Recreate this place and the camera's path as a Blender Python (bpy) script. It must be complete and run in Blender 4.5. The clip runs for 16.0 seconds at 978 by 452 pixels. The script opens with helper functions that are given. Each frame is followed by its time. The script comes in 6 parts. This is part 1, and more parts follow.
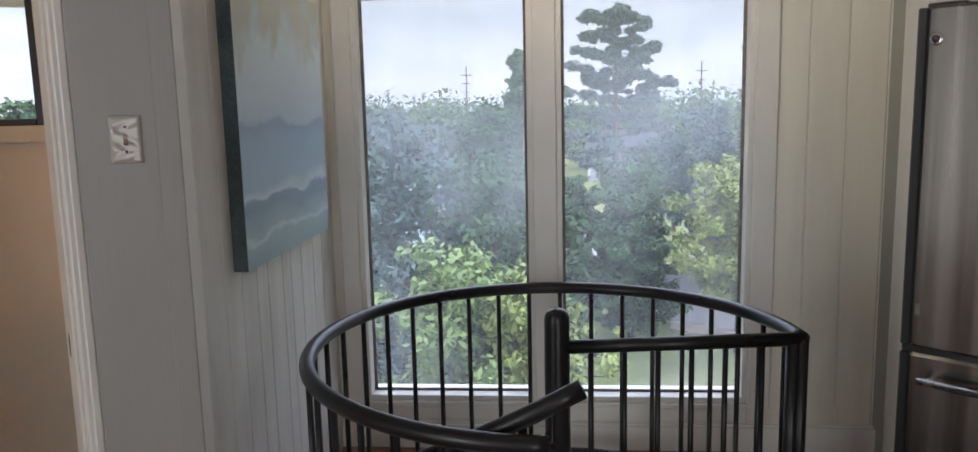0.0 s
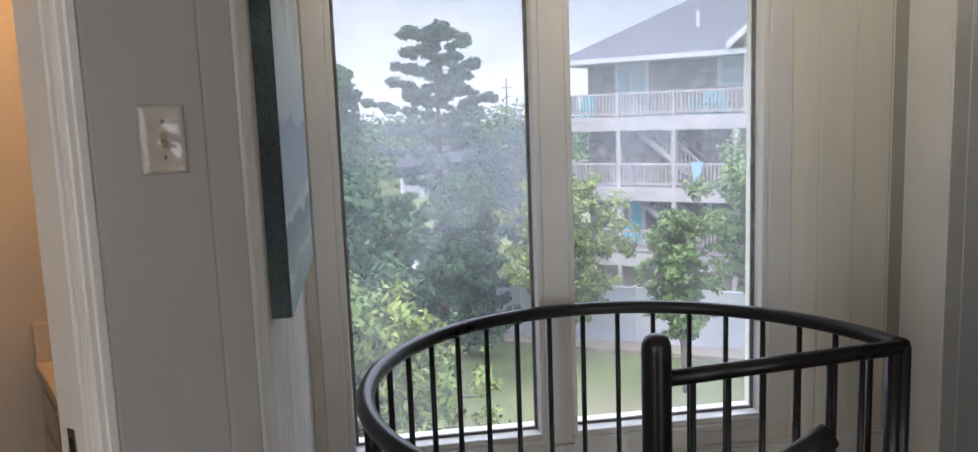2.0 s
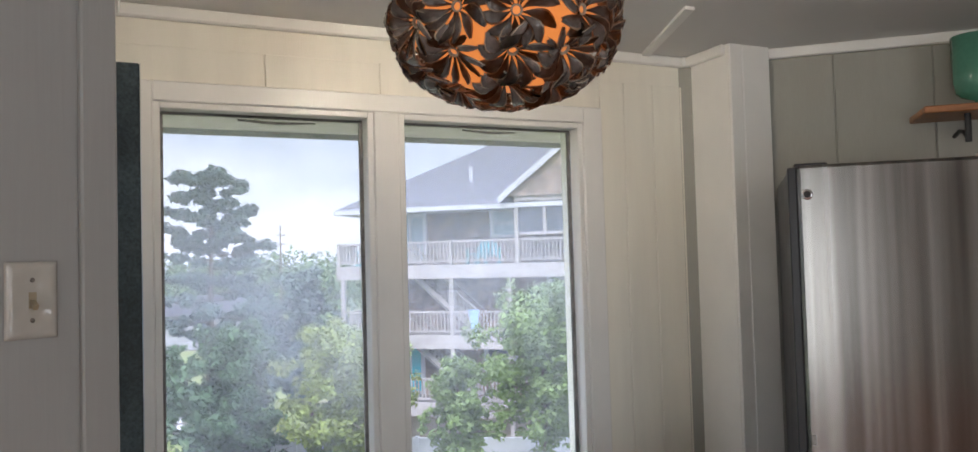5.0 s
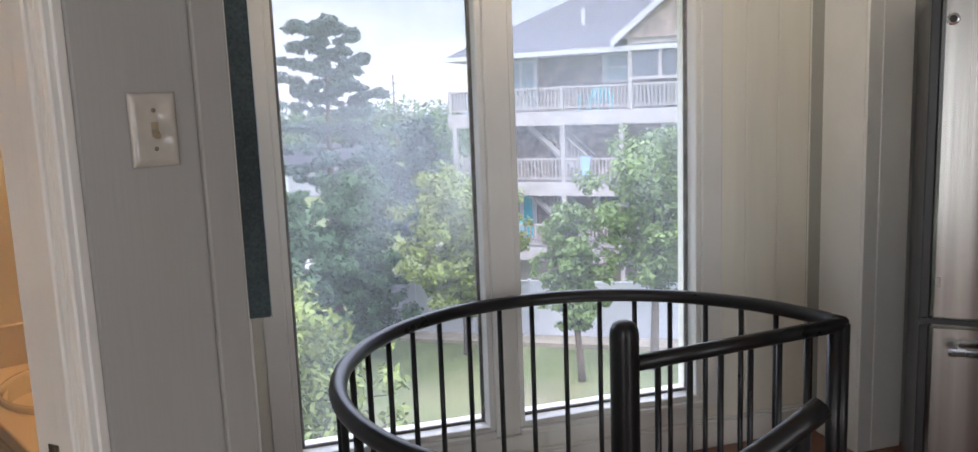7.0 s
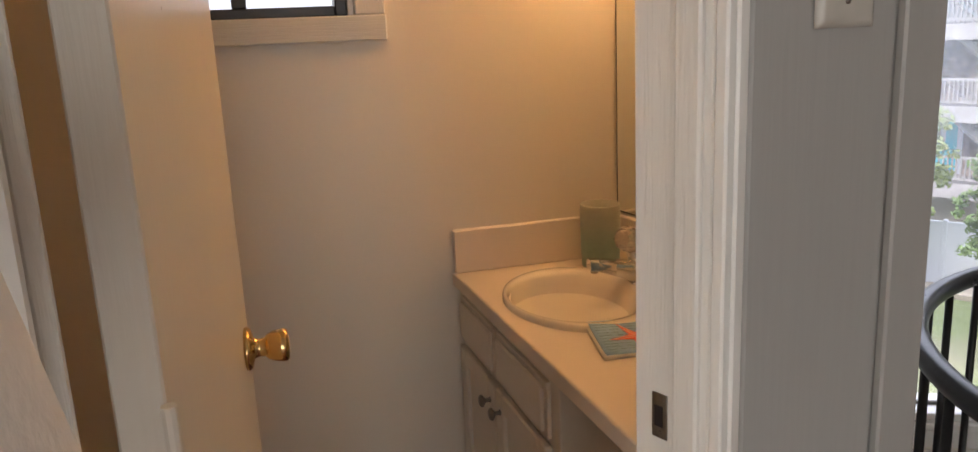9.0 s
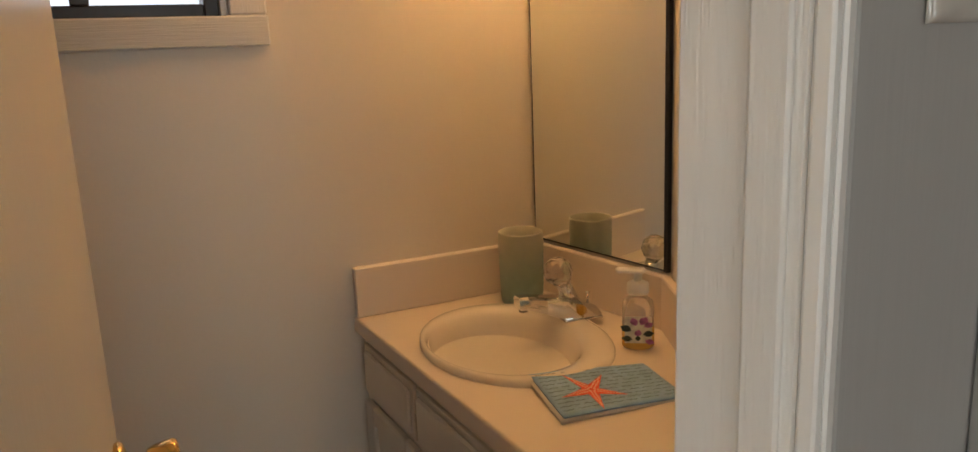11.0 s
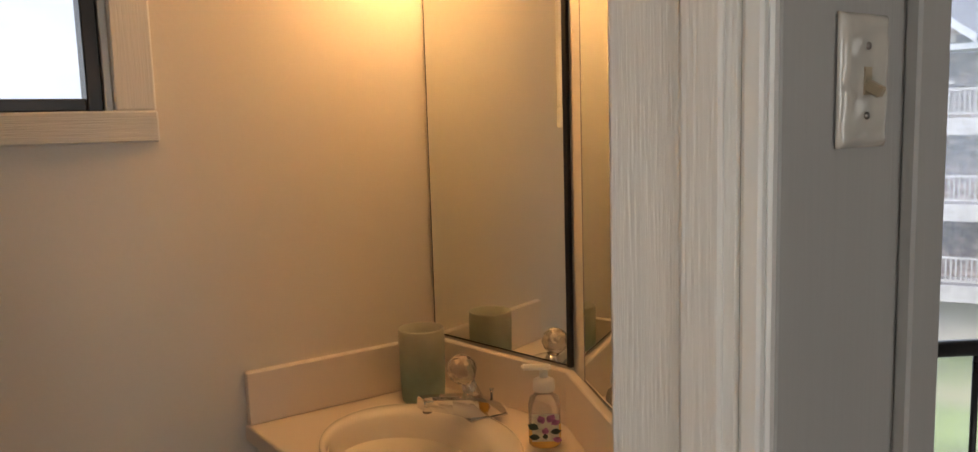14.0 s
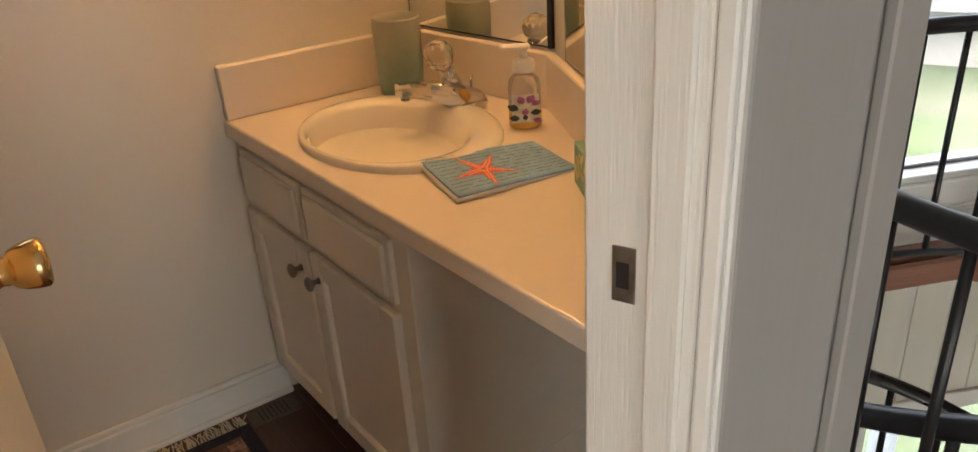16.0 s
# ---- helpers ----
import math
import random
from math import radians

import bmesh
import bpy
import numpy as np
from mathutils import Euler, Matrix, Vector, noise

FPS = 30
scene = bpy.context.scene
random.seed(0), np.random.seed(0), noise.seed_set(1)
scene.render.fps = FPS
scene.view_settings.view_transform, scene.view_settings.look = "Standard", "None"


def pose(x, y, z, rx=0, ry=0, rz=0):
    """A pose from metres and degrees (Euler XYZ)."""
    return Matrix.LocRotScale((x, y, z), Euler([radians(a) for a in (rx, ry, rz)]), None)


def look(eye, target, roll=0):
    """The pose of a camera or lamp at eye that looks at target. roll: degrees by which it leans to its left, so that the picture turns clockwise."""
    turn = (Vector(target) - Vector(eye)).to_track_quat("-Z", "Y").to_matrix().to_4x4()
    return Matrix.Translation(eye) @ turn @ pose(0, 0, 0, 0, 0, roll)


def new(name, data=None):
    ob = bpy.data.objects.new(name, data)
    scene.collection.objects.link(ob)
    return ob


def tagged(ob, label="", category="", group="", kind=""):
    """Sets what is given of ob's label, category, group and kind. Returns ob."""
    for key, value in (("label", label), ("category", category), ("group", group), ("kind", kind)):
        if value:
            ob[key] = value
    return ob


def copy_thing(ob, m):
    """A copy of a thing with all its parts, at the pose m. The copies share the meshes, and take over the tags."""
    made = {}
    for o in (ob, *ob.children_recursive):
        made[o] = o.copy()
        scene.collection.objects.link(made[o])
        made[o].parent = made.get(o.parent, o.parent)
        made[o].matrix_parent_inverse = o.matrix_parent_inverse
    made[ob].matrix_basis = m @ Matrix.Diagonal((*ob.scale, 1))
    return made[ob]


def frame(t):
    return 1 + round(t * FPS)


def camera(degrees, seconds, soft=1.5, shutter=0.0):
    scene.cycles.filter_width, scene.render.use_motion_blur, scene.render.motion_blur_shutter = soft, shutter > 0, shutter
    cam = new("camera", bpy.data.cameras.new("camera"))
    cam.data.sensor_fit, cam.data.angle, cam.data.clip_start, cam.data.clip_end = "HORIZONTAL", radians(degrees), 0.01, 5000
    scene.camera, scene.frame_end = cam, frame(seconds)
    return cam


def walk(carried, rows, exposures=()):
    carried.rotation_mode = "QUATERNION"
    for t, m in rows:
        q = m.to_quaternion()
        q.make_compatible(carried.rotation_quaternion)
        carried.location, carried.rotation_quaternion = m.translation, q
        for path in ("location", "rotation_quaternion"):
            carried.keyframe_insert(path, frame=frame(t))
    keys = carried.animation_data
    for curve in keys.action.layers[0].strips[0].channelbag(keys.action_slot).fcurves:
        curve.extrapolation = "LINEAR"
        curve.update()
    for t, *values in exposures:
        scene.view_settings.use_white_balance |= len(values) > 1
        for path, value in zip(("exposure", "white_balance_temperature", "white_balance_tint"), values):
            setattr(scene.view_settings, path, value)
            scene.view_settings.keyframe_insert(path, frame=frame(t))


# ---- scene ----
cam = camera(62.5, 16.0)
EXPOSURE = [(0.0, -0.05, 6700, 12), (1.5, -0.05, 6750, 13), (2.5, 0.08, 6800, 13), (3.5, 0.12, 6850, 13), (6.0, 0.1, 6650, 13), (7.0, 0.16, 6750, 14), (8.0, 0.25, 7150, 14), (8.7, 0.3, 7200, 14),
            (10.8, 0.2, 7100, 8), (11.5, -0.2, 7100, 9), (12.0, -0.8, 7050, 12), (12.5, -1.2, 7000, 13), (13.0, -1.3, 7000, 13), (13.5, -0.8, 7000, 12),
            (14.0, 0.05, 7100, 10), (14.5, 0.35, 7150, 9), (15.0, 0.5, 7150, 9), (16.0, 0.7, 7250, 9)]
PATH = [
    (0, (0.159, -0.369, 1.504), (0.826, 1.493, 1.202), -1.3),
    (0.5, (0.025, -0.176, 1.48), (0.823, 1.632, 1.174), -0.8),
    (1, (-0.096, 0.003, 1.461), (0.726, 1.807, 1.194), -2.0),
    (1.5, (-0.212, 0.224, 1.455), (0.661, 2.004, 1.195), -2.3),
    (2, (-0.305, 0.345, 1.456), (0.789, 1.997, 1.185), -2.1),
    (2.5, (-0.45, 0.42, 1.456), (0.886, 1.881, 1.17), -1.6),
    (3, (-0.541, 0.456, 1.46), (0.927, 1.788, 1.198), -1.0),
    (3.5, (-0.538, 0.462, 1.474), (0.973, 1.767, 1.361), -1.1),
    (6, (-0.458, 0.485, 1.483), (1.065, 1.777, 1.574), -1.48),
    (6.5, (-0.472, 0.48, 1.476), (0.995, 1.831, 1.327), -1.6),
    (7, (-0.462, 0.48, 1.45), (0.85, 1.961, 1.16), -2.2),
    (7.4, (-0.473, 0.505, 1.425), (0.631, 2.131, 1.058), -2.8),
    (7.5, (-0.476, 0.527, 1.421), (0.568, 2.19, 1.041), -2.7),
    (8, (-0.536, 0.675, 1.397), (0.229, 2.477, 0.987), -2.9),
    (8.5, (-0.599, 0.882, 1.397), (-0.041, 2.755, 0.972), -2.6),
    (8.7, (-0.607, 0.943, 1.389), (-0.106, 2.829, 0.95), -2.5),
    (10.8, (-0.65, 1.331, 1.371), (0.128, 3.116, 0.914), -3.2),
    (11, (-0.65, 1.339, 1.374), (0.192, 3.101, 0.939), -2.3),
    (11.5, (-0.685, 1.341, 1.393), (0.258, 3.075, 1.067), -1.9),
    (12, (-0.7, 1.338, 1.435), (0.303, 3.066, 1.328), -2.3),
    (12.5, (-0.715, 1.341, 1.461), (0.328, 3.035, 1.666), -0.9),
    (13, (-0.727, 1.344, 1.469), (0.341, 3.009, 1.765), -1.3),
    (13.5, (-0.716, 1.364, 1.436), (0.39, 3.03, 1.465), -1.8),
    (13.7, (-0.667, 1.375, 1.421), (0.416, 3.054, 1.332), -1.7),
    (14, (-0.68, 1.381, 1.407), (0.44, 3.019, 1.16), -1.7),
    (14.5, (-0.659, 1.39, 1.374), (0.484, 2.959, 0.894), -1.4),
    (15, (-0.65, 1.396, 1.331), (0.467, 2.903, 0.639), -1.9),
    (15.5, (-0.651, 1.395, 1.308), (0.392, 2.875, 0.458), -2.9),
    (16, (-0.655, 1.388, 1.301), (0.356, 2.871, 0.42), -3.6),
]
walk(cam, [(t, look(eye, target, roll)) for t, eye, target, roll in PATH], exposures=EXPOSURE)

# ---- world and light ----
world = bpy.data.worlds.new("overcast_sky")
scene.world = world
world.use_nodes = True
wt = world.node_tree
wt.nodes.clear()
w_out = wt.nodes.new("ShaderNodeOutputWorld")
w_bg = wt.nodes.new("ShaderNodeBackground")
w_sky = wt.nodes.new("ShaderNodeTexSky")
w_sky.sky_type = "NISHITA"
w_sky.sun_disc = False
w_sky.sun_elevation = radians(42)
w_sky.sun_rotation = radians(250)
w_gain = wt.nodes.new("ShaderNodeVectorMath")
w_gain.operation = "SCALE"
w_gain.inputs["Scale"].default_value = 0.11
w_co = wt.nodes.new("ShaderNodeTexCoord")
w_map = wt.nodes.new("ShaderNodeMapping")
w_map.inputs["Scale"].default_value = (1.6, 1.6, 7.0)
w_noise = wt.nodes.new("ShaderNodeTexNoise")
w_noise.inputs["Scale"].default_value = 2.4
w_noise.inputs["Detail"].default_value = 7
w_ramp = wt.nodes.new("ShaderNodeValToRGB")
w_ramp.color_ramp.elements[0].position, w_ramp.color_ramp.elements[0].color = 0.34, (0.53, 0.60, 0.80, 1)
w_ramp.color_ramp.elements[1].position, w_ramp.color_ramp.elements[1].color = 0.66, (0.72, 0.77, 0.95, 1)
w_mix = wt.nodes.new("ShaderNodeMix")
w_mix.data_type = "RGBA"
w_mix.inputs[0].default_value = 0.82
wt.links.new(w_co.outputs["Generated"], w_map.inputs["Vector"])
wt.links.new(w_map.outputs["Vector"], w_noise.inputs["Vector"])
wt.links.new(w_noise.outputs["Fac"], w_ramp.inputs["Fac"])
wt.links.new(w_sky.outputs["Color"], w_gain.inputs[0])
wt.links.new(w_gain.outputs["Vector"], w_mix.inputs[6])
wt.links.new(w_ramp.outputs["Color"], w_mix.inputs[7])
w_sep = wt.nodes.new("ShaderNodeSeparateXYZ")
w_lift = wt.nodes.new("ShaderNodeMapRange")
w_lift.inputs["From Min"].default_value, w_lift.inputs["From Max"].default_value = 0.16, 0.65
w_lift.inputs["To Min"].default_value, w_lift.inputs["To Max"].default_value = 0.46, 1.8
w_over = wt.nodes.new("ShaderNodeVectorMath")
w_over.operation = "SCALE"
wt.links.new(w_co.outputs["Generated"], w_sep.inputs["Vector"])
wt.links.new(w_sep.outputs["Z"], w_lift.inputs["Value"])
wt.links.new(w_mix.outputs[2], w_over.inputs[0])
wt.links.new(w_lift.outputs["Result"], w_over.inputs["Scale"])
wt.links.new(w_over.outputs["Vector"], w_bg.inputs["Color"])
w_bg.inputs["Strength"].default_value = 3.9
wt.links.new(w_bg.outputs["Background"], w_out.inputs["Surface"])

sun = new("sun", bpy.data.lights.new("sun", "SUN"))
sun.data.energy, sun.data.angle, sun.data.color = 1.3, radians(20), (1.0, 0.96, 0.90)
sun.matrix_world = look((-30, -12, 30), (0, 0, 0))


def area_lamp(name, eye, target, sx, sy, watts, colour):
    """Area lamp: sky light through a wide room window, or the added stairwell fill."""
    lamp = new(name, bpy.data.lights.new(name, "AREA"))
    lamp.data.shape, lamp.data.size, lamp.data.size_y = "RECTANGLE", sx, sy
    lamp.data.energy, lamp.data.color = watts, colour
    lamp.matrix_world = look(eye, target)
    return lamp


# ---- frames of reference ----
ANNEX = pose(1.555, 2.552, 0, 0, 0, -24.6)      # window wall: x along it, y outwards
FRIDGE_AT = pose(2.07, 1.394, 0, 0, 0, -66.8)   # x along its front, y into the wall
HOUSE_AT = Matrix(((0.403, 0.915, 0, 19.2), (-0.915, 0.403, 0, 24.7), (0, 0, 1, 0), (0, 0, 0, 1)))
DECK = 0.055         # landing floor
CEIL, BATH_CEIL = 2.305, 2.325
GROUND = -6.2

area_lamp("living_window_light", (-3.36, -0.35, 1.15), (0.0, 0.75, 1.10), 2.0, 1.8, 58, (0.85, 0.93, 1.0))
area_lamp("garden_window_light", (-0.3, -3.46, 1.10), (0.1, 2.0, 1.2), 2.8, 1.9, 48, (0.85, 0.93, 1.0))
# Added fill before the closed stairwell back, brightening the panels under the landing.
area_lamp("stairwell_fill_light", ANNEX @ Vector((0.0, -1.80, -1.50)), ANNEX @ Vector((0.1, 0.0, -0.75)), 1.6, 1.3, 14, (0.90, 0.94, 1.0))


# ---- materials ----
def rgba(c):
    return (c[0], c[1], c[2], 1.0)


def material(name, colour, rough=0.5, metal=0.0, var=0.10, scale=5.0, stretch=(1, 1, 1), bump=0.15, fine=70.0,
             fine_stretch=(1, 1, 1), spec=0.5, coat=0.0, spots=None, island=0.0, random_tone=0.0, transmission=0.0, rough_var=0.08):
    """Base colour with slow variation, a finer grain that also gives relief, and uneven gloss."""
    m = bpy.data.materials.new(name)
    m.use_nodes = True
    nt = m.node_tree
    b = nt.nodes["Principled BSDF"]
    co = nt.nodes.new("ShaderNodeTexCoord")
    mp = nt.nodes.new("ShaderNodeMapping")
    mp.inputs["Scale"].default_value = stretch
    nt.links.new(co.outputs["Object"], mp.inputs["Vector"])
    n1 = nt.nodes.new("ShaderNodeTexNoise")
    n1.inputs["Scale"].default_value, n1.inputs["Detail"].default_value = scale, 5
    nt.links.new(mp.outputs["Vector"], n1.inputs["Vector"])
    mp2 = nt.nodes.new("ShaderNodeMapping")
    mp2.inputs["Scale"].default_value = fine_stretch
    nt.links.new(co.outputs["Object"], mp2.inputs["Vector"])
    n2 = nt.nodes.new("ShaderNodeTexNoise")
    n2.inputs["Scale"].default_value, n2.inputs["Detail"].default_value = fine, 4
    nt.links.new(mp2.outputs["Vector"], n2.inputs["Vector"])
    ramp = nt.nodes.new("ShaderNodeValToRGB")
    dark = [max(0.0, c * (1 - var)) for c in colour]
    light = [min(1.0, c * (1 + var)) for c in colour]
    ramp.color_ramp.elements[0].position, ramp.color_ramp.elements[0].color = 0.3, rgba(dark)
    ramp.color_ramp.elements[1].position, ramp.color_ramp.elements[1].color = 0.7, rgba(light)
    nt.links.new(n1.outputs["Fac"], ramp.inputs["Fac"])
    last = ramp.outputs["Color"]
    grain = nt.nodes.new("ShaderNodeMix")
    grain.data_type, grain.blend_type = "RGBA", "OVERLAY"
    grain.inputs[0].default_value = min(1.0, var * 2.0)
    nt.links.new(last, grain.inputs[6])
    nt.links.new(n2.outputs["Color"], grain.inputs[7])
    bw = nt.nodes.new("ShaderNodeRGBToBW")
    nt.links.new(n2.outputs["Color"], bw.inputs["Color"])
    nt.links.new(bw.outputs["Val"], grain.inputs[7])
    last = grain.outputs[2]
    if spots:
        tone, size, amount = spots
        n3 = nt.nodes.new("ShaderNodeTexNoise")
        n3.inputs["Scale"].default_value, n3.inputs["Detail"].default_value = size, 6
        nt.links.new(co.outputs["Object"], n3.inputs["Vector"])
        r3 = nt.nodes.new("ShaderNodeValToRGB")
        r3.color_ramp.elements[0].position, r3.color_ramp.elements[1].position = 0.52, 0.68
        r3.color_ramp.elements[1].color = (amount, amount, amount, 1)
        nt.links.new(n3.outputs["Fac"], r3.inputs["Fac"])
        mx = nt.nodes.new("ShaderNodeMix")
        mx.data_type = "RGBA"
        mx.inputs[7].default_value = rgba(tone)
        nt.links.new(r3.outputs["Color"], mx.inputs[0])
        nt.links.new(last, mx.inputs[6])
        last = mx.outputs[2]
    if island or random_tone:
        hsv = nt.nodes.new("ShaderNodeHueSaturation")
        rng = nt.nodes.new("ShaderNodeMapRange")
        amp = island or random_tone
        rng.inputs["To Min"].default_value, rng.inputs["To Max"].default_value = 1 - amp, 1 + amp
        if island:
            src = nt.nodes.new("ShaderNodeNewGeometry").outputs["Random Per Island"]
        else:
            src = nt.nodes.new("ShaderNodeObjectInfo").outputs["Random"]
        nt.links.new(src, rng.inputs["Value"])
        nt.links.new(rng.outputs["Result"], hsv.inputs["Value"])
        nt.links.new(last, hsv.inputs["Color"])
        last = hsv.outputs["Color"]
    nt.links.new(last, b.inputs["Base Color"])
    rr = nt.nodes.new("ShaderNodeMapRange")
    rr.inputs["To Min"].default_value, rr.inputs["To Max"].default_value = max(0.02, rough - rough_var), min(1.0, rough + rough_var)
    nt.links.new(n1.outputs["Fac"], rr.inputs["Value"])
    nt.links.new(rr.outputs["Result"], b.inputs["Roughness"])
    b.inputs["Metallic"].default_value = metal
    b.inputs["Specular IOR Level"].default_value = spec
    b.inputs["Coat Weight"].default_value = coat
    b.inputs["Transmission Weight"].default_value = transmission
    if bump:
        bp = nt.nodes.new("ShaderNodeBump")
        bp.inputs["Strength"].default_value, bp.inputs["Distance"].default_value = bump, 0.004
        nt.links.new(bw.outputs["Val"], bp.inputs["Height"])
        nt.links.new(bp.outputs["Normal"], b.inputs["Normal"])
    return m


def glowing(name, colour, strength):
    m = bpy.data.materials.new(name)
    m.use_nodes = True
    b = m.node_tree.nodes["Principled BSDF"]
    b.inputs["Base Color"].default_value = rgba(colour)
    b.inputs["Emission Color"].default_value = rgba(colour)
    b.inputs["Emission Strength"].default_value = strength
    b.inputs["Roughness"].default_value = 0.4
    return m


def mirror_silver():
    m = bpy.data.materials.new("mirror_silver")
    m.use_nodes = True
    b = m.node_tree.nodes["Principled BSDF"]
    b.inputs["Base Color"].default_value = (0.86, 0.89, 0.86, 1)
    b.inputs["Metallic"].default_value, b.inputs["Roughness"].default_value = 1.0, 0.015
    return m


def filmed_glass(name, film, tint=(0.9, 0.95, 0.98), fog=0.0):
    """Window glass under a thin uneven film of salt; fog adds condensation that thickens towards the top, in soft streaks."""
    m = bpy.data.materials.new(name)
    m.use_nodes = True
    nt = m.node_tree
    nt.nodes.clear()
    out = nt.nodes.new("ShaderNodeOutputMaterial")
    clear = nt.nodes.new("ShaderNodeBsdfTransparent")
    clear.inputs["Color"].default_value = (0.97, 0.98, 0.98, 1)
    gloss = nt.nodes.new("ShaderNodeBsdfGlossy")
    gloss.inputs["Roughness"].default_value = 0.01
    fres = nt.nodes.new("ShaderNodeFresnel")
    fres.inputs["IOR"].default_value = 1.17
    veil = nt.nodes.new("ShaderNodeBsdfTranslucent")
    veil.inputs["Color"].default_value = rgba(tint)
    co = nt.nodes.new("ShaderNodeTexCoord")

    def cloud(stretch, scale, lo, hi, to_lo, to_hi, detail=5):
        mp = nt.nodes.new("ShaderNodeMapping")
        mp.inputs["Scale"].default_value = stretch
        nz = nt.nodes.new("ShaderNodeTexNoise")
        nz.inputs["Scale"].default_value, nz.inputs["Detail"].default_value = scale, detail
        rg = nt.nodes.new("ShaderNodeMapRange")
        rg.inputs["From Min"].default_value, rg.inputs["From Max"].default_value = lo, hi
        rg.inputs["To Min"].default_value, rg.inputs["To Max"].default_value = to_lo, to_hi
        nt.links.new(co.outputs["Object"], mp.inputs["Vector"])
        nt.links.new(mp.outputs["Vector"], nz.inputs["Vector"])
        nt.links.new(nz.outputs["Fac"], rg.inputs["Value"])
        return rg.outputs["Result"]

    def maths(op, p, q):
        n = nt.nodes.new("ShaderNodeMath")
        n.operation = op
        for k, v in enumerate((p, q)):
            if isinstance(v, float):
                n.inputs[k].default_value = v
            else:
                nt.links.new(v, n.inputs[k])
        return n.outputs["Value"]

    amount = cloud((2.2, 2.2, 0.8), 1.6, 0.35, 0.7, film * 0.5, film * 1.5)
    if fog:
        sep = nt.nodes.new("ShaderNodeSeparateXYZ")
        nt.links.new(co.outputs["Object"], sep.inputs["Vector"])
        height = maths("ADD", sep.outputs["Z"], cloud((1.6, 1.6, 0.9), 1.9, 0.3, 0.7, -0.30, 0.30))
        rise = nt.nodes.new("ShaderNodeMapRange")
        rise.interpolation_type = "SMOOTHSTEP"
        rise.inputs["From Min"].default_value, rise.inputs["From Max"].default_value = 0.75, 1.75
        nt.links.new(height, rise.inputs["Value"])
        streak = cloud((9.0, 9.0, 0.7), 1.5, 0.3, 0.7, 0.93, 1.06, 3)
        amount = maths("ADD", amount, maths("MULTIPLY", maths("MULTIPLY", rise.outputs["Result"], streak), fog))
    mix1 = nt.nodes.new("ShaderNodeMixShader")
    nt.links.new(amount, mix1.inputs["Fac"])
    nt.links.new(clear.outputs["BSDF"], mix1.inputs[1])
    nt.links.new(veil.outputs["BSDF"], mix1.inputs[2])
    mix2 = nt.nodes.new("ShaderNodeMixShader")
    nt.links.new(fres.outputs["Fac"], mix2.inputs["Fac"])
    nt.links.new(mix1.outputs["Shader"], mix2.inputs[1])
    nt.links.new(gloss.outputs["BSDF"], mix2.inputs[2])
    nt.links.new(mix2.outputs["Shader"], out.inputs["Surface"])
    return m


def sea_glass():
    """Frosted glass glazed pale cream at the rim, running into sea green below an uneven line."""
    m = material("frosted_sea_glass", (0.34, 0.48, 0.41), 0.42, var=0.10, scale=9, bump=0.35, fine=60, transmission=0.25)
    nt = m.node_tree
    b = nt.nodes["Principled BSDF"]
    src = b.inputs["Base Color"].links[0].from_socket
    co = nt.nodes.new("ShaderNodeTexCoord")
    sep = nt.nodes.new("ShaderNodeSeparateXYZ")
    nz = nt.nodes.new("ShaderNodeTexNoise")
    nz.inputs["Scale"].default_value, nz.inputs["Detail"].default_value = 26, 5
    add = nt.nodes.new("ShaderNodeMath")
    add.operation, add.inputs[1].default_value = "MULTIPLY_ADD", 0.05
    rg = nt.nodes.new("ShaderNodeMapRange")
    rg.inputs["From Min"].default_value, rg.inputs["From Max"].default_value = 0.095, 0.195
    mx = nt.nodes.new("ShaderNodeMix")
    mx.data_type = "RGBA"
    mx.inputs[7].default_value = (0.60, 0.58, 0.46, 1)
    nt.links.new(co.outputs["Object"], nz.inputs["Vector"])
    nt.links.new(co.outputs["Object"], sep.inputs["Vector"])
    nt.links.new(nz.outputs["Fac"], add.inputs[0])
    nt.links.new(sep.outputs["Z"], add.inputs[2])
    nt.links.new(add.outputs["Value"], rg.inputs["Value"])
    nt.links.new(rg.outputs["Result"], mx.inputs[0])
    nt.links.new(src, mx.inputs[6])
    nt.links.new(mx.outputs[2], b.inputs["Base Color"])
    return m


M_PAINT = material("white_wall_paint", (0.70, 0.68, 0.62), 0.45, var=0.04, scale=2.2, bump=0.10, fine=160)
# White paint given a darker colour to stand in for the weaker light here.
M_BOARD_SHADED = material("shaded_white_rough_sawn_paint", (0.36, 0.355, 0.335), 0.42, var=0.03, scale=2, bump=0.12, fine=45, fine_stretch=(4, 4, 0.15))
M_WASH = material("whitewashed_board", (0.72, 0.70, 0.66), 0.5, var=0.10, scale=2.5, stretch=(5, 5, 0.8), bump=0.45, fine=45,
                  fine_stretch=(6, 6, 0.35), random_tone=0.04, spots=((0.42, 0.40, 0.36), 2.2, 0.35))
M_CREAM = material("cream_board_paint", (0.84, 0.81, 0.71), 0.42, var=0.05, scale=2, stretch=(5, 5, 0.5), bump=0.2, fine=60, fine_stretch=(5, 5, 0.3))
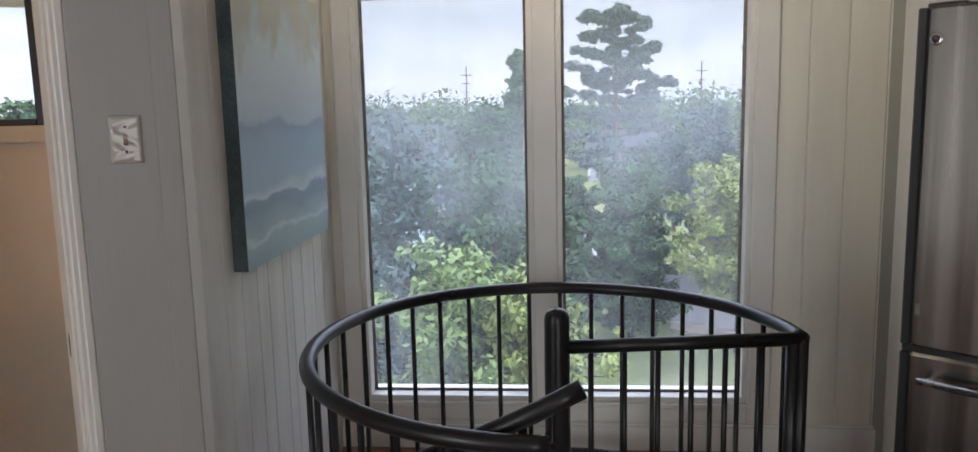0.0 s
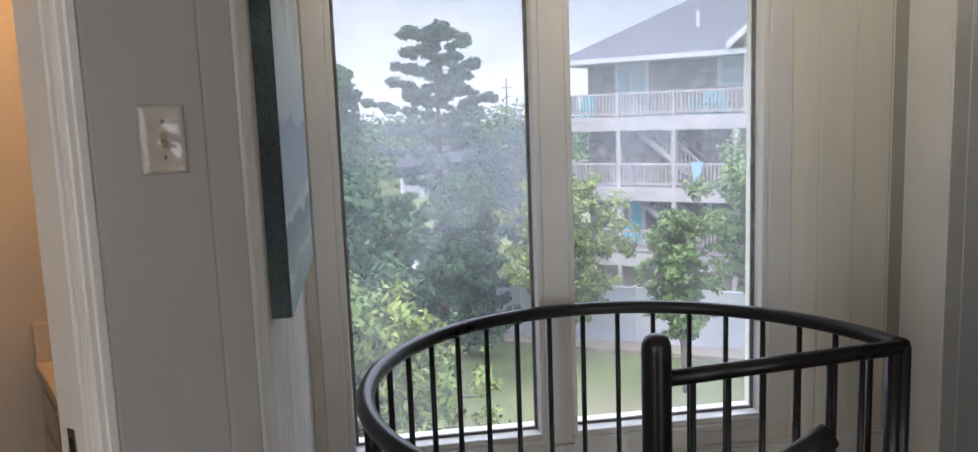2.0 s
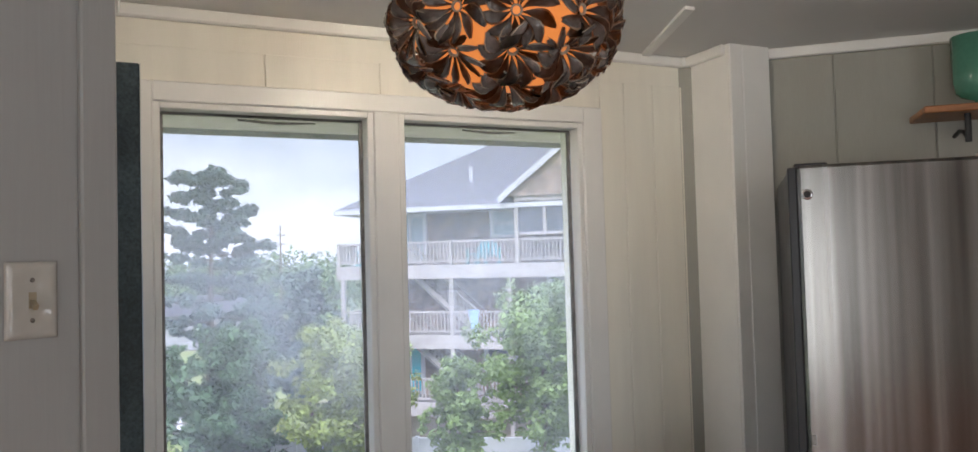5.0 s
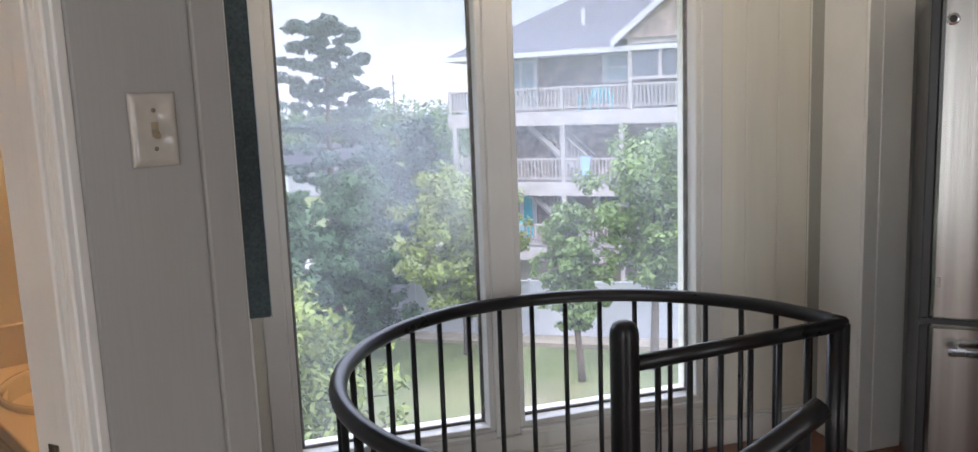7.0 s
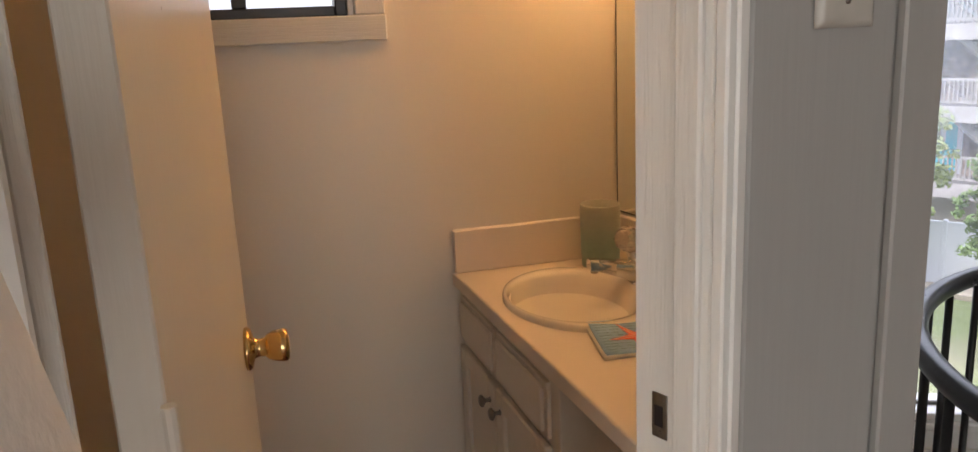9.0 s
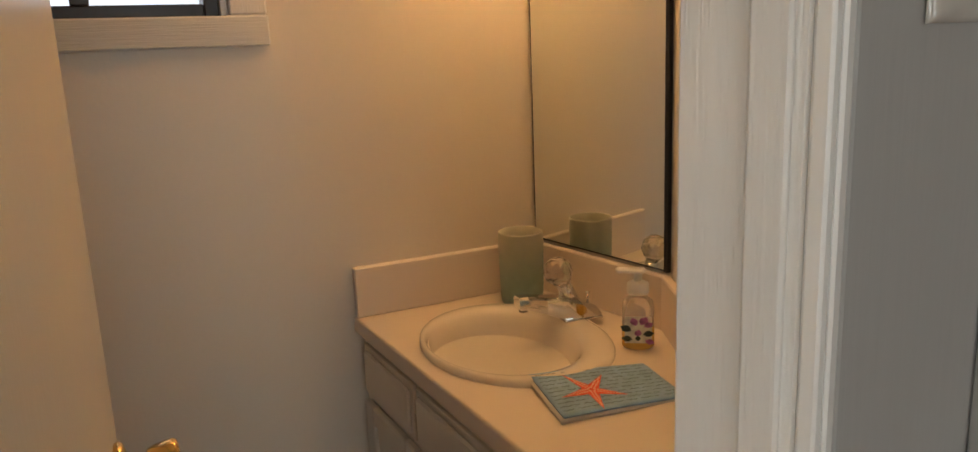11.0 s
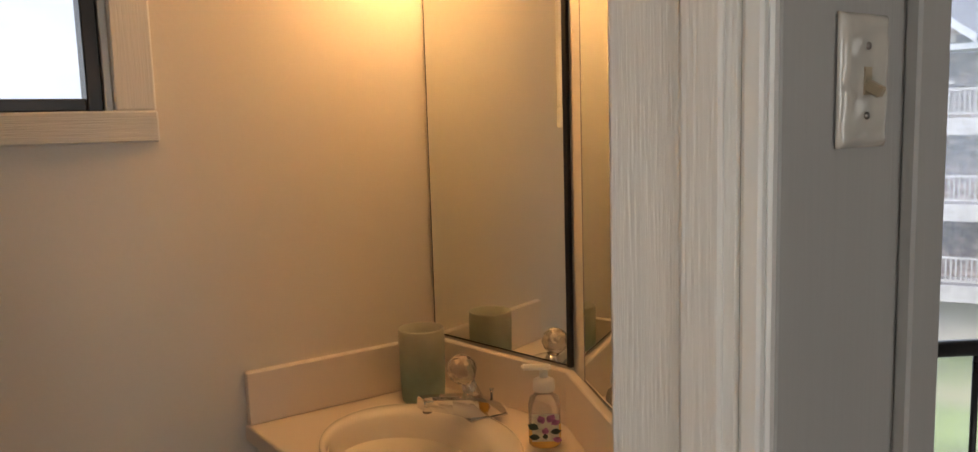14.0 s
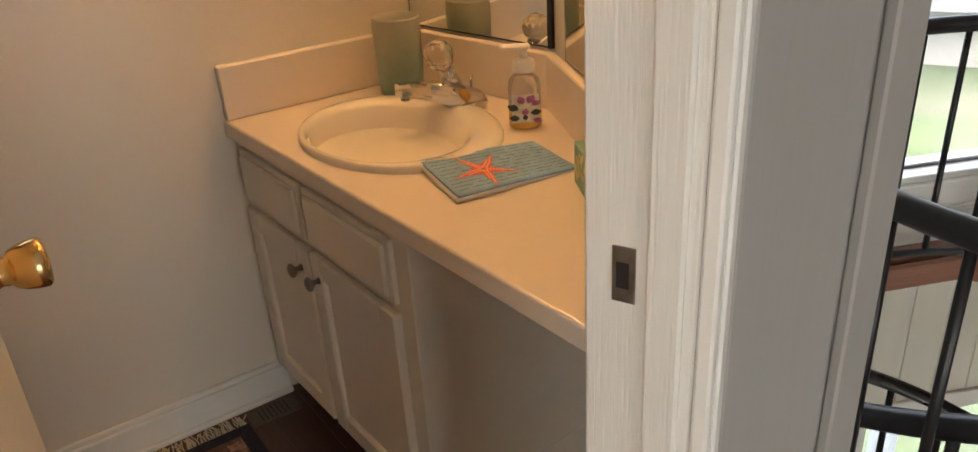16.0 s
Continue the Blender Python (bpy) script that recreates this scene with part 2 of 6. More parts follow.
# Board paint darkened and greyed to stand in for shade on the kitchen wall.
M_KITCHEN_SHADED = material("shade_darkened_kitchen_paint", (0.34, 0.335, 0.29), 0.5, var=0.05, scale=2, stretch=(5, 5, 0.5), bump=0.2, fine=60, fine_stretch=(5, 5, 0.3))
M_TRIM = material("white_gloss_trim", (0.84, 0.83, 0.79), 0.32, var=0.04, scale=4, bump=0.12, fine=60, fine_stretch=(3, 3, 0.4))
M_GRAINTRIM = material("white_wood_grain_trim", (0.79, 0.765, 0.715), 0.38, var=0.04, scale=4, bump=0.5, fine=70, fine_stretch=(5, 5, 0.18))
M_GRAINTRIM_H = material("white_wood_grain_sill", (0.79, 0.765, 0.715), 0.38, var=0.04, scale=4, bump=0.7, fine=60, fine_stretch=(0.18, 5, 6))
M_BATH = material("bath_wall_paint", (0.80, 0.73, 0.63), 0.38, var=0.035, scale=1.5, bump=0.12, fine=120)
M_CEIL = material("ceiling_paint", (0.72, 0.71, 0.68), 0.7, var=0.03, scale=2, bump=0.2, fine=140)
M_IRON = material("black_painted_steel", (0.012, 0.012, 0.013), 0.3, var=0.2, scale=12, bump=0.08, fine=90, spec=0.45)
M_FLOOR = material("red_brown_floor_board", (0.27, 0.115, 0.07), 0.32, var=0.25, scale=4, stretch=(0.6, 6, 6), bump=0.25, fine=40,
                   fine_stretch=(0.5, 8, 8), random_tone=0.16)
M_FLOOR_DARK = material("dark_cherry_floor_board", (0.085, 0.035, 0.025), 0.35, var=0.25, scale=4, stretch=(6, 0.6, 6), bump=0.2, fine=40,
                        fine_stretch=(8, 0.5, 8), random_tone=0.15)
M_SUB = material("subfloor", (0.12, 0.08, 0.06), 0.8)
# Vertical light and dark bands in the colour imitate reflections of the room.
M_STEEL = material("brushed_steel_painted_reflections", (0.28, 0.27, 0.255), 0.22, metal=1.0, var=0.38, scale=2.6, stretch=(5.5, 1, 0.05), bump=0.12, fine=26,
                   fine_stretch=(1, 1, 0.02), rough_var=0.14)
M_BLACK = material("black_plastic", (0.015, 0.015, 0.017), 0.4, var=0.1, bump=0.1)
M_CHROME = material("polished_chrome", (0.68, 0.68, 0.69), 0.07, metal=1.0, var=0.03, bump=0.0, rough_var=0.03)
M_PEWTER = material("aged_pewter", (0.26, 0.24, 0.22), 0.38, metal=1.0, var=0.2, scale=30, bump=0.1)
M_BRASS = material("polished_brass", (0.72, 0.50, 0.22), 0.14, metal=1.0, var=0.12, scale=20, bump=0.04)
M_LAMINATE = material("cream_laminate", (0.80, 0.70, 0.60), 0.30, var=0.006, scale=3, bump=0.0, fine=200, rough_var=0.01)
M_BAR = material("tan_painted_metal", (0.52, 0.43, 0.34), 0.4, var=0.04, scale=4, bump=0.05)
M_CABINET = material("cream_cabinet_paint", (0.76, 0.70, 0.61), 0.35, var=0.04, scale=3, bump=0.06, fine=70)
M_PORCELAIN = material("glazed_porcelain", (0.84, 0.77, 0.68), 0.08, var=0.01, scale=2, bump=0.0, coat=0.5, rough_var=0.02)
M_MIRROR = mirror_silver()
M_GLASS = filmed_glass("salt_filmed_glass", 0.05, (0.87, 0.905, 1.0), 0.17)
M_GLASS_BATH = filmed_glass("bath_window_glass", 0.05)
M_GASKET = material("grey_weathered_caulk", (0.20, 0.19, 0.18), 0.8, var=0.3, scale=20, bump=0.3)
M_BRONZE = material("dark_bronze_frame", (0.022, 0.015, 0.014), 0.35, var=0.15, scale=12, bump=0.05)
M_SWITCH = material("ivory_plate_glaze", (0.50, 0.475, 0.42), 0.10, var=0.04, scale=25, bump=0.10, fine=25, coat=0.6, rough_var=0.03)
M_TOGGLE = material("tan_toggle_plastic", (0.34, 0.28, 0.19), 0.35, var=0.05, bump=0.02)
M_SHADE = material("white_fabric_shade", (0.80, 0.77, 0.76), 0.85, var=0.03, scale=6, bump=0.3, fine=220)
M_BULB = glowing("warm_bulb_glass", (1.0, 0.575, 0.25), 66.0)
M_SHELLGLOW = glowing("lit_capiz_lining", (1.0, 0.33, 0.085), 0.60)
M_SHELL = material("mussel_shell", (0.24, 0.195, 0.17), 0.28, var=0.45, scale=14, bump=0.25, fine=60, random_tone=0.35, coat=0.35,
                   spots=((0.34, 0.37, 0.38), 20, 0.75))
M_SHELLRIM = material("shell_rim", (0.50, 0.40, 0.30), 0.5, var=0.25, scale=20, random_tone=0.25)
M_SEAGLASS = sea_glass()
M_CRYSTAL = material("clear_acrylic", (0.95, 0.88, 0.82), 0.04, var=0.01, bump=0.0, transmission=0.85, rough_var=0.01)
M_SOAP = material("amber_liquid_soap", (0.92, 0.58, 0.16), 0.1, var=0.05, bump=0.0, transmission=0.15)
M_PLASTIC = material("clear_bottle_plastic", (0.97, 0.92, 0.86), 0.08, var=0.02, bump=0.0, transmission=0.75)
M_WHITE = material("white_plastic", (0.82, 0.78, 0.72), 0.3, var=0.02, bump=0.02)
M_LABEL = material("printed_label_paper", (0.72, 0.70, 0.58), 0.5, var=0.25, scale=60, bump=0.05)
M_LEAFPRINT = material("dark_green_print", (0.03, 0.05, 0.03), 0.5, var=0.3, scale=40)
M_BLOOM = material("magenta_bloom_print", (0.42, 0.14, 0.30), 0.5, var=0.5, scale=60)
M_TOWEL = material("blue_printed_paper_towel", (0.27, 0.44, 0.66), 0.8, var=0.12, scale=30, bump=0.3, fine=200)
M_TOWELWHITE = material("white_paper_towel", (0.80, 0.77, 0.72), 0.85, var=0.04, bump=0.3, fine=120)
M_INK = material("dark_blue_ink", (0.02, 0.06, 0.09), 0.7)
M_CORAL = material("coral_red_print", (0.80, 0.12, 0.07), 0.7, var=0.12, scale=80)
M_DOTS = material("pale_starfish_dots", (0.90, 0.62, 0.50), 0.7)
M_MINT = material("mint_green_card", (0.26, 0.44, 0.32), 0.6, var=0.12, scale=20)
M_MINTPAT = material("cream_leaf_print", (0.72, 0.66, 0.36), 0.6, var=0.2, scale=40)
M_RUG = material("woven_rug_field", (0.20, 0.10, 0.075), 0.95, var=0.35, scale=40, bump=0.7, fine=260, spots=((0.45, 0.33, 0.24), 34, 0.8))
M_RUGDARK = material("rug_border_navy", (0.03, 0.028, 0.04), 0.95, var=0.3, scale=60, bump=0.7, fine=260)
M_RUGPINK = material("rug_rose_wool", (0.42, 0.22, 0.17), 0.95, var=0.3, scale=80, bump=0.7, fine=260)
M_FRINGE = material("cream_cotton_fringe", (0.66, 0.58, 0.45), 0.9, var=0.15, scale=60, bump=0.4)
M_VENT = material("brown_metal_register", (0.14, 0.105, 0.08), 0.45, metal=0.4, var=0.15)
M_SHELF = material("orange_stained_pine", (0.36, 0.15, 0.06), 0.4, var=0.3, scale=5, stretch=(1, 8, 8), bump=0.3, fine=40, fine_stretch=(1, 10, 10))
M_GREENGLASS = material("green_glass", (0.14, 0.42, 0.30), 0.2, var=0.12, scale=8, bump=0.1, transmission=0.4)
M_CANVASEDGE = material("canvas_edge_teal", (0.065, 0.095, 0.105), 0.7, var=0.55, scale=5, bump=0.5, fine=180)
M_EAVE = material("weathered_soffit", (0.70, 0.60, 0.58), 0.8, var=0.2, scale=4, stretch=(1, 5, 5), bump=0.3)


def canvas_paint():
    """Seascape in soft bands: cloud over pale sky, slate sea, pale surf."""
    m = bpy.data.materials.new("seascape_canvas")
    m.use_nodes = True
    nt = m.node_tree
    b = nt.nodes["Principled BSDF"]
    co = nt.nodes.new("ShaderNodeTexCoord")
    sep = nt.nodes.new("ShaderNodeSeparateXYZ")
    nt.links.new(co.outputs["Generated"], sep.inputs["Vector"])
    mp = nt.nodes.new("ShaderNodeMapping")
    mp.inputs["Scale"].default_value = (1, 1.6, 4.0)
    nt.links.new(co.outputs["Generated"], mp.inputs["Vector"])
    nz = nt.nodes.new("ShaderNodeTexNoise")
    nz.inputs["Scale"].default_value, nz.inputs["Detail"].default_value = 2.2, 6
    nt.links.new(mp.outputs["Vector"], nz.inputs["Vector"])
    add = nt.nodes.new("ShaderNodeMath")
    add.operation = "MULTIPLY_ADD"
    add.inputs[1].default_value, add.inputs[2].default_value = 0.14, -0.07
    nt.links.new(nz.outputs["Fac"], add.inputs[0])
    tot = nt.nodes.new("ShaderNodeMath")
    nt.links.new(sep.outputs["Z"], tot.inputs[0])
    nt.links.new(add.outputs["Value"], tot.inputs[1])
    rp = nt.nodes.new("ShaderNodeValToRGB")
    stops = [(0.0, (0.33, 0.46, 0.51)), (0.09, (0.43, 0.56, 0.61)), (0.105, (0.65, 0.77, 0.83)), (0.125, (0.43, 0.56, 0.62)), (0.19, (0.28, 0.39, 0.51)),
             (0.225, (0.30, 0.41, 0.57)), (0.24, (0.70, 0.82, 0.90)), (0.29, (0.44, 0.59, 0.73)), (0.44, (0.41, 0.56, 0.73)), (0.485, (0.36, 0.49, 0.67)),
             (0.51, (0.58, 0.71, 0.83)), (0.62, (0.69, 0.79, 0.88)), (0.80, (0.75, 0.87, 0.90)), (1.0, (0.53, 0.76, 0.83))]
    while len(rp.color_ramp.elements) < len(stops):
        rp.color_ramp.elements.new(0.5)
    for el, (p, c) in zip(rp.color_ramp.elements, stops):
        el.position, el.color = p, rgba(c)
    nt.links.new(tot.outputs["Value"], rp.inputs["Fac"])
    mp3 = nt.nodes.new("ShaderNodeMapping")
    mp3.inputs["Scale"].default_value = (1, 2.6, 1.9)
    mp3.inputs["Location"].default_value = (0.3, 0.55, 0.2)
    nt.links.new(co.outputs["Generated"], mp3.inputs["Vector"])
    cl = nt.nodes.new("ShaderNodeTexNoise")
    cl.inputs["Scale"].default_value, cl.inputs["Detail"].default_value, cl.inputs["Distortion"].default_value = 1.7, 5, 0.6
    nt.links.new(mp3.outputs["Vector"], cl.inputs["Vector"])
    hi = nt.nodes.new("ShaderNodeMapRange")
    hi.inputs["From Min"].default_value, hi.inputs["From Max"].default_value = 0.50, 0.95
    hi.inputs["To Min"].default_value, hi.inputs["To Max"].default_value = -0.35, 0.22
    nt.links.new(sep.outputs["Z"], hi.inputs["Value"])
    sm = nt.nodes.new("ShaderNodeMath")
    nt.links.new(cl.outputs["Fac"], sm.inputs[0])
    nt.links.new(hi.outputs["Result"], sm.inputs[1])
    cr = nt.nodes.new("ShaderNodeMapRange")
    cr.inputs["From Min"].default_value, cr.inputs["From Max"].default_value = 0.46, 0.64
    cr.inputs["To Max"].default_value = 0.85
    nt.links.new(sm.outputs["Value"], cr.inputs["Value"])
    cm = nt.nodes.new("ShaderNodeMix")
    cm.data_type = "RGBA"
    cm.inputs[7].default_value = (0.58, 0.57, 0.50, 1)
    nt.links.new(cr.outputs["Result"], cm.inputs[0])
    nt.links.new(rp.outputs["Color"], cm.inputs[6])
    nt.links.new(cm.outputs[2], b.inputs["Base Color"])
    b.inputs["Roughness"].default_value = 0.5
    wv = nt.nodes.new("ShaderNodeTexNoise")
    wv.inputs["Scale"].default_value = 160
    nt.links.new(co.outputs["Object"], wv.inputs["Vector"])
    bp = nt.nodes.new("ShaderNodeBump")
    bp.inputs["Strength"].default_value, bp.inputs["Distance"].default_value = 0.25, 0.002
    nt.links.new(wv.outputs["Fac"], bp.inputs["Height"])
    nt.links.new(bp.outputs["Normal"], b.inputs["Normal"])
    return m


M_CANVAS = canvas_paint()
M_BARK = material("bark", (0.12, 0.09, 0.07), 0.9, var=0.3, scale=8, stretch=(6, 6, 1), bump=0.6)
M_PINE = material("cedar_needles", (0.052, 0.105, 0.046), 0.8, var=0.45, scale=0.9, bump=0.0, island=0.22)
# Blue cedar colour; its paleness also stands in for haze on the tall cedar.
M_BLUEHAZECEDAR = material("blue_and_hazed_cedar_needles", (0.075, 0.120, 0.105), 0.8, var=0.4, scale=0.9, bump=0.0, island=0.22)
M_LEAF = material("fresh_green_leaves", (0.125, 0.19, 0.055), 0.6, var=0.35, scale=0.9, bump=0.0, island=0.22)
M_LIME = material("yellow_green_leaves", (0.185, 0.235, 0.055), 0.6, var=0.35, scale=0.9, bump=0.0, island=0.22)
M_WOODS = material("far_woods_leaves", (0.085, 0.135, 0.060), 0.9, var=0.4, scale=0.08, bump=0.0, island=0.4)
M_GRASS = material("mown_grass", (0.135, 0.165, 0.06), 0.95, var=0.3, scale=0.35, bump=0.5, fine=9, spots=((0.24, 0.21, 0.13), 0.16, 0.7))
M_SAND = material("sandy_ground", (0.34, 0.29, 0.22), 0.95, var=0.2, scale=1.5, bump=0.4, fine=20)
M_ROAD = material("pale_concrete_drive", (0.38, 0.38, 0.37), 0.9, var=0.12, scale=1.0)
M_SHINGLE = material("weathered_cedar_shingle", (0.24, 0.19, 0.165), 0.9, var=0.35, scale=3.0, bump=0.6, fine=6, island=0.3)
M_ROOF = material("grey_asphalt_roof", (0.11, 0.114, 0.136), 0.9, var=0.12, scale=1.2, bump=0.3, fine=8)
M_HTRIM = material("white_house_trim", (0.53, 0.546, 0.593), 0.5, var=0.04, scale=1.0)
M_DECKWOOD = material("grey_deck_timber", (0.34, 0.32, 0.31), 0.85, var=0.2, scale=1.5, bump=0.3, island=0.15)
M_PANE = material("house_window_pane", (0.07, 0.085, 0.11), 0.25, var=0.1, scale=0.5, bump=0.0)
M_PANELIT = material("pale_blue_curtained_pane", (0.34, 0.46, 0.52), 0.15, var=0.1, scale=0.5, bump=0.0)
M_TURQ = material("turquoise_chair_plastic", (0.04, 0.50, 0.62), 0.4, var=0.05)
M_BLUETOWEL = material("pale_blue_cotton", (0.28, 0.45, 0.75), 0.9, var=0.1)
M_FENCE = material("white_vinyl_fence", (0.55, 0.57, 0.62), 0.4, var=0.05, scale=0.8, island=0.03)


# ---- mesh helpers ----
def put_mesh(name, bm, mat, smooth=False):
    me = bpy.data.meshes.new(name)
    bm.normal_update()
    bm.to_mesh(me)
    bm.free()
    for m in (mat if isinstance(mat, (list, tuple)) else [mat]):
        me.materials.append(m)
    if smooth:
        for p in me.polygons:
            p.use_smooth = True
    return new(name, me)


def part(name, bm, mat, parent, label="", smooth=False, m=None):
    ob = put_mesh(name, bm, mat, smooth)
    ob.parent = parent
    if m is not None:
        ob.matrix_basis = m
    if label:
        ob["label"] = label
    return ob


def thing(name, m, label, category, group="", kind=""):
    ob = new(name)
    ob.empty_display_size = 0.05
    ob.matrix_basis = m
    return tagged(ob, label, category, group, kind)


def structure(name, bm, mat, label, category, m=None, smooth=False):
    ob = put_mesh(name, bm, mat, smooth)
    if m is not None:
        ob.matrix_basis = m
    return tagged(ob, label, category, "", "structure")


def box(bm, lo, hi, bevel=0.0, m=None, seg=1):
    vs = [bm.verts.new((x, y, z)) for x in (lo[0], hi[0]) for y in (lo[1], hi[1]) for z in (lo[2], hi[2])]
    fs = [(0, 1, 3, 2), (4, 6, 7, 5), (0, 4, 5, 1), (2, 3, 7, 6), (0, 2, 6, 4), (1, 5, 7, 3)]
    faces = [bm.faces.new([vs[i] for i in f]) for f in fs]
    if bevel:
        edges = list({e for f in faces for e in f.edges})
        r = bmesh.ops.bevel(bm, geom=edges, offset=bevel, segments=seg, affect="EDGES", profile=0.5)
        vs = list({v for f in r["faces"] for v in f.verts} | {v for v in vs if v.is_valid})
    if m is not None:
        bmesh.ops.transform(bm, matrix=m, verts=[v for v in vs if v.is_valid])
    return bm


def boxes(*items, bevel=0.0):
    bm = bmesh.new()
    for lo, hi in items:
        box(bm, lo, hi, bevel)
    return bm


def prism(points, z0, z1, bm=None):
    bm = bm or bmesh.new()
    low = [bm.verts.new((x, y, z0)) for x, y in points]
    top = [bm.verts.new((x, y, z1)) for x, y in points]
    n = len(points)
    bm.faces.new(list(reversed(low)))
    bm.faces.new(top)
    for i in range(n):
        bm.faces.new((low[i], low[(i + 1) % n], top[(i + 1) % n], top[i]))
    bmesh.ops.recalc_face_normals(bm, faces=bm.faces)
    return bm


def tube(path, radius, sides=12, bm=None, closed=False, caps=True):
    """A round bar along a list of points; radius is a number or one for each point."""
    bm = bm or bmesh.new()
    pts = [Vector(p) for p in path]
    rings, n = [], len(pts)
    ref = Vector((0, 0, 1))
    for i, p in enumerate(pts):
        a, b = pts[i - 1 if i or closed else 0], pts[(i + 1) % n if i < n - 1 or closed else i]
        d = (b - a).normalized()
        side = d.cross(ref)
        if side.length < 0.05:
            side = d.cross(Vector((1, 0, 0)))
        side.normalize()
        up = side.cross(d).normalized()
        r = radius[i] if isinstance(radius, (list, tuple)) else radius
        rings.append([bm.verts.new(p + (side * math.cos(t) + up * math.sin(t)) * r) for t in [2 * math.pi * k / sides for k in range(sides)]])
    for i in range(n if closed else n - 1):
        a, b = rings[i], rings[(i + 1) % n]
        for k in range(sides):
            bm.faces.new((a[k], a[(k + 1) % sides], b[(k + 1) % sides], b[k]))
    if caps and not closed:
        bm.faces.new(list(reversed(rings[0])))
        bm.faces.new(rings[-1])
    bmesh.ops.recalc_face_normals(bm, faces=bm.faces)
    return bm


def lathe(profile, sides=32, bm=None, sx=1.0, sy=1.0, at=(0, 0, 0)):
    """Turned body from (radius, height) pairs; open where the radius does not reach zero."""
    bm = bm or bmesh.new()
    rings = []
    for r, z in profile:
        if r < 1e-6:
            rings.append([bm.verts.new((at[0], at[1], at[2] + z))])
        else:
            rings.append([bm.verts.new((at[0] + sx * r * math.cos(2 * math.pi * k / sides), at[1] + sy * r * math.sin(2 * math.pi * k / sides), at[2] + z)) for k in range(sides)])
    for a, b in zip(rings, rings[1:]):
        for k in range(sides):
            q = [a[k % len(a)], a[(k + 1) % len(a)], b[(k + 1) % len(b)], b[k % len(b)]]
            q = [v for i, v in enumerate(q) if v not in q[:i]]
            if len(q) > 2:
                bm.faces.new(q)
    bmesh.ops.recalc_face_normals(bm, faces=bm.faces)
    return bm


def between(a, b, name="m"):
    """Pose at a with z towards b."""
    d = Vector(b) - Vector(a)
    return Matrix.Translation(a) @ d.to_track_quat("Z", "Y").to_matrix().to_4x4()


def along(a, b):
    """Upright wall frame: origin a, x towards b, y to the left of that way."""
    return pose(a[0], a[1], 0, 0, 0, math.degrees(math.atan2(b[1] - a[1], b[0] - a[0])))


def annex(u, v):
    p = ANNEX @ Vector((u, v, 0))
    return (p.x, p.y)


# ---- large structure ----
JAMB_R, JAMB_L = (-0.152, 1.800), (-0.742, 1.556)     # ends of the bathroom door opening
DOORWALL = along(JAMB_L, JAMB_R)                      # x along the opening, y into the bathroom
OPEN_W = math.hypot(JAMB_R[0] - JAMB_L[0], JAMB_R[1] - JAMB_L[1])
PIC_U = -0.985                                        # picture wall, in the annex frame
BEND, CORNER = (0.430, 2.684), (0.352, 3.153)         # bathroom wall turns

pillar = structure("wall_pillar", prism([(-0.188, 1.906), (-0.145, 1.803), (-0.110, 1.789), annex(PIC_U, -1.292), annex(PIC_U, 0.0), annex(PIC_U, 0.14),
                                         (0.50, 3.30), CORNER, BEND, (0.070, 1.905)], 0.0, 2.4), M_BOARD_SHADED,
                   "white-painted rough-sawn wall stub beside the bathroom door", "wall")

# window wall with its two tall openings, and the wall of the stairwell under it
WL, WML, WMR, WR, WB, WT = -0.855, -0.160, -0.042, 0.700, 0.283, 1.992
bm = boxes(((-1.1, 0, WT), (1.46, 0.14, 2.4)), ((-1.1, 0, -0.60), (1.46, 0.14, WB)), ((-1.1, 0, WB), (WL, 0.14, WT)), ((WML, 0, WB), (WMR, 0.14, WT)),
           ((WR, 0, WB), (1.46, 0.14, WT)), ((-1.1, 0, -2.9), (-0.75, 0.14, -0.60)), ((1.0, 0, -2.9), (1.46, 0.14, -0.60)), ((-0.75, 0, -2.9), (1.0, 0.14, -2.3)))
wall_window = structure("wall_north", bm, M_CREAM, "cream painted board wall with two tall fixed windows", "wall", ANNEX)

# short return wall, post and kitchen wall
RET0, RET1 = annex(1.247, 0.0), annex(1.247, -0.258)
POST1 = (RET1[0] + 0.205 * math.cos(radians(-24.6)), RET1[1] + 0.205 * math.sin(radians(-24.6)))
KW0 = FRIDGE_AT @ Vector((-0.5, 0.80, 0))
KW1 = FRIDGE_AT @ Vector((3.6, 0.80, 0))
structure("wall_post", prism([RET0, RET1, POST1, (POST1[0] + 0.3, POST1[1] + 0.25), annex(1.46, 0.14)], -2.9, 2.4), M_TRIM, "white painted corner post", "wall")
structure("wall_east", prism([(KW0.x, KW0.y), (KW1.x, KW1.y), (KW1.x + 0.12, KW1.y + 0.05), (KW0.x + 0.12, KW0.y + 0.05)], 0.0, 2.4), M_KITCHEN_SHADED,
          "painted board wall of the kitchen, darkened to stand for shade", "wall")

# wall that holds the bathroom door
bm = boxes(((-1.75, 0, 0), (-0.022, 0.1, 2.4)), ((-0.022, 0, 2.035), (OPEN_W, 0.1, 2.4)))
structure("wall_west", bm, M_BOARD_SHADED, "white painted wall that holds the bathroom door", "wall", DOORWALL)

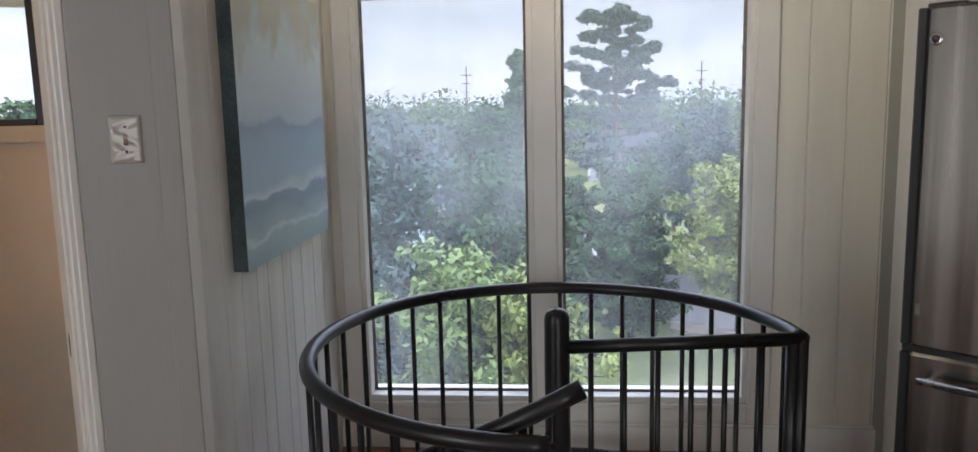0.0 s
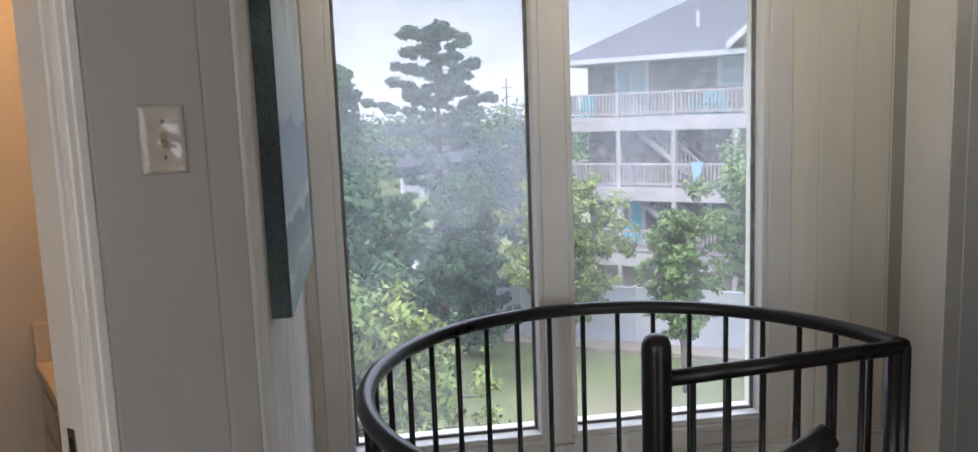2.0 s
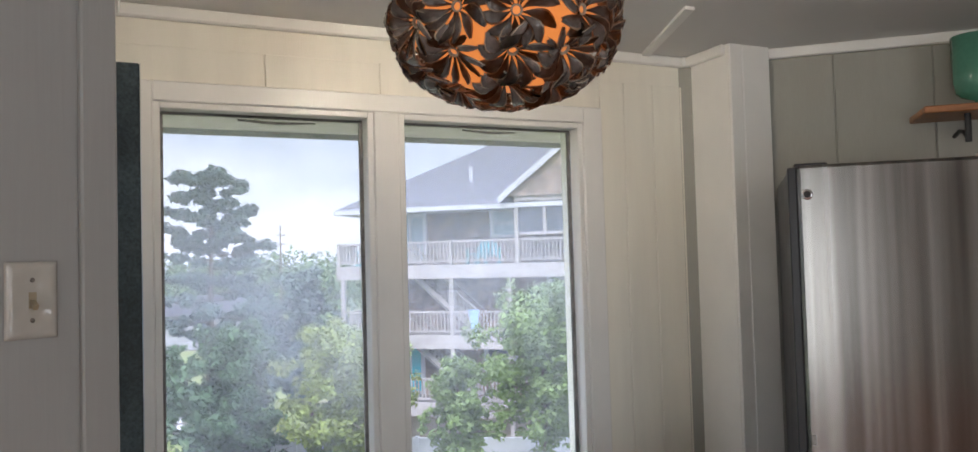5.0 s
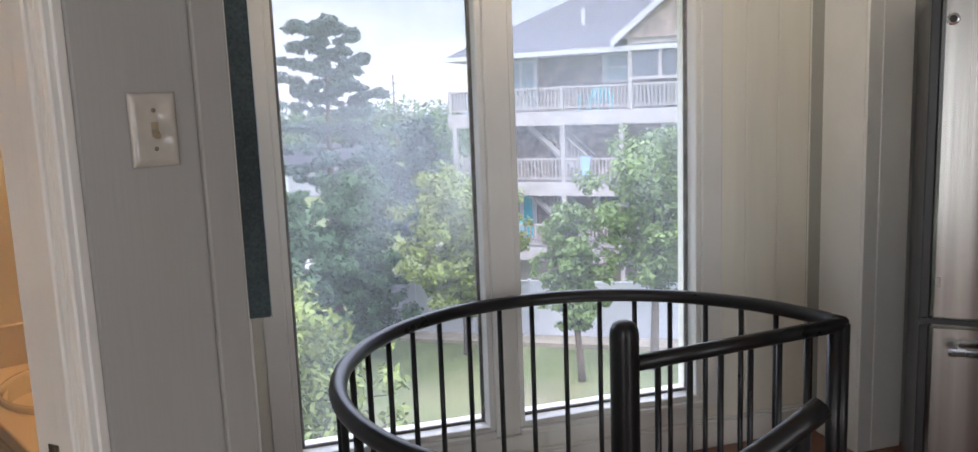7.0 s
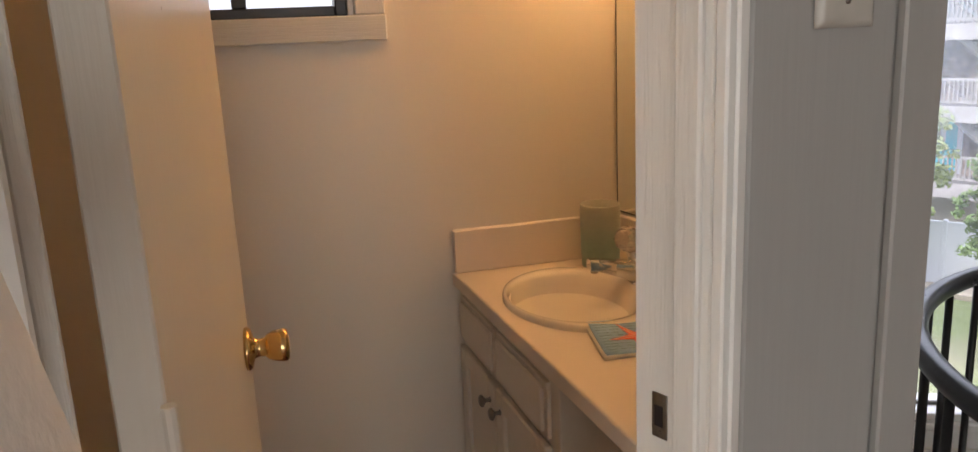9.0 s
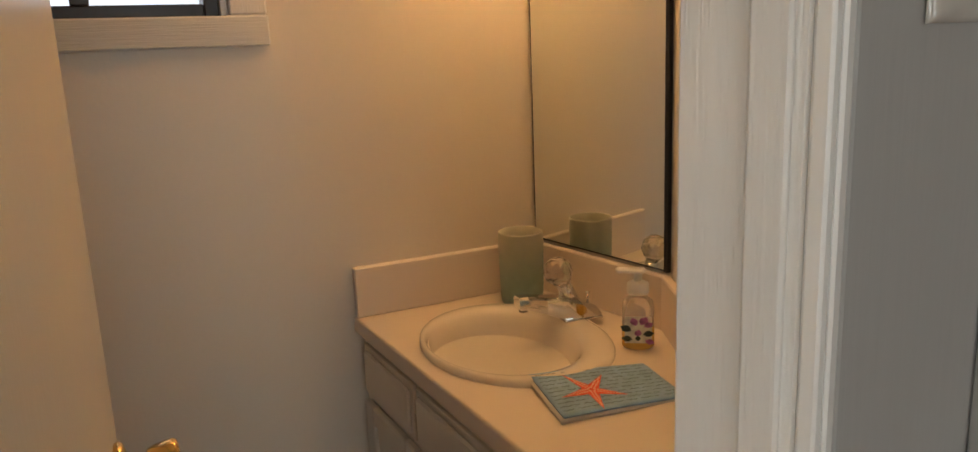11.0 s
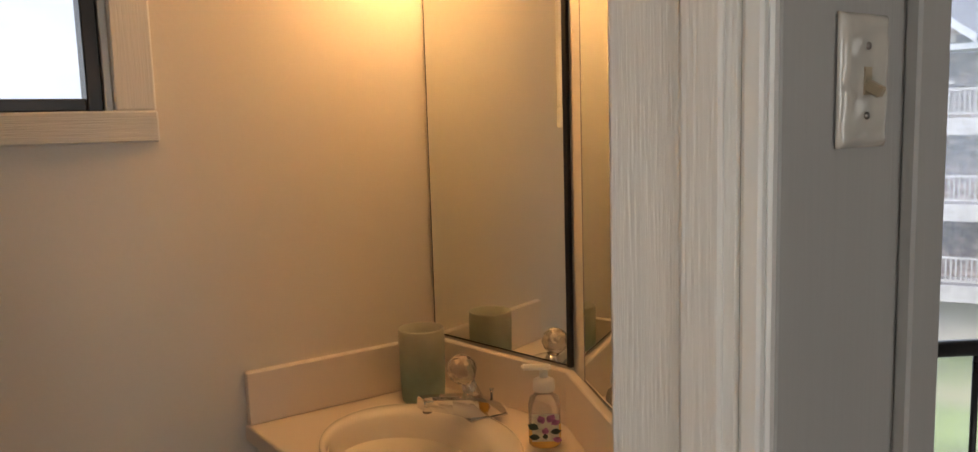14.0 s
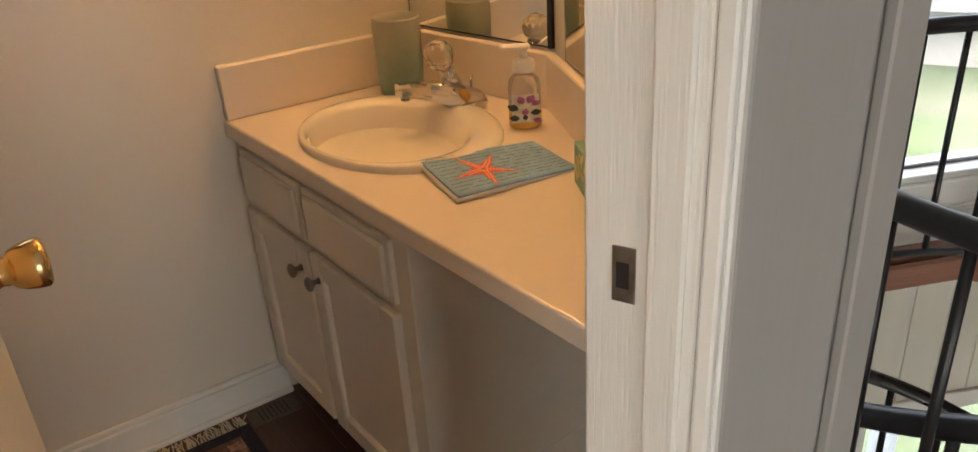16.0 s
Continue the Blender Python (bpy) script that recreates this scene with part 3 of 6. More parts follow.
# bathroom walls; the back one has the window
BWL, BWR, BWB, BWT = -0.905, -0.372, 1.458, 2.012
bm = boxes(((-2.4, 3.153, 0), (BWL, 3.29, 2.4)), ((BWR, 3.153, 0), (0.51, 3.29, 2.4)), ((BWL, 3.153, 0), (BWR, 3.29, BWB)), ((BWL, 3.153, BWT), (BWR, 3.29, 2.4)))
structure("wall_bathroom", bm, M_BATH, "warm off-white bathroom wall with a small high window", "wall")
structure("wall_bathroom_side", boxes(((-2.42, 0.86, 0), (-2.3, 3.153, 2.4))), M_BATH, "plain off-white bathroom end wall", "wall")
fm = along(CORNER, BEND)
MIRROR_L = math.hypot(BEND[0] - CORNER[0], BEND[1] - CORNER[1])
structure("wall_mirror", boxes(((0, -0.004, 0), (MIRROR_L, 0.004, 2.4))), M_BATH, "warm off-white wall behind the bathroom mirror", "wall", fm)
ANGLED = along(BEND, (0.070, 1.905))
ANGLED_L = math.hypot(BEND[0] - 0.070, BEND[1] - 1.905)
structure("wall_angled", boxes(((0, -0.004, 0), (ANGLED_L, 0.004, 2.4))), M_BATH, "warm off-white angled bathroom wall", "wall", ANGLED)
structure("wall_bathroom_inner", boxes(((-1.75, 0.1, 0), (-0.026, 0.106, 2.4)), ((0, 0.1, 2.04), (OPEN_W, 0.106, 2.4))), M_BATH,
          "warm off-white bathroom side of the door wall", "wall", DOORWALL)

# plain walls that close the room behind
structure("wall_south", boxes(((-3.5, -3.64, 0), (4.6, -3.52, 2.4))), M_PAINT, "plain white living room wall", "wall")
structure("wall_far_west", boxes(((-3.5, -3.52, 0), (-3.4, 3.3, 2.4))), M_PAINT, "plain white living room wall", "wall")
structure("wall_far_east", boxes(((4.5, -3.52, 0), (4.6, 1.2, 2.4))), M_PAINT, "plain white kitchen wall", "wall")

# ceilings
bm = prism([(-3.5, -3.6), (4.6, -3.6), (4.6, 1.4), annex(1.46, 0.0), annex(PIC_U, 0.0), annex(PIC_U, -1.292), (-0.154, 1.79), JAMB_R, JAMB_L, (-2.3, 0.985), (-3.5, 0.985)], CEIL, CEIL + 0.08)
structure("ceiling", bm, M_CEIL, "white painted flat ceiling", "ceiling")
structure("ceiling_bathroom", boxes(((-2.3, 1.0, BATH_CEIL), (0.5, 3.153, BATH_CEIL + 0.08))), M_CEIL, "white painted bathroom ceiling", "ceiling")

# floors: a base under each, the boards follow at the end
NEWEL = (1.134, 1.770)
HOLE = [Vector((-0.057, -0.888, 0)) + Vector((math.cos(radians(22.5 + 45 * k)), math.sin(radians(22.5 + 45 * k)), 0)) * 0.826 for k in range(8)]


def hole_span(y):
    """Where the eight-sided stair opening begins and ends on the line at y of the annex frame."""
    xs = []
    for a, b in zip(HOLE, HOLE[1:] + HOLE[:1]):
        if (a.y - y) * (b.y - y) < 0:
            xs.append(a.x + (b.x - a.x) * (y - a.y) / (b.y - a.y))
    return (min(xs), max(xs)) if len(xs) > 1 else None


floor = structure("floor", boxes(((-3.5, -3.6, -0.30), (4.6, 0.82, 0.030)), ((-3.5, 0.82, -0.30), (0.06, 1.5, 0.030)), ((2.1, 0.82, -0.30), (4.6, 1.7, 0.030))), M_FLOOR, "red-brown wooden floor round the stair opening", "floor")
floor_bath = structure("floor_bathroom", boxes(((-2.3, 1.2, -0.2), (0.5, 3.2, -0.016))), M_SUB, "dark cherry wooden bathroom floor", "floor")


# ---- windows ----
def casing(thing_ob, name, lo, hi, mat, bevel=0.004):
    part(name, boxes((lo, hi), bevel=bevel), mat, thing_ob)


win = thing("window_1", ANNEX, "two tall fixed windows with white painted casings and salt-filmed panes", "window", kind="structure")
casing(win, "casing", (-0.942, -0.022, WB - 0.04), (WL - 0.012, -0.002, 2.066), M_TRIM)
casing(win, "casing", (WR + 0.012, -0.022, WB - 0.04), (0.800, -0.002, 2.066), M_TRIM)
casing(win, "casing", (WL - 0.012, -0.022, WT + 0.010), (WR + 0.012, -0.002, 2.066), M_TRIM)
casing(win, "casing", (WML + 0.012, -0.022, WB - 0.036), (WMR - 0.012, -0.002, WT + 0.010), M_TRIM)
casing(win, "apron", (WL - 0.012, -0.020, WB - 0.098), (WR + 0.012, -0.002, WB - 0.040), M_TRIM)
casing(win, "window_sill", (WL - 0.012, -0.030, WB - 0.040), (WML + 0.012, -0.002, WB - 0.016), M_TRIM)
casing(win, "window_sill", (WMR - 0.012, -0.030, WB - 0.040), (WR + 0.012, -0.002, WB - 0.016), M_TRIM)
for x0, x1 in ((WL, WML), (WMR, WR)):
    s = 0.022
    casing(win, "stop", (x0 - 0.012, -0.012, WB - 0.016), (x0 + s - 0.012, 0.05, WT + 0.010), M_TRIM, 0.003)
    casing(win, "stop", (x1 - s + 0.012, -0.012, WB - 0.016), (x1 + 0.012, 0.05, WT + 0.010), M_TRIM, 0.003)
    casing(win, "stop", (x0 + s - 0.012, -0.012, WB - 0.016), (x1 - s + 0.012, 0.05, WB + 0.006), M_TRIM, 0.003)
    casing(win, "stop", (x0 + s - 0.012, -0.012, WT - 0.012), (x1 - s + 0.012, 0.05, WT + 0.010), M_TRIM, 0.003)
    part("gasket", boxes(((x0 + 0.010, 0.050, WB), (x0 + 0.022, 0.062, WT)), ((x1 - 0.022, 0.050, WB), (x1 - 0.010, 0.062, WT)),
                         ((x0 + 0.010, 0.050, WB), (x1 - 0.010, 0.062, WB + 0.014)), ((x0 + 0.010, 0.050, WT - 0.02), (x1 - 0.010, 0.062, WT))), M_GASKET, win)
    pane = part("pane", boxes(((x0, 0.064, WB - 0.01), (x1, 0.069, WT + 0.01))), M_GLASS, win, "glass hazed by salt and condensation")
    pane.visible_shadow = False

low = thing("window_2", ANNEX, "wide window of the floor below, seen down the stairwell", "window", kind="structure")
casing(low, "casing", (-0.80, -0.018, -0.66), (1.05, -0.002, -0.585), M_TRIM)
casing(low, "mullion", (0.10, 0.03, -2.3), (0.16, 0.08, -0.60), M_TRIM)
pane = part("pane", boxes(((-0.75, 0.064, -2.3), (1.0, 0.069, -0.60))), M_GLASS_BATH, low)
pane.visible_shadow = False

bw = thing("window_3", pose(0, 3.153, 0), "small dark-framed bathroom window with white wood-grain trim", "window", kind="structure")
casing(bw, "trim", (BWR, -0.020, BWB), (BWR + 0.078, -0.002, BWT + 0.012), M_GRAINTRIM)
casing(bw, "trim", (BWL - 0.078, -0.020, BWB), (BWL, -0.002, BWT + 0.012), M_GRAINTRIM)
casing(bw, "trim", (BWL - 0.094, -0.026, BWT + 0.012), (BWR + 0.092, -0.002, BWT + 0.072), M_GRAINTRIM_H)
casing(bw, "window_sill", (BWL - 0.08, -0.022, BWB - 0.064), (BWR + 0.080, -0.002, BWB), M_GRAINTRIM_H)
casing(bw, "reveal", (BWR - 0.014, 0.0, BWB), (BWR, 0.060, BWT), M_TRIM, 0.002)
casing(bw, "reveal", (BWL, 0.0, BWT - 0.010), (BWR - 0.014, 0.060, BWT), M_TRIM, 0.002)
for n, lo, hi in (("frame", (BWR - 0.044, 0.018, BWB), (BWR - 0.014, 0.09, BWT - 0.01)), ("frame", (BWL, 0.018, BWB), (BWL + 0.03, 0.09, BWT - 0.01)),
                  ("frame", (BWL + 0.03, 0.018, BWB), (BWR - 0.044, 0.09, BWB + 0.026)), ("frame", (BWL + 0.03, 0.018, BWT - 0.046), (BWR - 0.044, 0.09, BWT - 0.01)),
                  ("mullion", (-0.668, 0.030, BWB + 0.026), (-0.632, 0.08, BWT - 0.046))):
    casing(bw, n, lo, hi, M_BRONZE, 0.003)
for x0, x1 in ((BWL + 0.03, -0.668), (-0.632, BWR - 0.044)):
    pane = part("pane", boxes(((x0, 0.052, BWB + 0.026), (x1, 0.056, BWT - 0.046))), M_GLASS_BATH, bw)
    pane.visible_shadow = False
part("cord", tube([(-0.56, 0.062, 1.965), (-0.545, 0.063, 1.90), (-0.536, 0.064, 1.81), (-0.538, 0.064, 1.775)], 0.002, 6), M_BLACK, bw)

# eave boards outside
structure("eave", boxes(((-1.25, 0.142, 2.004), (2.2, 0.52, 2.03)), ((-1.25, 0.142, 2.06), (2.2, 0.52, 2.45))), M_EAVE, "weathered tan eave over the windows", "eave", ANNEX)
structure("fascia", boxes(((-1.25, 0.522, 1.985), (2.2, 0.556, 2.45))), M_GASKET, "dark weathered fascia board along the eave", "eave", ANNEX)
for u0, u1 in ((-0.60, -0.34), (0.22, 0.44)):
    part("loose_caulk", tube([(u0, 0.046, WT - 0.030), ((u0 + u1) / 2, 0.044, WT - 0.036), (u1, 0.046, WT - 0.031)], [0.004, 0.006, 0.003], 6), M_GASKET, win, "strip of grey caulk hanging loose")
structure("eave_bathroom", boxes(((-2.4, 3.30, 2.03), (0.45, 3.95, 2.16)), ((-2.4, 3.9, 1.985), (0.45, 3.95, 2.12))), M_EAVE, "weathered grey eave over the bathroom window", "eave")

# ---- trim ----
structure("baseboard_1", boxes(((PIC_U, -0.016, DECK), (1.246, -0.001, DECK + 0.105)), ((PIC_U, -0.011, DECK + 0.105), (1.246, -0.001, DECK + 0.118)), bevel=0.003), M_TRIM,
          "white painted baseboard under the windows", "baseboard", ANNEX)
structure("baseboard_2", boxes(((-2.3, 3.136, 0.0), (-0.125, 3.151, 0.082)), ((-2.3, 3.142, 0.082), (-0.125, 3.151, 0.098)), ((-2.3, 3.124, 0.0), (-0.125, 3.136, 0.016)), bevel=0.003), M_TRIM,
          "white painted bathroom baseboard with a moulded cap", "baseboard")
structure("crown_1", boxes(((PIC_U + 0.002, -0.028, 2.262), (1.245, -0.001, CEIL - 0.001)), bevel=0.006), M_TRIM, "white crown trim over the windows", "trim", ANNEX)
structure("crown_2", boxes(((1.219, -0.255, 2.262), (1.246, -0.030, CEIL - 0.001)), bevel=0.006), M_TRIM, "white crown trim on the return wall", "trim", ANNEX)
structure("crown_3", boxes(((PIC_U + 0.001, -1.30, 2.262), (PIC_U + 0.028, -0.030, CEIL - 0.001)), bevel=0.006), M_TRIM, "white crown trim on the picture wall", "trim", ANNEX)
structure("crown_4", boxes(((-0.5, 0.772, 2.262), (3.5, 0.798, CEIL - 0.001)), bevel=0.005), M_TRIM, "white crown trim of the kitchen wall", "trim", FRIDGE_AT)
structure("crown_5", boxes(((-2.3, 3.122, 2.285), (0.345, 3.151, BATH_CEIL - 0.001)), bevel=0.007), M_TRIM, "white crown trim of the bathroom", "trim")
structure("crown_6", boxes(((0.0, -0.036, 2.285), (MIRROR_L, -0.006, BATH_CEIL - 0.001)), bevel=0.007), M_TRIM, "white crown trim over the mirror", "trim", fm)
structure("trim_4", prism([annex(1.000, -0.03), annex(1.040, -0.03), annex(0.800, -0.605), annex(0.760, -0.605)], CEIL - 0.012, CEIL - 0.001), M_TRIM, "white trim strip across the ceiling", "trim")
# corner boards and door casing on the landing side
structure("trim_1", boxes(((0.066, 1.771, DECK), (0.122, 1.7865, CEIL)), bevel=0.003), M_BOARD_SHADED, "white corner board of the wall stub", "trim")
structure("trim_2", boxes(((PIC_U + 0.001, -1.308, DECK), (PIC_U + 0.004, -1.245, CEIL)), bevel=0.003), M_TRIM, "white corner board of the picture wall", "trim", ANNEX)
structure("trim_3", boxes(((1.245, -0.275, DECK), (1.31, -0.259, CEIL)), ((1.31, -0.275, DECK), (1.452, -0.259, CEIL)), bevel=0.003), M_TRIM, "white boards on the corner post", "trim", ANNEX)

jm = thing("door_frame", DOORWALL, "white wood-grain door frame with a worn strike plate", "door frame", kind="structure")
part("jamb", boxes(((-0.024, -0.004, 0), (-0.010, 0.112, 2.035)), bevel=0.002), M_GRAINTRIM, jm)
part("jamb", boxes(((OPEN_W, -0.002, 0), (OPEN_W + 0.006, 0.112, 2.035)), bevel=0.003), M_GRAINTRIM, jm)
part("head", boxes(((-0.010, -0.004, 2.015), (OPEN_W, 0.112, 2.035)), bevel=0.002), M_GRAINTRIM, jm)
part("stop", boxes(((OPEN_W - 0.009, 0.010, 0), (OPEN_W + 0.002, 0.046, 2.015)), bevel=0.003), M_GRAINTRIM, jm)
part("casing", boxes(((-0.097, -0.018, 0), (-0.026, -0.001, 2.035)), ((-0.074, -0.024, 0), (-0.052, -0.018, 2.035)), ((-0.042, -0.024, 0), (-0.026, -0.018, 2.035)), bevel=0.003), M_TRIM, jm)
part("casing", boxes(((OPEN_W - 0.002, -0.020, 0), (OPEN_W + 0.048, -0.003, 2.035)), ((OPEN_W + 0.010, -0.025, 0), (OPEN_W + 0.030, -0.019, 2.035)), bevel=0.003), M_TRIM, jm)
part("casing", boxes(((-0.085, -0.018, 2.037), (OPEN_W + 0.034, -0.001, 2.107)), bevel=0.003), M_TRIM, jm)
plate = part("strike_plate", boxes(((OPEN_W - 0.0025, 0.058, 0.886), (OPEN_W, 0.082, 0.946)), bevel=0.0008), M_PEWTER, jm, "worn steel strike plate with chipped paint")
part("latch_hole", boxes(((OPEN_W - 0.0032, 0.064, 0.902), (OPEN_W - 0.0024, 0.077, 0.930))), M_BLACK, plate)
for z in (0.893, 0.939):
    part("screw", tube([(OPEN_W - 0.0035, 0.0695, z), (OPEN_W - 0.0024, 0.0695, z)], 0.004, 10), M_PEWTER, plate)



# ---- things on the landing ----
def build_door():
    d = thing("door", pose(-0.722, 1.601, 0, 0, 0, 0), "cream flush door standing open into the bathroom", "door")
    free = Vector((-0.694, 2.269, 0))
    d.matrix_basis = along((-0.722, 1.601), (free.x, free.y))
    w = math.hypot(0.028, 0.668)
    part("leaf", boxes(((0.0, -0.018, 0.012), (w + 0.012, 0.018, 2.012)), bevel=0.002), M_DOORPAINT, d)
    for side in (-1, 1):
        k = part("door_knob", lathe([(0.0, 0.0), (0.031, 0.0), (0.033, 0.004), (0.030, 0.009), (0.016, 0.013), (0.013, 0.022), (0.0145, 0.025), (0.0135, 0.028),
                                     (0.019, 0.032), (0.0225, 0.040), (0.0245, 0.050), (0.0252, 0.058), (0.0225, 0.062), (0.012, 0.064), (0.0, 0.064)], 28),
                 M_BRASS, d, "polished brass door knob", True, pose(w - 0.06, 0.018 * side, 0.952, -90 * side))
    for z in (0.25, 1.05, 1.80):
        part("hinge", tube([(-0.004, -0.020, z), (-0.004, -0.020, z + 0.09)], 0.006, 10), M_DOORPAINT, d)
    return d


M_DOORPAINT = material("cream_door_paint", (0.74, 0.69, 0.60), 0.3, var=0.04, scale=3, bump=0.15, fine=50, fine_stretch=(4, 4, 0.3))
build_door()


def build_switch():
    s = thing("light_switch", pose(-0.003, 1.786, 1.436, 90, 0, 0), "ivory single toggle light switch plate on the white wall stub", "light switch")
    bm = bmesh.new()
    nx, ny, grid = 20, 30, []
    for i in range(nx + 1):
        row = []
        for j in range(ny + 1):
            x, y = -0.037 + 0.074 * i / nx, -0.058 + 0.116 * j / ny
            edge = min(1.0, min(0.037 - abs(x), 0.058 - abs(y)) / 0.006)
            wave = 0.0016 * math.sin(95 * x + 2.2 * math.sin(70 * y)) * math.cos(75 * y + 1.3) * min(1.0, math.hypot(x / 0.012, y / 0.02) ** 2)
            row.append(bm.verts.new((x, y, 0.0015 + edge * (0.0045 + wave))))
        grid.append(row)
    for i in range(nx):
        for j in range(ny):
            bm.faces.new((grid[i][j], grid[i + 1][j], grid[i + 1][j + 1], grid[i][j + 1]))
    rim = [grid[i][0] for i in range(nx + 1)] + [grid[nx][j] for j in range(1, ny + 1)] + [grid[i][ny] for i in range(nx - 1, -1, -1)] + [grid[0][j] for j in range(ny - 1, 0, -1)]
    low_rim = [bm.verts.new((v.co.x, v.co.y, 0.0)) for v in rim]
    for k in range(len(rim)):
        bm.faces.new((rim[k], low_rim[k], low_rim[(k + 1) % len(rim)], rim[(k + 1) % len(rim)]))
    part("plate", bm, M_SWITCH, s, "wavy glazed ivory plate", True)
    part("slot", boxes(((-0.0055, -0.012, 0.0058), (0.0055, 0.012, 0.0068))), M_TOGGLE, s)
    bm = boxes(((-0.004, -0.005, 0.0), (0.004, 0.005, 0.017)), bevel=0.0015)
    part("toggle", bm, M_TOGGLE, s, "", False, pose(0, -0.003, 0.005, 28))
    for y in (-0.030, 0.030):
        part("screw", lathe([(0.0, 0.002), (0.003, 0.0015), (0.0036, 0.0)], 12, at=(0, y, 0.006)), M_PEWTER, s, "", True)


build_switch()

pic = thing("painting", ANNEX, "square unframed canvas painting of a grey-blue sea under cloud", "painting")
part("canvas", boxes(((PIC_U + 0.050, -1.040, 1.040), (PIC_U + 0.0515, -0.218, 1.878))), M_CANVAS, pic)
part("stretcher", boxes(((PIC_U + 0.002, -1.040, 1.040), (PIC_U + 0.050, -0.218, 1.878)), bevel=0.003), M_CANVASEDGE, pic, "dark teal painted canvas edge")


def build_stair():
    cx, cy = NEWEL
    R, TOP = 0.735, 0.785

    def at(deg, r, z):
        return (cx + r * math.cos(radians(deg)), cy + r * math.sin(radians(deg)), z)

    rail = thing("stair_railing", Matrix.Identity(4), "black steel round guard rail with thin balusters on the wooden landing", "railing")
    a0, a1 = -20.6, 244.0
    ring = [at(a0 + (a1 - a0) * i / 96, R, TOP) for i in range(97)]
    part("top_rail", tube(ring, 0.0225, 16), M_IRON, rail, "", True)
    ring = [at(a0 + (a1 - a0) * i / 96, R, DECK + 0.062) for i in range(97)]
    part("bottom_rail", tube(ring, 0.0125, 12), M_IRON, rail, "", True)
    n = 29
    for i in range(n):
        deg = a0 + (a1 - a0) * i / (n - 1)
        end = i in (0, n - 1)
        x, y, z = at(deg, R, 0)
        low_z = DECK if end or i % 6 == 0 else DECK + 0.062
        part("post" if end else "baluster", tube([(x, y, low_z), (x, y, TOP)], 0.019 if end else 0.0088, 12), M_IRON, rail, "", True)
    # straight guard from the newel to the end post
    newel = thing("newel_post", pose(cx, cy, 0), "thick black steel centre post with a domed top", "post")
    part("shaft", lathe([(0.0385, -2.9), (0.0385, 0.855), (0.036, 0.872), (0.029, 0.885), (0.016, 0.892), (0.0, 0.894)], 28), M_IRON, newel, "", True)
    guard = thing("stair_guard", Matrix.Identity(4), "black steel straight guard from the centre post to the landing edge", "railing")
    e = (1.800, 1.526)
    part("top_rail", tube([(cx + 0.03, cy - 0.012, TOP - 0.012), (e[0] + 0.02, e[1] - 0.008, TOP - 0.002)], 0.0215, 16), M_IRON, guard, "", True)
    part("bottom_rail", tube([(cx + 0.03, cy - 0.012, DECK + 0.05), (e[0], e[1], DECK + 0.05)], 0.012, 10), M_IRON, guard, "", True)
    part("post", tube([(e[0], e[1], DECK - 0.04), (e[0], e[1], TOP)], 0.021, 14), M_IRON, guard, "", True)
    for i in range(1, 7):
        f = i / 7.0
        x, y = cx + (e[0] - cx) * f, cy + (e[1] - cy) * f
        part("baluster", tube([(x, y, DECK + 0.05), (x, y, TOP - 0.005)], 0.0088, 10), M_IRON, guard, "", True)
    # winding flight below
    flight = thing("spiral_stair", Matrix.Identity(4), "black steel spiral stair winding down through the landing floor", "staircase")

    def tread(d0, d1, z, name):
        pts = [(cx + 0.03 * math.cos(radians(d0)), cy + 0.03 * math.sin(radians(d0)))]
        pts += [at(d0 + (d1 - d0) * k / 6, R - 0.02, 0)[:2] for k in range(7)]
        pts += [(cx + 0.03 * math.cos(radians(d1)), cy + 0.03 * math.sin(radians(d1)))]
        part(name, prism(pts, z - 0.035, z), M_IRON, flight)

    tread(247, 336, DECK, "platform")
    step, rise = 30.0, 0.19
    for i in range(11):
        tread(247 - step * (i + 1), 247 - step * i + 4, DECK - rise * (i + 1), "tread")
    rp = [at(247 - d, 0.680, 0.872 - rise * d / step) for d in np.linspace(-3, 300, 80)]
    part("handrail", tube(rp, 0.0225, 14), M_IRON, flight, "", True)
    for i in range(11):
        for off in (8, 23):
            d = step * i + off
            x, y, z = at(247 - d, 0.680, 0)
            part("baluster", tube([(x, y, DECK - rise * (i + 1)), (x, y, 0.872 - rise * d / step)], 0.0105, 10), M_IRON, flight, "", True)
    x, y, z = at(246, 0.680, 0)
    part("post", tube([(x, y, DECK), (x, y, 0.866)], 0.019, 12), M_IRON, flight, "", True)


build_stair()


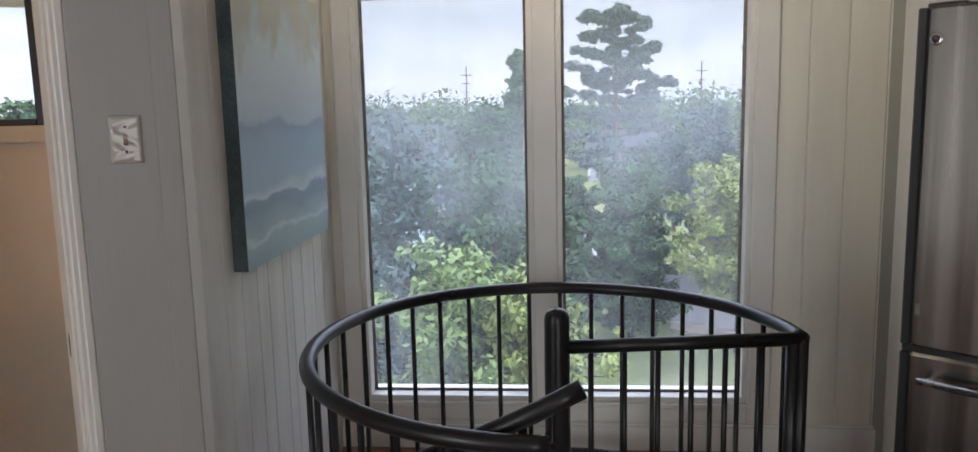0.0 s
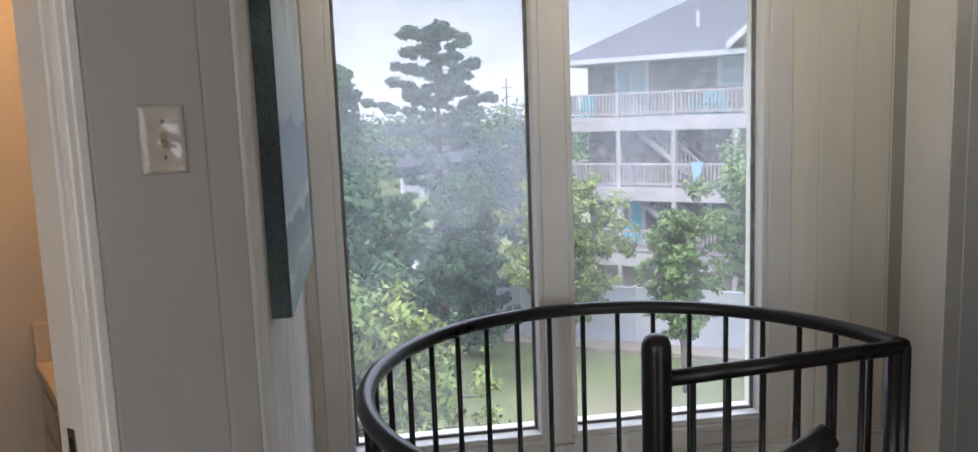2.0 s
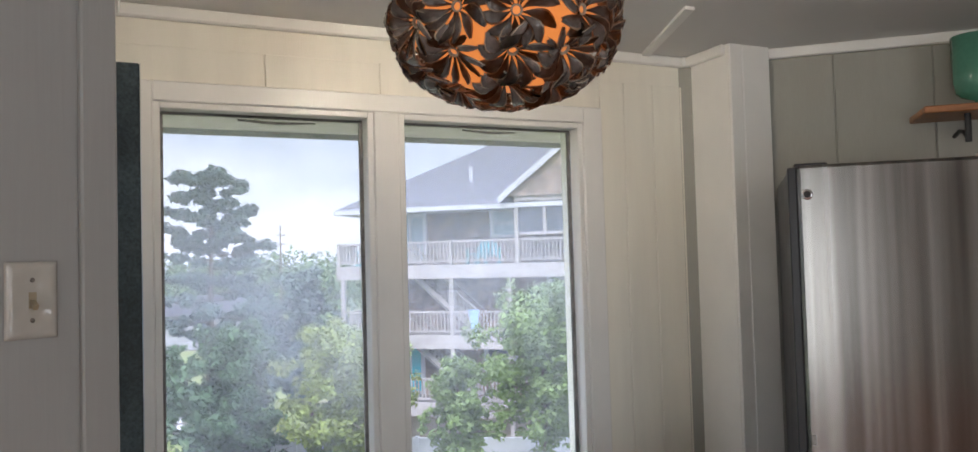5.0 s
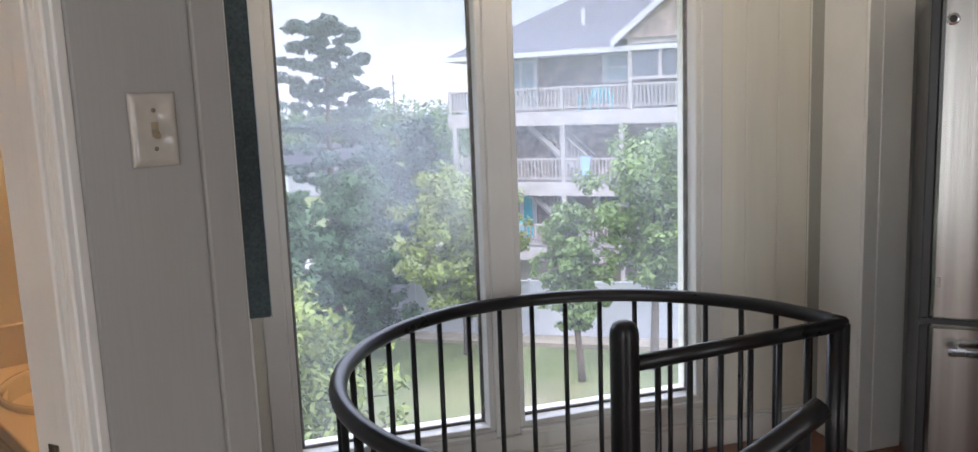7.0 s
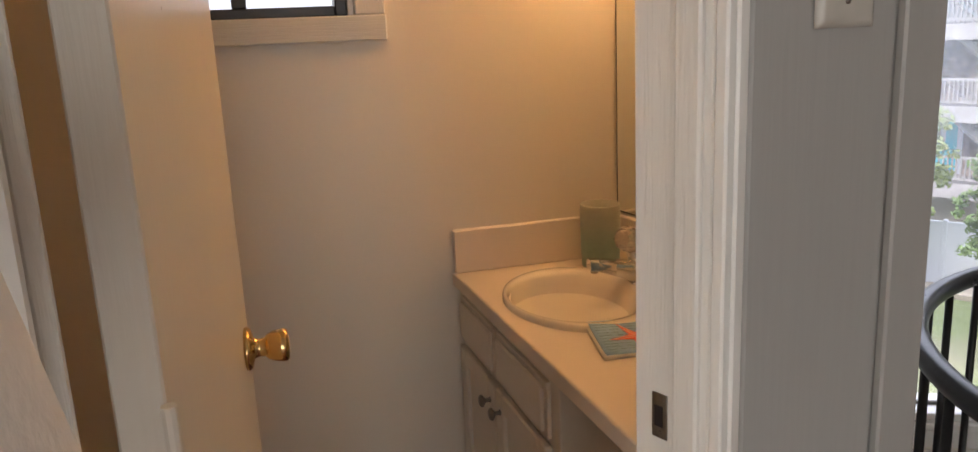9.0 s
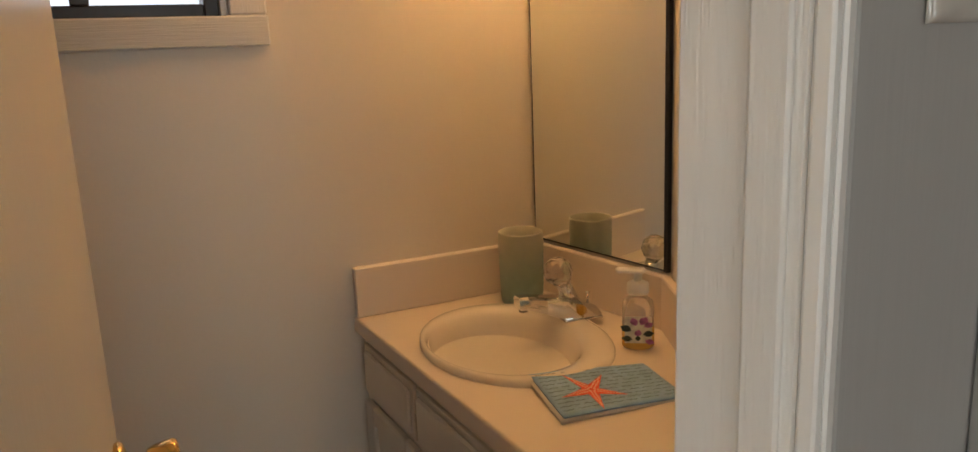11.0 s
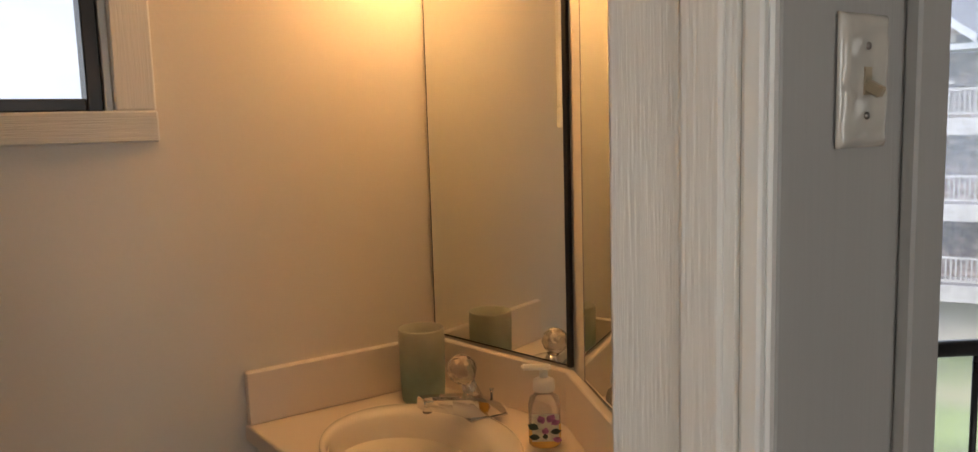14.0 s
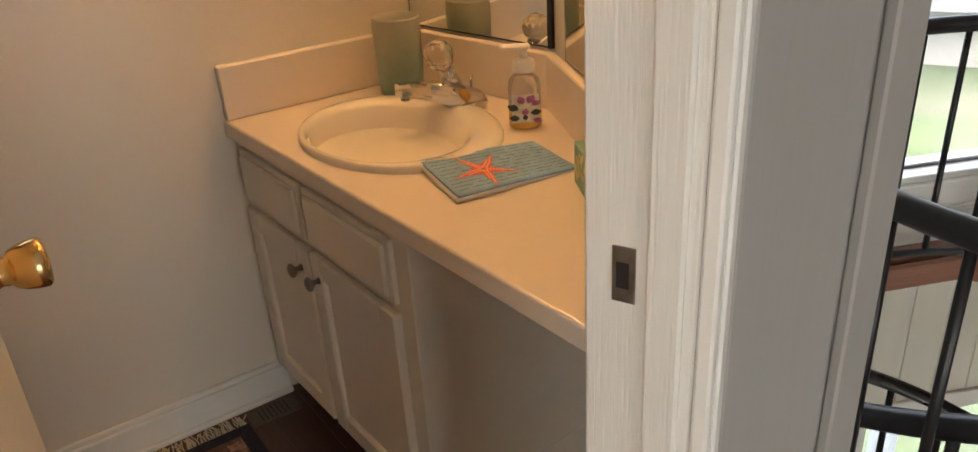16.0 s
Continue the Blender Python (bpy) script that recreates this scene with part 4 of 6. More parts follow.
def build_fridge():
    f = thing("refrigerator", FRIDGE_AT, "stainless steel bottom-freezer refrigerator with black sides", "refrigerator")
    W, SPLIT, H = 0.80, 0.764, 1.742
    part("cabinet", boxes(((0.002, 0.072, 0.03), (W - 0.004, 0.75, H - 0.012)), bevel=0.006), M_BLACK, f, "black textured cabinet")
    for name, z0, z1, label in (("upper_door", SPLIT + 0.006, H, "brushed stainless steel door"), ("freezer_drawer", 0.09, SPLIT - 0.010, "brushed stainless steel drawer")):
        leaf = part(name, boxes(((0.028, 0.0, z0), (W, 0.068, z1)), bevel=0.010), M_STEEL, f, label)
        part("end_cap", boxes(((0.0, 0.010, z0), (0.0275, 0.066, z1 - 0.004)), bevel=0.004), M_BLACK, leaf, "black door end cap")
    part("kick_plate", boxes(((0.01, 0.05, 0.0), (W - 0.01, 0.09, 0.085)), bevel=0.003), M_BLACK, f)
    part("gasket", boxes(((0.006, 0.012, SPLIT - 0.010), (W - 0.006, 0.07, SPLIT + 0.006))), M_BLACK, f)
    part("hinge_cover", boxes(((0.02, 0.02, H - 0.012), (0.12, 0.20, H + 0.008)), bevel=0.004), M_BLACK, f)
    hz = SPLIT - 0.075
    h = part("handle", tube([(0.075, -0.052, hz), (W - 0.075, -0.052, hz)], 0.0125, 14), M_STEEL, f, "steel bar handle", True)
    for x in (0.10, W - 0.10):
        part("bracket", tube([(x, 0.004, hz), (x, -0.052, hz)], 0.010, 10), M_STEEL, h)
    vh = part("handle", tube([(W - 0.06, -0.055, SPLIT + 0.16), (W - 0.06, -0.055, H - 0.12)], 0.0125, 14), M_STEEL, f, "steel bar handle", True)
    for z in (SPLIT + 0.19, H - 0.15):
        part("bracket", tube([(W - 0.06, 0.004, z), (W - 0.06, -0.055, z)], 0.010, 10), M_STEEL, vh)
    b = part("badge", lathe([(0.0, 0.003), (0.013, 0.003), (0.0165, 0.0015), (0.0175, 0.0)], 24), M_CHROME, f, "small round chrome badge", True, pose(0.055, 0.0, H - 0.092, 90))
    part("badge_centre", lathe([(0.0, 0.0038), (0.010, 0.0034), (0.0105, 0.003)], 20), M_BLACK, b, "", True)
    part("mark", boxes(((0.040, -0.0015, SPLIT + 0.105), (0.052, 0.001, SPLIT + 0.138)), bevel=0.0007), M_PEWTER, f)


build_fridge()


def build_shelf():
    s = thing("wall_shelf", FRIDGE_AT, "orange-stained pine shelf on black pipe brackets over the refrigerator", "shelf")
    z = 1.957
    part("board", boxes(((0.505, 0.53, z), (1.70, 0.795, z + 0.026)), bevel=0.004), M_SHELF, s)
    for x in (0.66, 1.5):
        part("bracket", tube([(x, 0.60, z), (x, 0.60, z - 0.105)], 0.011, 10), M_BLACK, s)
        part("brace", tube([(x, 0.60, z - 0.095), (x, 0.66, z - 0.06), (x, 0.72, z - 0.05), (x, 0.795, z - 0.06)], 0.008, 10), M_BLACK, s)
    v = thing("glass_vase", FRIDGE_AT @ pose(0.705, 0.635, z + 0.026), "green glass vase with a narrow foot on the pine shelf", "vase")
    part("bowl", lathe([(0.0, 0.0), (0.035, 0.0), (0.036, 0.006), (0.010, 0.014), (0.010, 0.022), (0.052, 0.036), (0.070, 0.052), (0.078, 0.090), (0.082, 0.262),
                        (0.077, 0.262), (0.073, 0.10), (0.060, 0.05), (0.0, 0.04)], 36), M_GREENGLASS, v, "", True)
    j = thing("jar", FRIDGE_AT @ pose(0.675, 0.42, 1.742), "white ceramic jar with a lid on top of the refrigerator", "jar")
    part("body", lathe([(0.0, 0.0), (0.040, 0.0), (0.043, 0.008), (0.043, 0.030), (0.0, 0.030)], 28), M_WHITE, j, "", True)
    part("lid", lathe([(0.0, 0.030), (0.045, 0.030), (0.046, 0.038), (0.040, 0.048), (0.0, 0.050)], 28), M_WHITE, j, "", True)


build_shelf()


def build_pendant():
    c = Vector((0.960, 1.634, 2.016))
    RX, RZ = 0.236, 0.162
    p = thing("pendant_lamp", Matrix.Translation(c), "lit oval pendant lamp of brown mussel shell rosettes", "lamp")
    part("lining", lathe([(0.0, -RZ * 0.93)] + [(RX * 0.93 * math.cos(a), RZ * 0.93 * math.sin(a)) for a in np.linspace(-1.45, 1.35, 18)], 36), M_SHELLGLOW, p, "amber-lit lining", True)
    part("stem", tube([(0, 0, RZ * 0.9), (0, 0, CEIL - c.z)], 0.010, 10), M_BRONZE, p)
    part("canopy", lathe([(0.055, CEIL - c.z), (0.052, CEIL - c.z - 0.014), (0.012, CEIL - c.z - 0.022), (0.0, CEIL - c.z - 0.022)], 24), M_BRONZE, p, "", True)
    bulb = new("pendant_bulb", bpy.data.lights.new("pendant_bulb", "POINT"))
    bulb.data.energy, bulb.data.color, bulb.data.shadow_soft_size = 20.0, (1.0, 0.89, 0.74), 0.05
    bulb.location = c + Vector((0.04, 0, RZ + 0.075))
    rnd = random.Random(5)
    petal_meshes = []
    for k in range(3):
        bm = bmesh.new()
        rows = []
        for i in range(7):
            t = i / 6.0
            wdt = (0.0160 + 0.0008 * k) * math.sin(math.pi * (0.05 + 0.91 * t) ** 1.45)
            bend = (0.016 + 0.003 * k) * math.sin(math.pi * t * 0.9)
            rows.append([bm.verts.new((0.074 * t, bend + e * wdt, 0.010 * math.sin(math.pi * t) - 0.006 * e * e)) for e in (-1, -0.78, 0, 0.78, 1)])
        for a, b in zip(rows, rows[1:]):
            for i in range(4):
                f = bm.faces.new((a[i], b[i], b[i + 1], a[i + 1]))
                f.material_index = 0 if 0 < i < 3 else 1
        bmesh.ops.solidify(bm, geom=bm.faces[:], thickness=0.0018)
        ob = put_mesh("petal", bm, [M_SHELL, M_SHELLRIM], True)
        petal_meshes.append(ob.data)
        bpy.data.objects.remove(ob)
    rings = [(-64, 5), (-38, 9), (-10, 11), (18, 11), (45, 8), (68, 5)]
    for ri, (lat, count) in enumerate(rings):
        for k in range(count):
            la, lo = radians(lat + rnd.uniform(-4, 4)), 2 * math.pi * (k + 0.5 * (ri % 2)) / count + rnd.uniform(-0.08, 0.08)
            pos = Vector((RX * math.cos(la) * math.cos(lo), RX * math.cos(la) * math.sin(lo), RZ * math.sin(la)))
            nrm = Vector((pos.x / RX ** 2, pos.y / RX ** 2, pos.z / RZ ** 2)).normalized()
            fr = Matrix.Translation(pos * 0.985) @ nrm.to_track_quat("Z", "Y").to_matrix().to_4x4() @ pose(0, 0, 0, 0, 0, rnd.uniform(0, 60))
            ro = part("rosette", lathe([(0.0085, 0.0), (0.0125, 0.003), (0.0135, 0.006), (0.0115, 0.008), (0.0085, 0.006)], 10), M_SHELLRIM, p, "", True, fr)
            for q in range(12):
                pe = new("petal", rnd.choice(petal_meshes))
                pe.parent = ro
                pe.matrix_basis = pose(0, 0, 0, 0, 0, 30.0 * q + rnd.uniform(-5, 5)) @ pose(0.010, 0, 0.004, 24, -14, 0) @ Matrix.Scale(rnd.uniform(0.90, 1.08), 4)


build_pendant()


def build_lamp():
    s = thing("floor_lamp", pose(-0.729, 1.175, 0.03), "floor lamp with a white conical fabric shade beside the door frame", "lamp")
    part("shade", lathe([(0.087, 1.198), (0.057, 1.349), (0.055, 1.349), (0.085, 1.198)], 40), M_SHADE, s, "white fabric shade", True)
    part("pole", tube([(0, 0, 0.02), (0, 0, 1.335)], 0.009, 12), M_BRONZE, s)
    part("base", lathe([(0.0, 0.0), (0.100, 0.0), (0.100, 0.012), (0.080, 0.022), (0.02, 0.03), (0.0, 0.03)], 32), M_BRONZE, s, "", True)
    part("spider", tube([(-0.057, 0, 1.335), (0.057, 0, 1.335)], 0.003, 6), M_BRASS, s)


build_lamp()

# ---- things in the bathroom ----
VAN = along((-0.130, 3.133), (-0.085, 2.0))     # x along the vanity front from the back wall, y towards the room's inner side
VLEN = 0.69


def panel_front(name, parent, x0, x1, z0, z1, depth=0.019, frame=0.0):
    """Raised front with eased edges; with a frame width it is a framed door with a sunk panel."""
    bm = bmesh.new()
    if frame:
        y = -depth
        box(bm, (x0 + frame - 0.004, -depth * 0.42, z0 + frame - 0.004), (x1 - frame + 0.004, 0, z1 - frame + 0.004), 0.002)
        leaf = part(name, bm, M_CABINET, parent)
        part("stile", boxes(((x0, y, z0), (x0 + frame, 0, z1)), bevel=0.004), M_CABINET, leaf)
        part("stile", boxes(((x1 - frame, y, z0), (x1, 0, z1)), bevel=0.004), M_CABINET, leaf)
        part("rail", boxes(((x0 + frame, y, z0), (x1 - frame, 0, z0 + frame)), bevel=0.004), M_CABINET, leaf)
        part("rail", boxes(((x0 + frame, y, z1 - frame), (x1 - frame, 0, z1)), bevel=0.004), M_CABINET, leaf)
        return leaf
    else:
        box(bm, (x0, -depth * 0.55, z0), (x1, 0, z1), 0.002)
        box(bm, (x0 + 0.012, -depth, z0 + 0.012), (x1 - 0.012, -depth * 0.5, z1 - 0.012), 0.006)
    return part(name, bm, M_CABINET, parent)


def build_vanity():
    v = thing("vanity_cabinet", VAN, "cream painted vanity cabinet with two drawers over two panelled doors", "cabinet")
    part("body", boxes(((-0.02, 0.0, 0.09), (VLEN, 0.50, 0.714)), bevel=0.002), M_CABINET, v)
    part("toe_kick", boxes(((-0.02, 0.075, 0.0), (VLEN, 0.50, 0.09))), M_CABINET, v)
    panel_front("drawer_front", v, 0.004, 0.300, 0.560, 0.690)
    panel_front("drawer_front", v, 0.316, 0.646, 0.560, 0.690)
    for x0, x1, kx in ((0.004, 0.306, 0.272), (0.318, 0.650, 0.352)):
        d = panel_front("door", v, x0, x1, 0.100, 0.545, 0.019, 0.05)
        k = part("knob", lathe([(0.0, 0.0), (0.008, 0.0), (0.0055, 0.004), (0.005, 0.012), (0.010, 0.017), (0.0155, 0.021), (0.016, 0.025), (0.011, 0.029), (0.0, 0.030)], 20),
                 M_PEWTER, d, "aged pewter knob", True, pose(kx, -0.019, 0.492, 90))


VANITY_TOP = [(-0.154, 3.151), (0.346, 3.151), (0.424, 2.690), (0.078, 1.925), (-0.098, 1.925)]
build_vanity()

# worktop with a cut-out for the basin
SINK = Vector((0.094, 2.792))
SINK_A, SINK_B = 0.196, 0.248     # half sizes across and along the counter


def worktop():
    n = 48
    rim = [(SINK.x + (SINK_A - 0.02) * math.cos(2 * math.pi * k / n), SINK.y + (SINK_B - 0.02) * math.sin(2 * math.pi * k / n)) for k in range(n)]

    def out(x, y):
        """The point of the outline seen from the basin's middle through (x, y)."""
        d = Vector((x - SINK.x, y - SINK.y))
        best = None
        for a, b in zip(VANITY_TOP, VANITY_TOP[1:] + VANITY_TOP[:1]):
            ax, ay = a[0] - SINK.x, a[1] - SINK.y
            ex, ey = b[0] - a[0], b[1] - a[1]
            den = d.x * ey - d.y * ex
            if abs(den) < 1e-9:
                continue
            t, u = (ax * ey - ay * ex) / den, (ax * d.y - ay * d.x) / den
            if t > 0 and -1e-6 <= u <= 1 + 1e-6 and (best is None or t < best):
                best = t
        return (SINK.x + d.x * best, SINK.y + d.y * best)

    angs = sorted([2 * math.pi * k / n for k in range(n)] + [math.atan2(y - SINK.y, x - SINK.x) % (2 * math.pi) for x, y in VANITY_TOP])
    inner = [(SINK.x + (SINK_A - 0.02) * math.cos(a), SINK.y + (SINK_B - 0.02) * math.sin(a)) for a in angs]
    outer = [out(SINK.x + math.cos(a), SINK.y + math.sin(a)) for a in angs]
    bm = bmesh.new()
    rows = [[bm.verts.new((x, y, z)) for x, y in pts] for pts, z in ((inner, 0.752), (outer, 0.752), (outer, 0.716), (inner, 0.716))]
    m = len(angs)
    for a, b in zip(rows, rows[1:] + rows[:1]):
        for k in range(m):
            bm.faces.new((a[k], a[(k + 1) % m], b[(k + 1) % m], b[k]))
    bmesh.ops.recalc_face_normals(bm, faces=bm.faces)
    sharp = [e for e in bm.edges if len(e.link_faces) == 2 and e.calc_face_angle() > 1.0 and all(v in set(rows[1]) for v in e.verts)]
    bmesh.ops.bevel(bm, geom=sharp, offset=0.006, segments=3, affect="EDGES", profile=0.5)
    return bm


top = thing("vanity_worktop", Matrix.Identity(4), "cream laminate vanity worktop with a low backsplash", "worktop")
part("slab", worktop(), M_LAMINATE, top)
part("backsplash", boxes(((-0.150, 3.130, 0.7525), (0.338, 3.1515, 0.875)), bevel=0.003), M_LAMINATE, top)
part("backsplash", boxes(((0.0, -0.028, 0.7525), (MIRROR_L + 0.005, -0.006, 0.875)), bevel=0.003), M_LAMINATE, top, "", False, fm)
part("backsplash", boxes(((0.008, -0.028, 0.7525), (ANGLED_L - 0.03, -0.006, 0.875)), bevel=0.003), M_LAMINATE, top, "", False, ANGLED)


def build_sink():
    s = thing("washbasin", pose(SINK.x, SINK.y, 0.752), "oval drop-in porcelain washbasin in the worktop", "sink")
    prof = [(1.0, 0.0), (1.0, 0.006), (0.985, 0.013), (0.95, 0.016), (0.88, 0.017), (0.82, 0.014), (0.785, 0.004), (0.755, -0.015), (0.71, -0.045), (0.64, -0.078), (0.52, -0.106), (0.36, -0.123), (0.2, -0.130), (0.08, -0.132)]
    bm = bmesh.new()
    n, rings = 64, []
    for f, z in prof:
        g = max(0.0, (1.0 - f))
        rings.append([bm.verts.new((SINK_A * f * math.cos(2 * math.pi * k / n) - 0.045 * min(1, g * 3.0), SINK_B * f * math.sin(2 * math.pi * k / n), z)) for k in range(n)])
    for a, b in zip(rings, rings[1:]):
        for k in range(n):
            bm.faces.new((a[k], a[(k + 1) % n], b[(k + 1) % n], b[k]))
    bmesh.ops.recalc_face_normals(bm, faces=bm.faces)
    bmesh.ops.reverse_faces(bm, faces=bm.faces) if bm.faces[0].normal.z < -0.9 else None
    part("basin", bm, M_PORCELAIN, s, "", True)
    part("drain", lathe([(0.0, -0.128), (0.020, -0.127), (0.026, -0.1305)], 24, at=(-0.045, 0, 0)), M_CHROME, s, "", True)
    part("overflow", lathe([(0.0, 0.0), (0.009, 0.001), (0.010, 0.0)], 16, at=(-0.045, 0, -0.1268)), M_PEWTER, s)


build_sink()


def build_faucet():
    f = thing("faucet", pose(0.268, 2.838, 0.767, 0, 0, 176), "low chrome basin tap with a faceted clear knob", "faucet")
    bm = bmesh.new()
    secs = [(-0.058, 0.034, 0.0, 0.014), (-0.048, 0.038, 0.0, 0.024), (-0.01, 0.036, 0.0, 0.040), (0.03, 0.028, 0.004, 0.052), (0.07, 0.021, 0.020, 0.058), (0.115, 0.019, 0.036, 0.066), (0.137, 0.018, 0.040, 0.067)]
    rings = []
    for x, hw, z0, z1 in secs:
        rings.append([bm.verts.new((x, y, z)) for y, z in ((-hw, z0), (hw, z0), (hw * 0.92, z1 - 0.006), (hw * 0.6, z1), (-hw * 0.6, z1), (-hw * 0.92, z1 - 0.006))])
    for a, b in zip(rings, rings[1:]):
        for k in range(6):
            bm.faces.new((a[k], a[(k + 1) % 6], b[(k + 1) % 6], b[k]))
    bm.faces.new(rings[0])
    bm.faces.new(list(reversed(rings[-1])))
    bmesh.ops.recalc_face_normals(bm, faces=bm.faces)
    part("spout", bm, M_CHROME, f)
    part("base_plate", boxes(((-0.058, -0.040, -0.002), (0.035, 0.040, 0.004)), bevel=0.0018), M_CHROME, f)
    part("aerator", lathe([(0.010, 0.030), (0.0105, 0.046), (0.0, 0.046)], 16, at=(0.122, 0, 0)), M_PEWTER, f, "", True)
    part("neck", tube([(0.004, 0, 0.036), (0.022, 0, 0.082)], [0.021, 0.016], 18), M_CHROME, f, "", True)
    part("rod", tube([(-0.040, 0, 0.014), (-0.040, 0, 0.046), (-0.040, 0, 0.052)], [0.003, 0.003, 0.006], 10), M_CHROME, f, "", True)
    bm = bmesh.new()
    bmesh.ops.create_icosphere(bm, subdivisions=2, radius=0.034)
    part("knob", bm, M_CRYSTAL, f, "clear faceted acrylic knob", False, pose(0.034, 0, 0.110))


build_faucet()


def build_candle():
    c = thing("candle_holder", pose(0.243, 3.032, 0.752), "frosted sea-green glass candle holder with a pale crackled rim", "candle holder")
    part("glass", lathe([(0.0, 0.002), (0.045, 0.0), (0.051, 0.008), (0.0535, 0.05), (0.0545, 0.118), (0.0553, 0.150), (0.0548, 0.177), (0.0535, 0.181), (0.0515, 0.180), (0.0510, 0.150),
                         (0.0505, 0.118), (0.049, 0.05), (0.044, 0.012), (0.0, 0.010)], 48), M_SEAGLASS, c, "", True)


build_candle()


def build_soap():
    s = thing("soap_dispenser", pose(0.305, 2.640, 0.752, 0, 0, -35) @ Matrix.Diagonal((1.14, 1.14, 0.90, 1.0)), "clear pump bottle of amber foaming soap with a flower label", "soap dispenser")
    part("bottle", lathe([(0.0, 0.0505), (0.0285, 0.0505), (0.029, 0.052), (0.029, 0.098), (0.026, 0.112), (0.016, 0.122), (0.015, 0.128), (0.0, 0.128)], 28, sx=1.0, sy=0.82), M_PLASTIC, s, "", True)
    part("liquid", lathe([(0.0, 0.0), (0.026, 0.0), (0.029, 0.004), (0.029, 0.050), (0.0, 0.050)], 28, sx=1.0, sy=0.82), M_SOAP, s, "", True)
    part("collar", lathe([(0.0, 0.128), (0.019, 0.128), (0.020, 0.134), (0.019, 0.152), (0.010, 0.158), (0.0, 0.158)], 24), M_WHITE, s, "", True)
    part("pump", tube([(0, 0, 0.155), (0, 0, 0.178)], 0.0075, 12), M_WHITE, s, "", True)
    part("nozzle", boxes(((-0.040, -0.009, 0.176), (0.013, 0.009, 0.188)), bevel=0.004), M_WHITE, s)
    lb = part("label", boxes(((-0.024, -0.0250, 0.018), (0.024, -0.0238, 0.082)), bevel=0.0004), M_LABEL, s, "cream label with a magenta magnolia")
    for i, (x, z, a, sc, mt) in enumerate(((0.004, 0.062, 60, 1.0, M_BLOOM), (-0.004, 0.060, 110, 0.9, M_BLOOM), (0.010, 0.058, 30, 0.8, M_BLOOM), (-0.012, 0.048, 150, 1.0, M_LEAFPRINT),
                                           (0.008, 0.040, 10, 0.9, M_LEAFPRINT), (-0.002, 0.034, 80, 0.8, M_BLOOM), (-0.010, 0.028, 170, 0.9, M_LEAFPRINT), (0.012, 0.026, -20, 0.8, M_BLOOM), (0.0, 0.024, 95, 0.6, M_LEAFPRINT))):
        bm = bmesh.new()
        vs = [bm.verts.new((0.023 * sc * t, -0.0002 * i, 0.0085 * sc * s * math.sin(math.pi * t))) for t, s in ((0, 0), (0.3, 1), (0.6, 1), (1, 0), (0.6, -1), (0.3, -1))]
        f = bm.faces.new(vs)
        r = bmesh.ops.extrude_face_region(bm, geom=[f])
        bmesh.ops.translate(bm, vec=(0, -0.0003, 0), verts=[v for v in r["geom"] if isinstance(v, bmesh.types.BMVert)])
        part("petal" if mt is M_BLOOM else "leaf", bm, mt, lb, "", False, pose(x, -0.0253, z, 0, -a, 0))


build_soap()


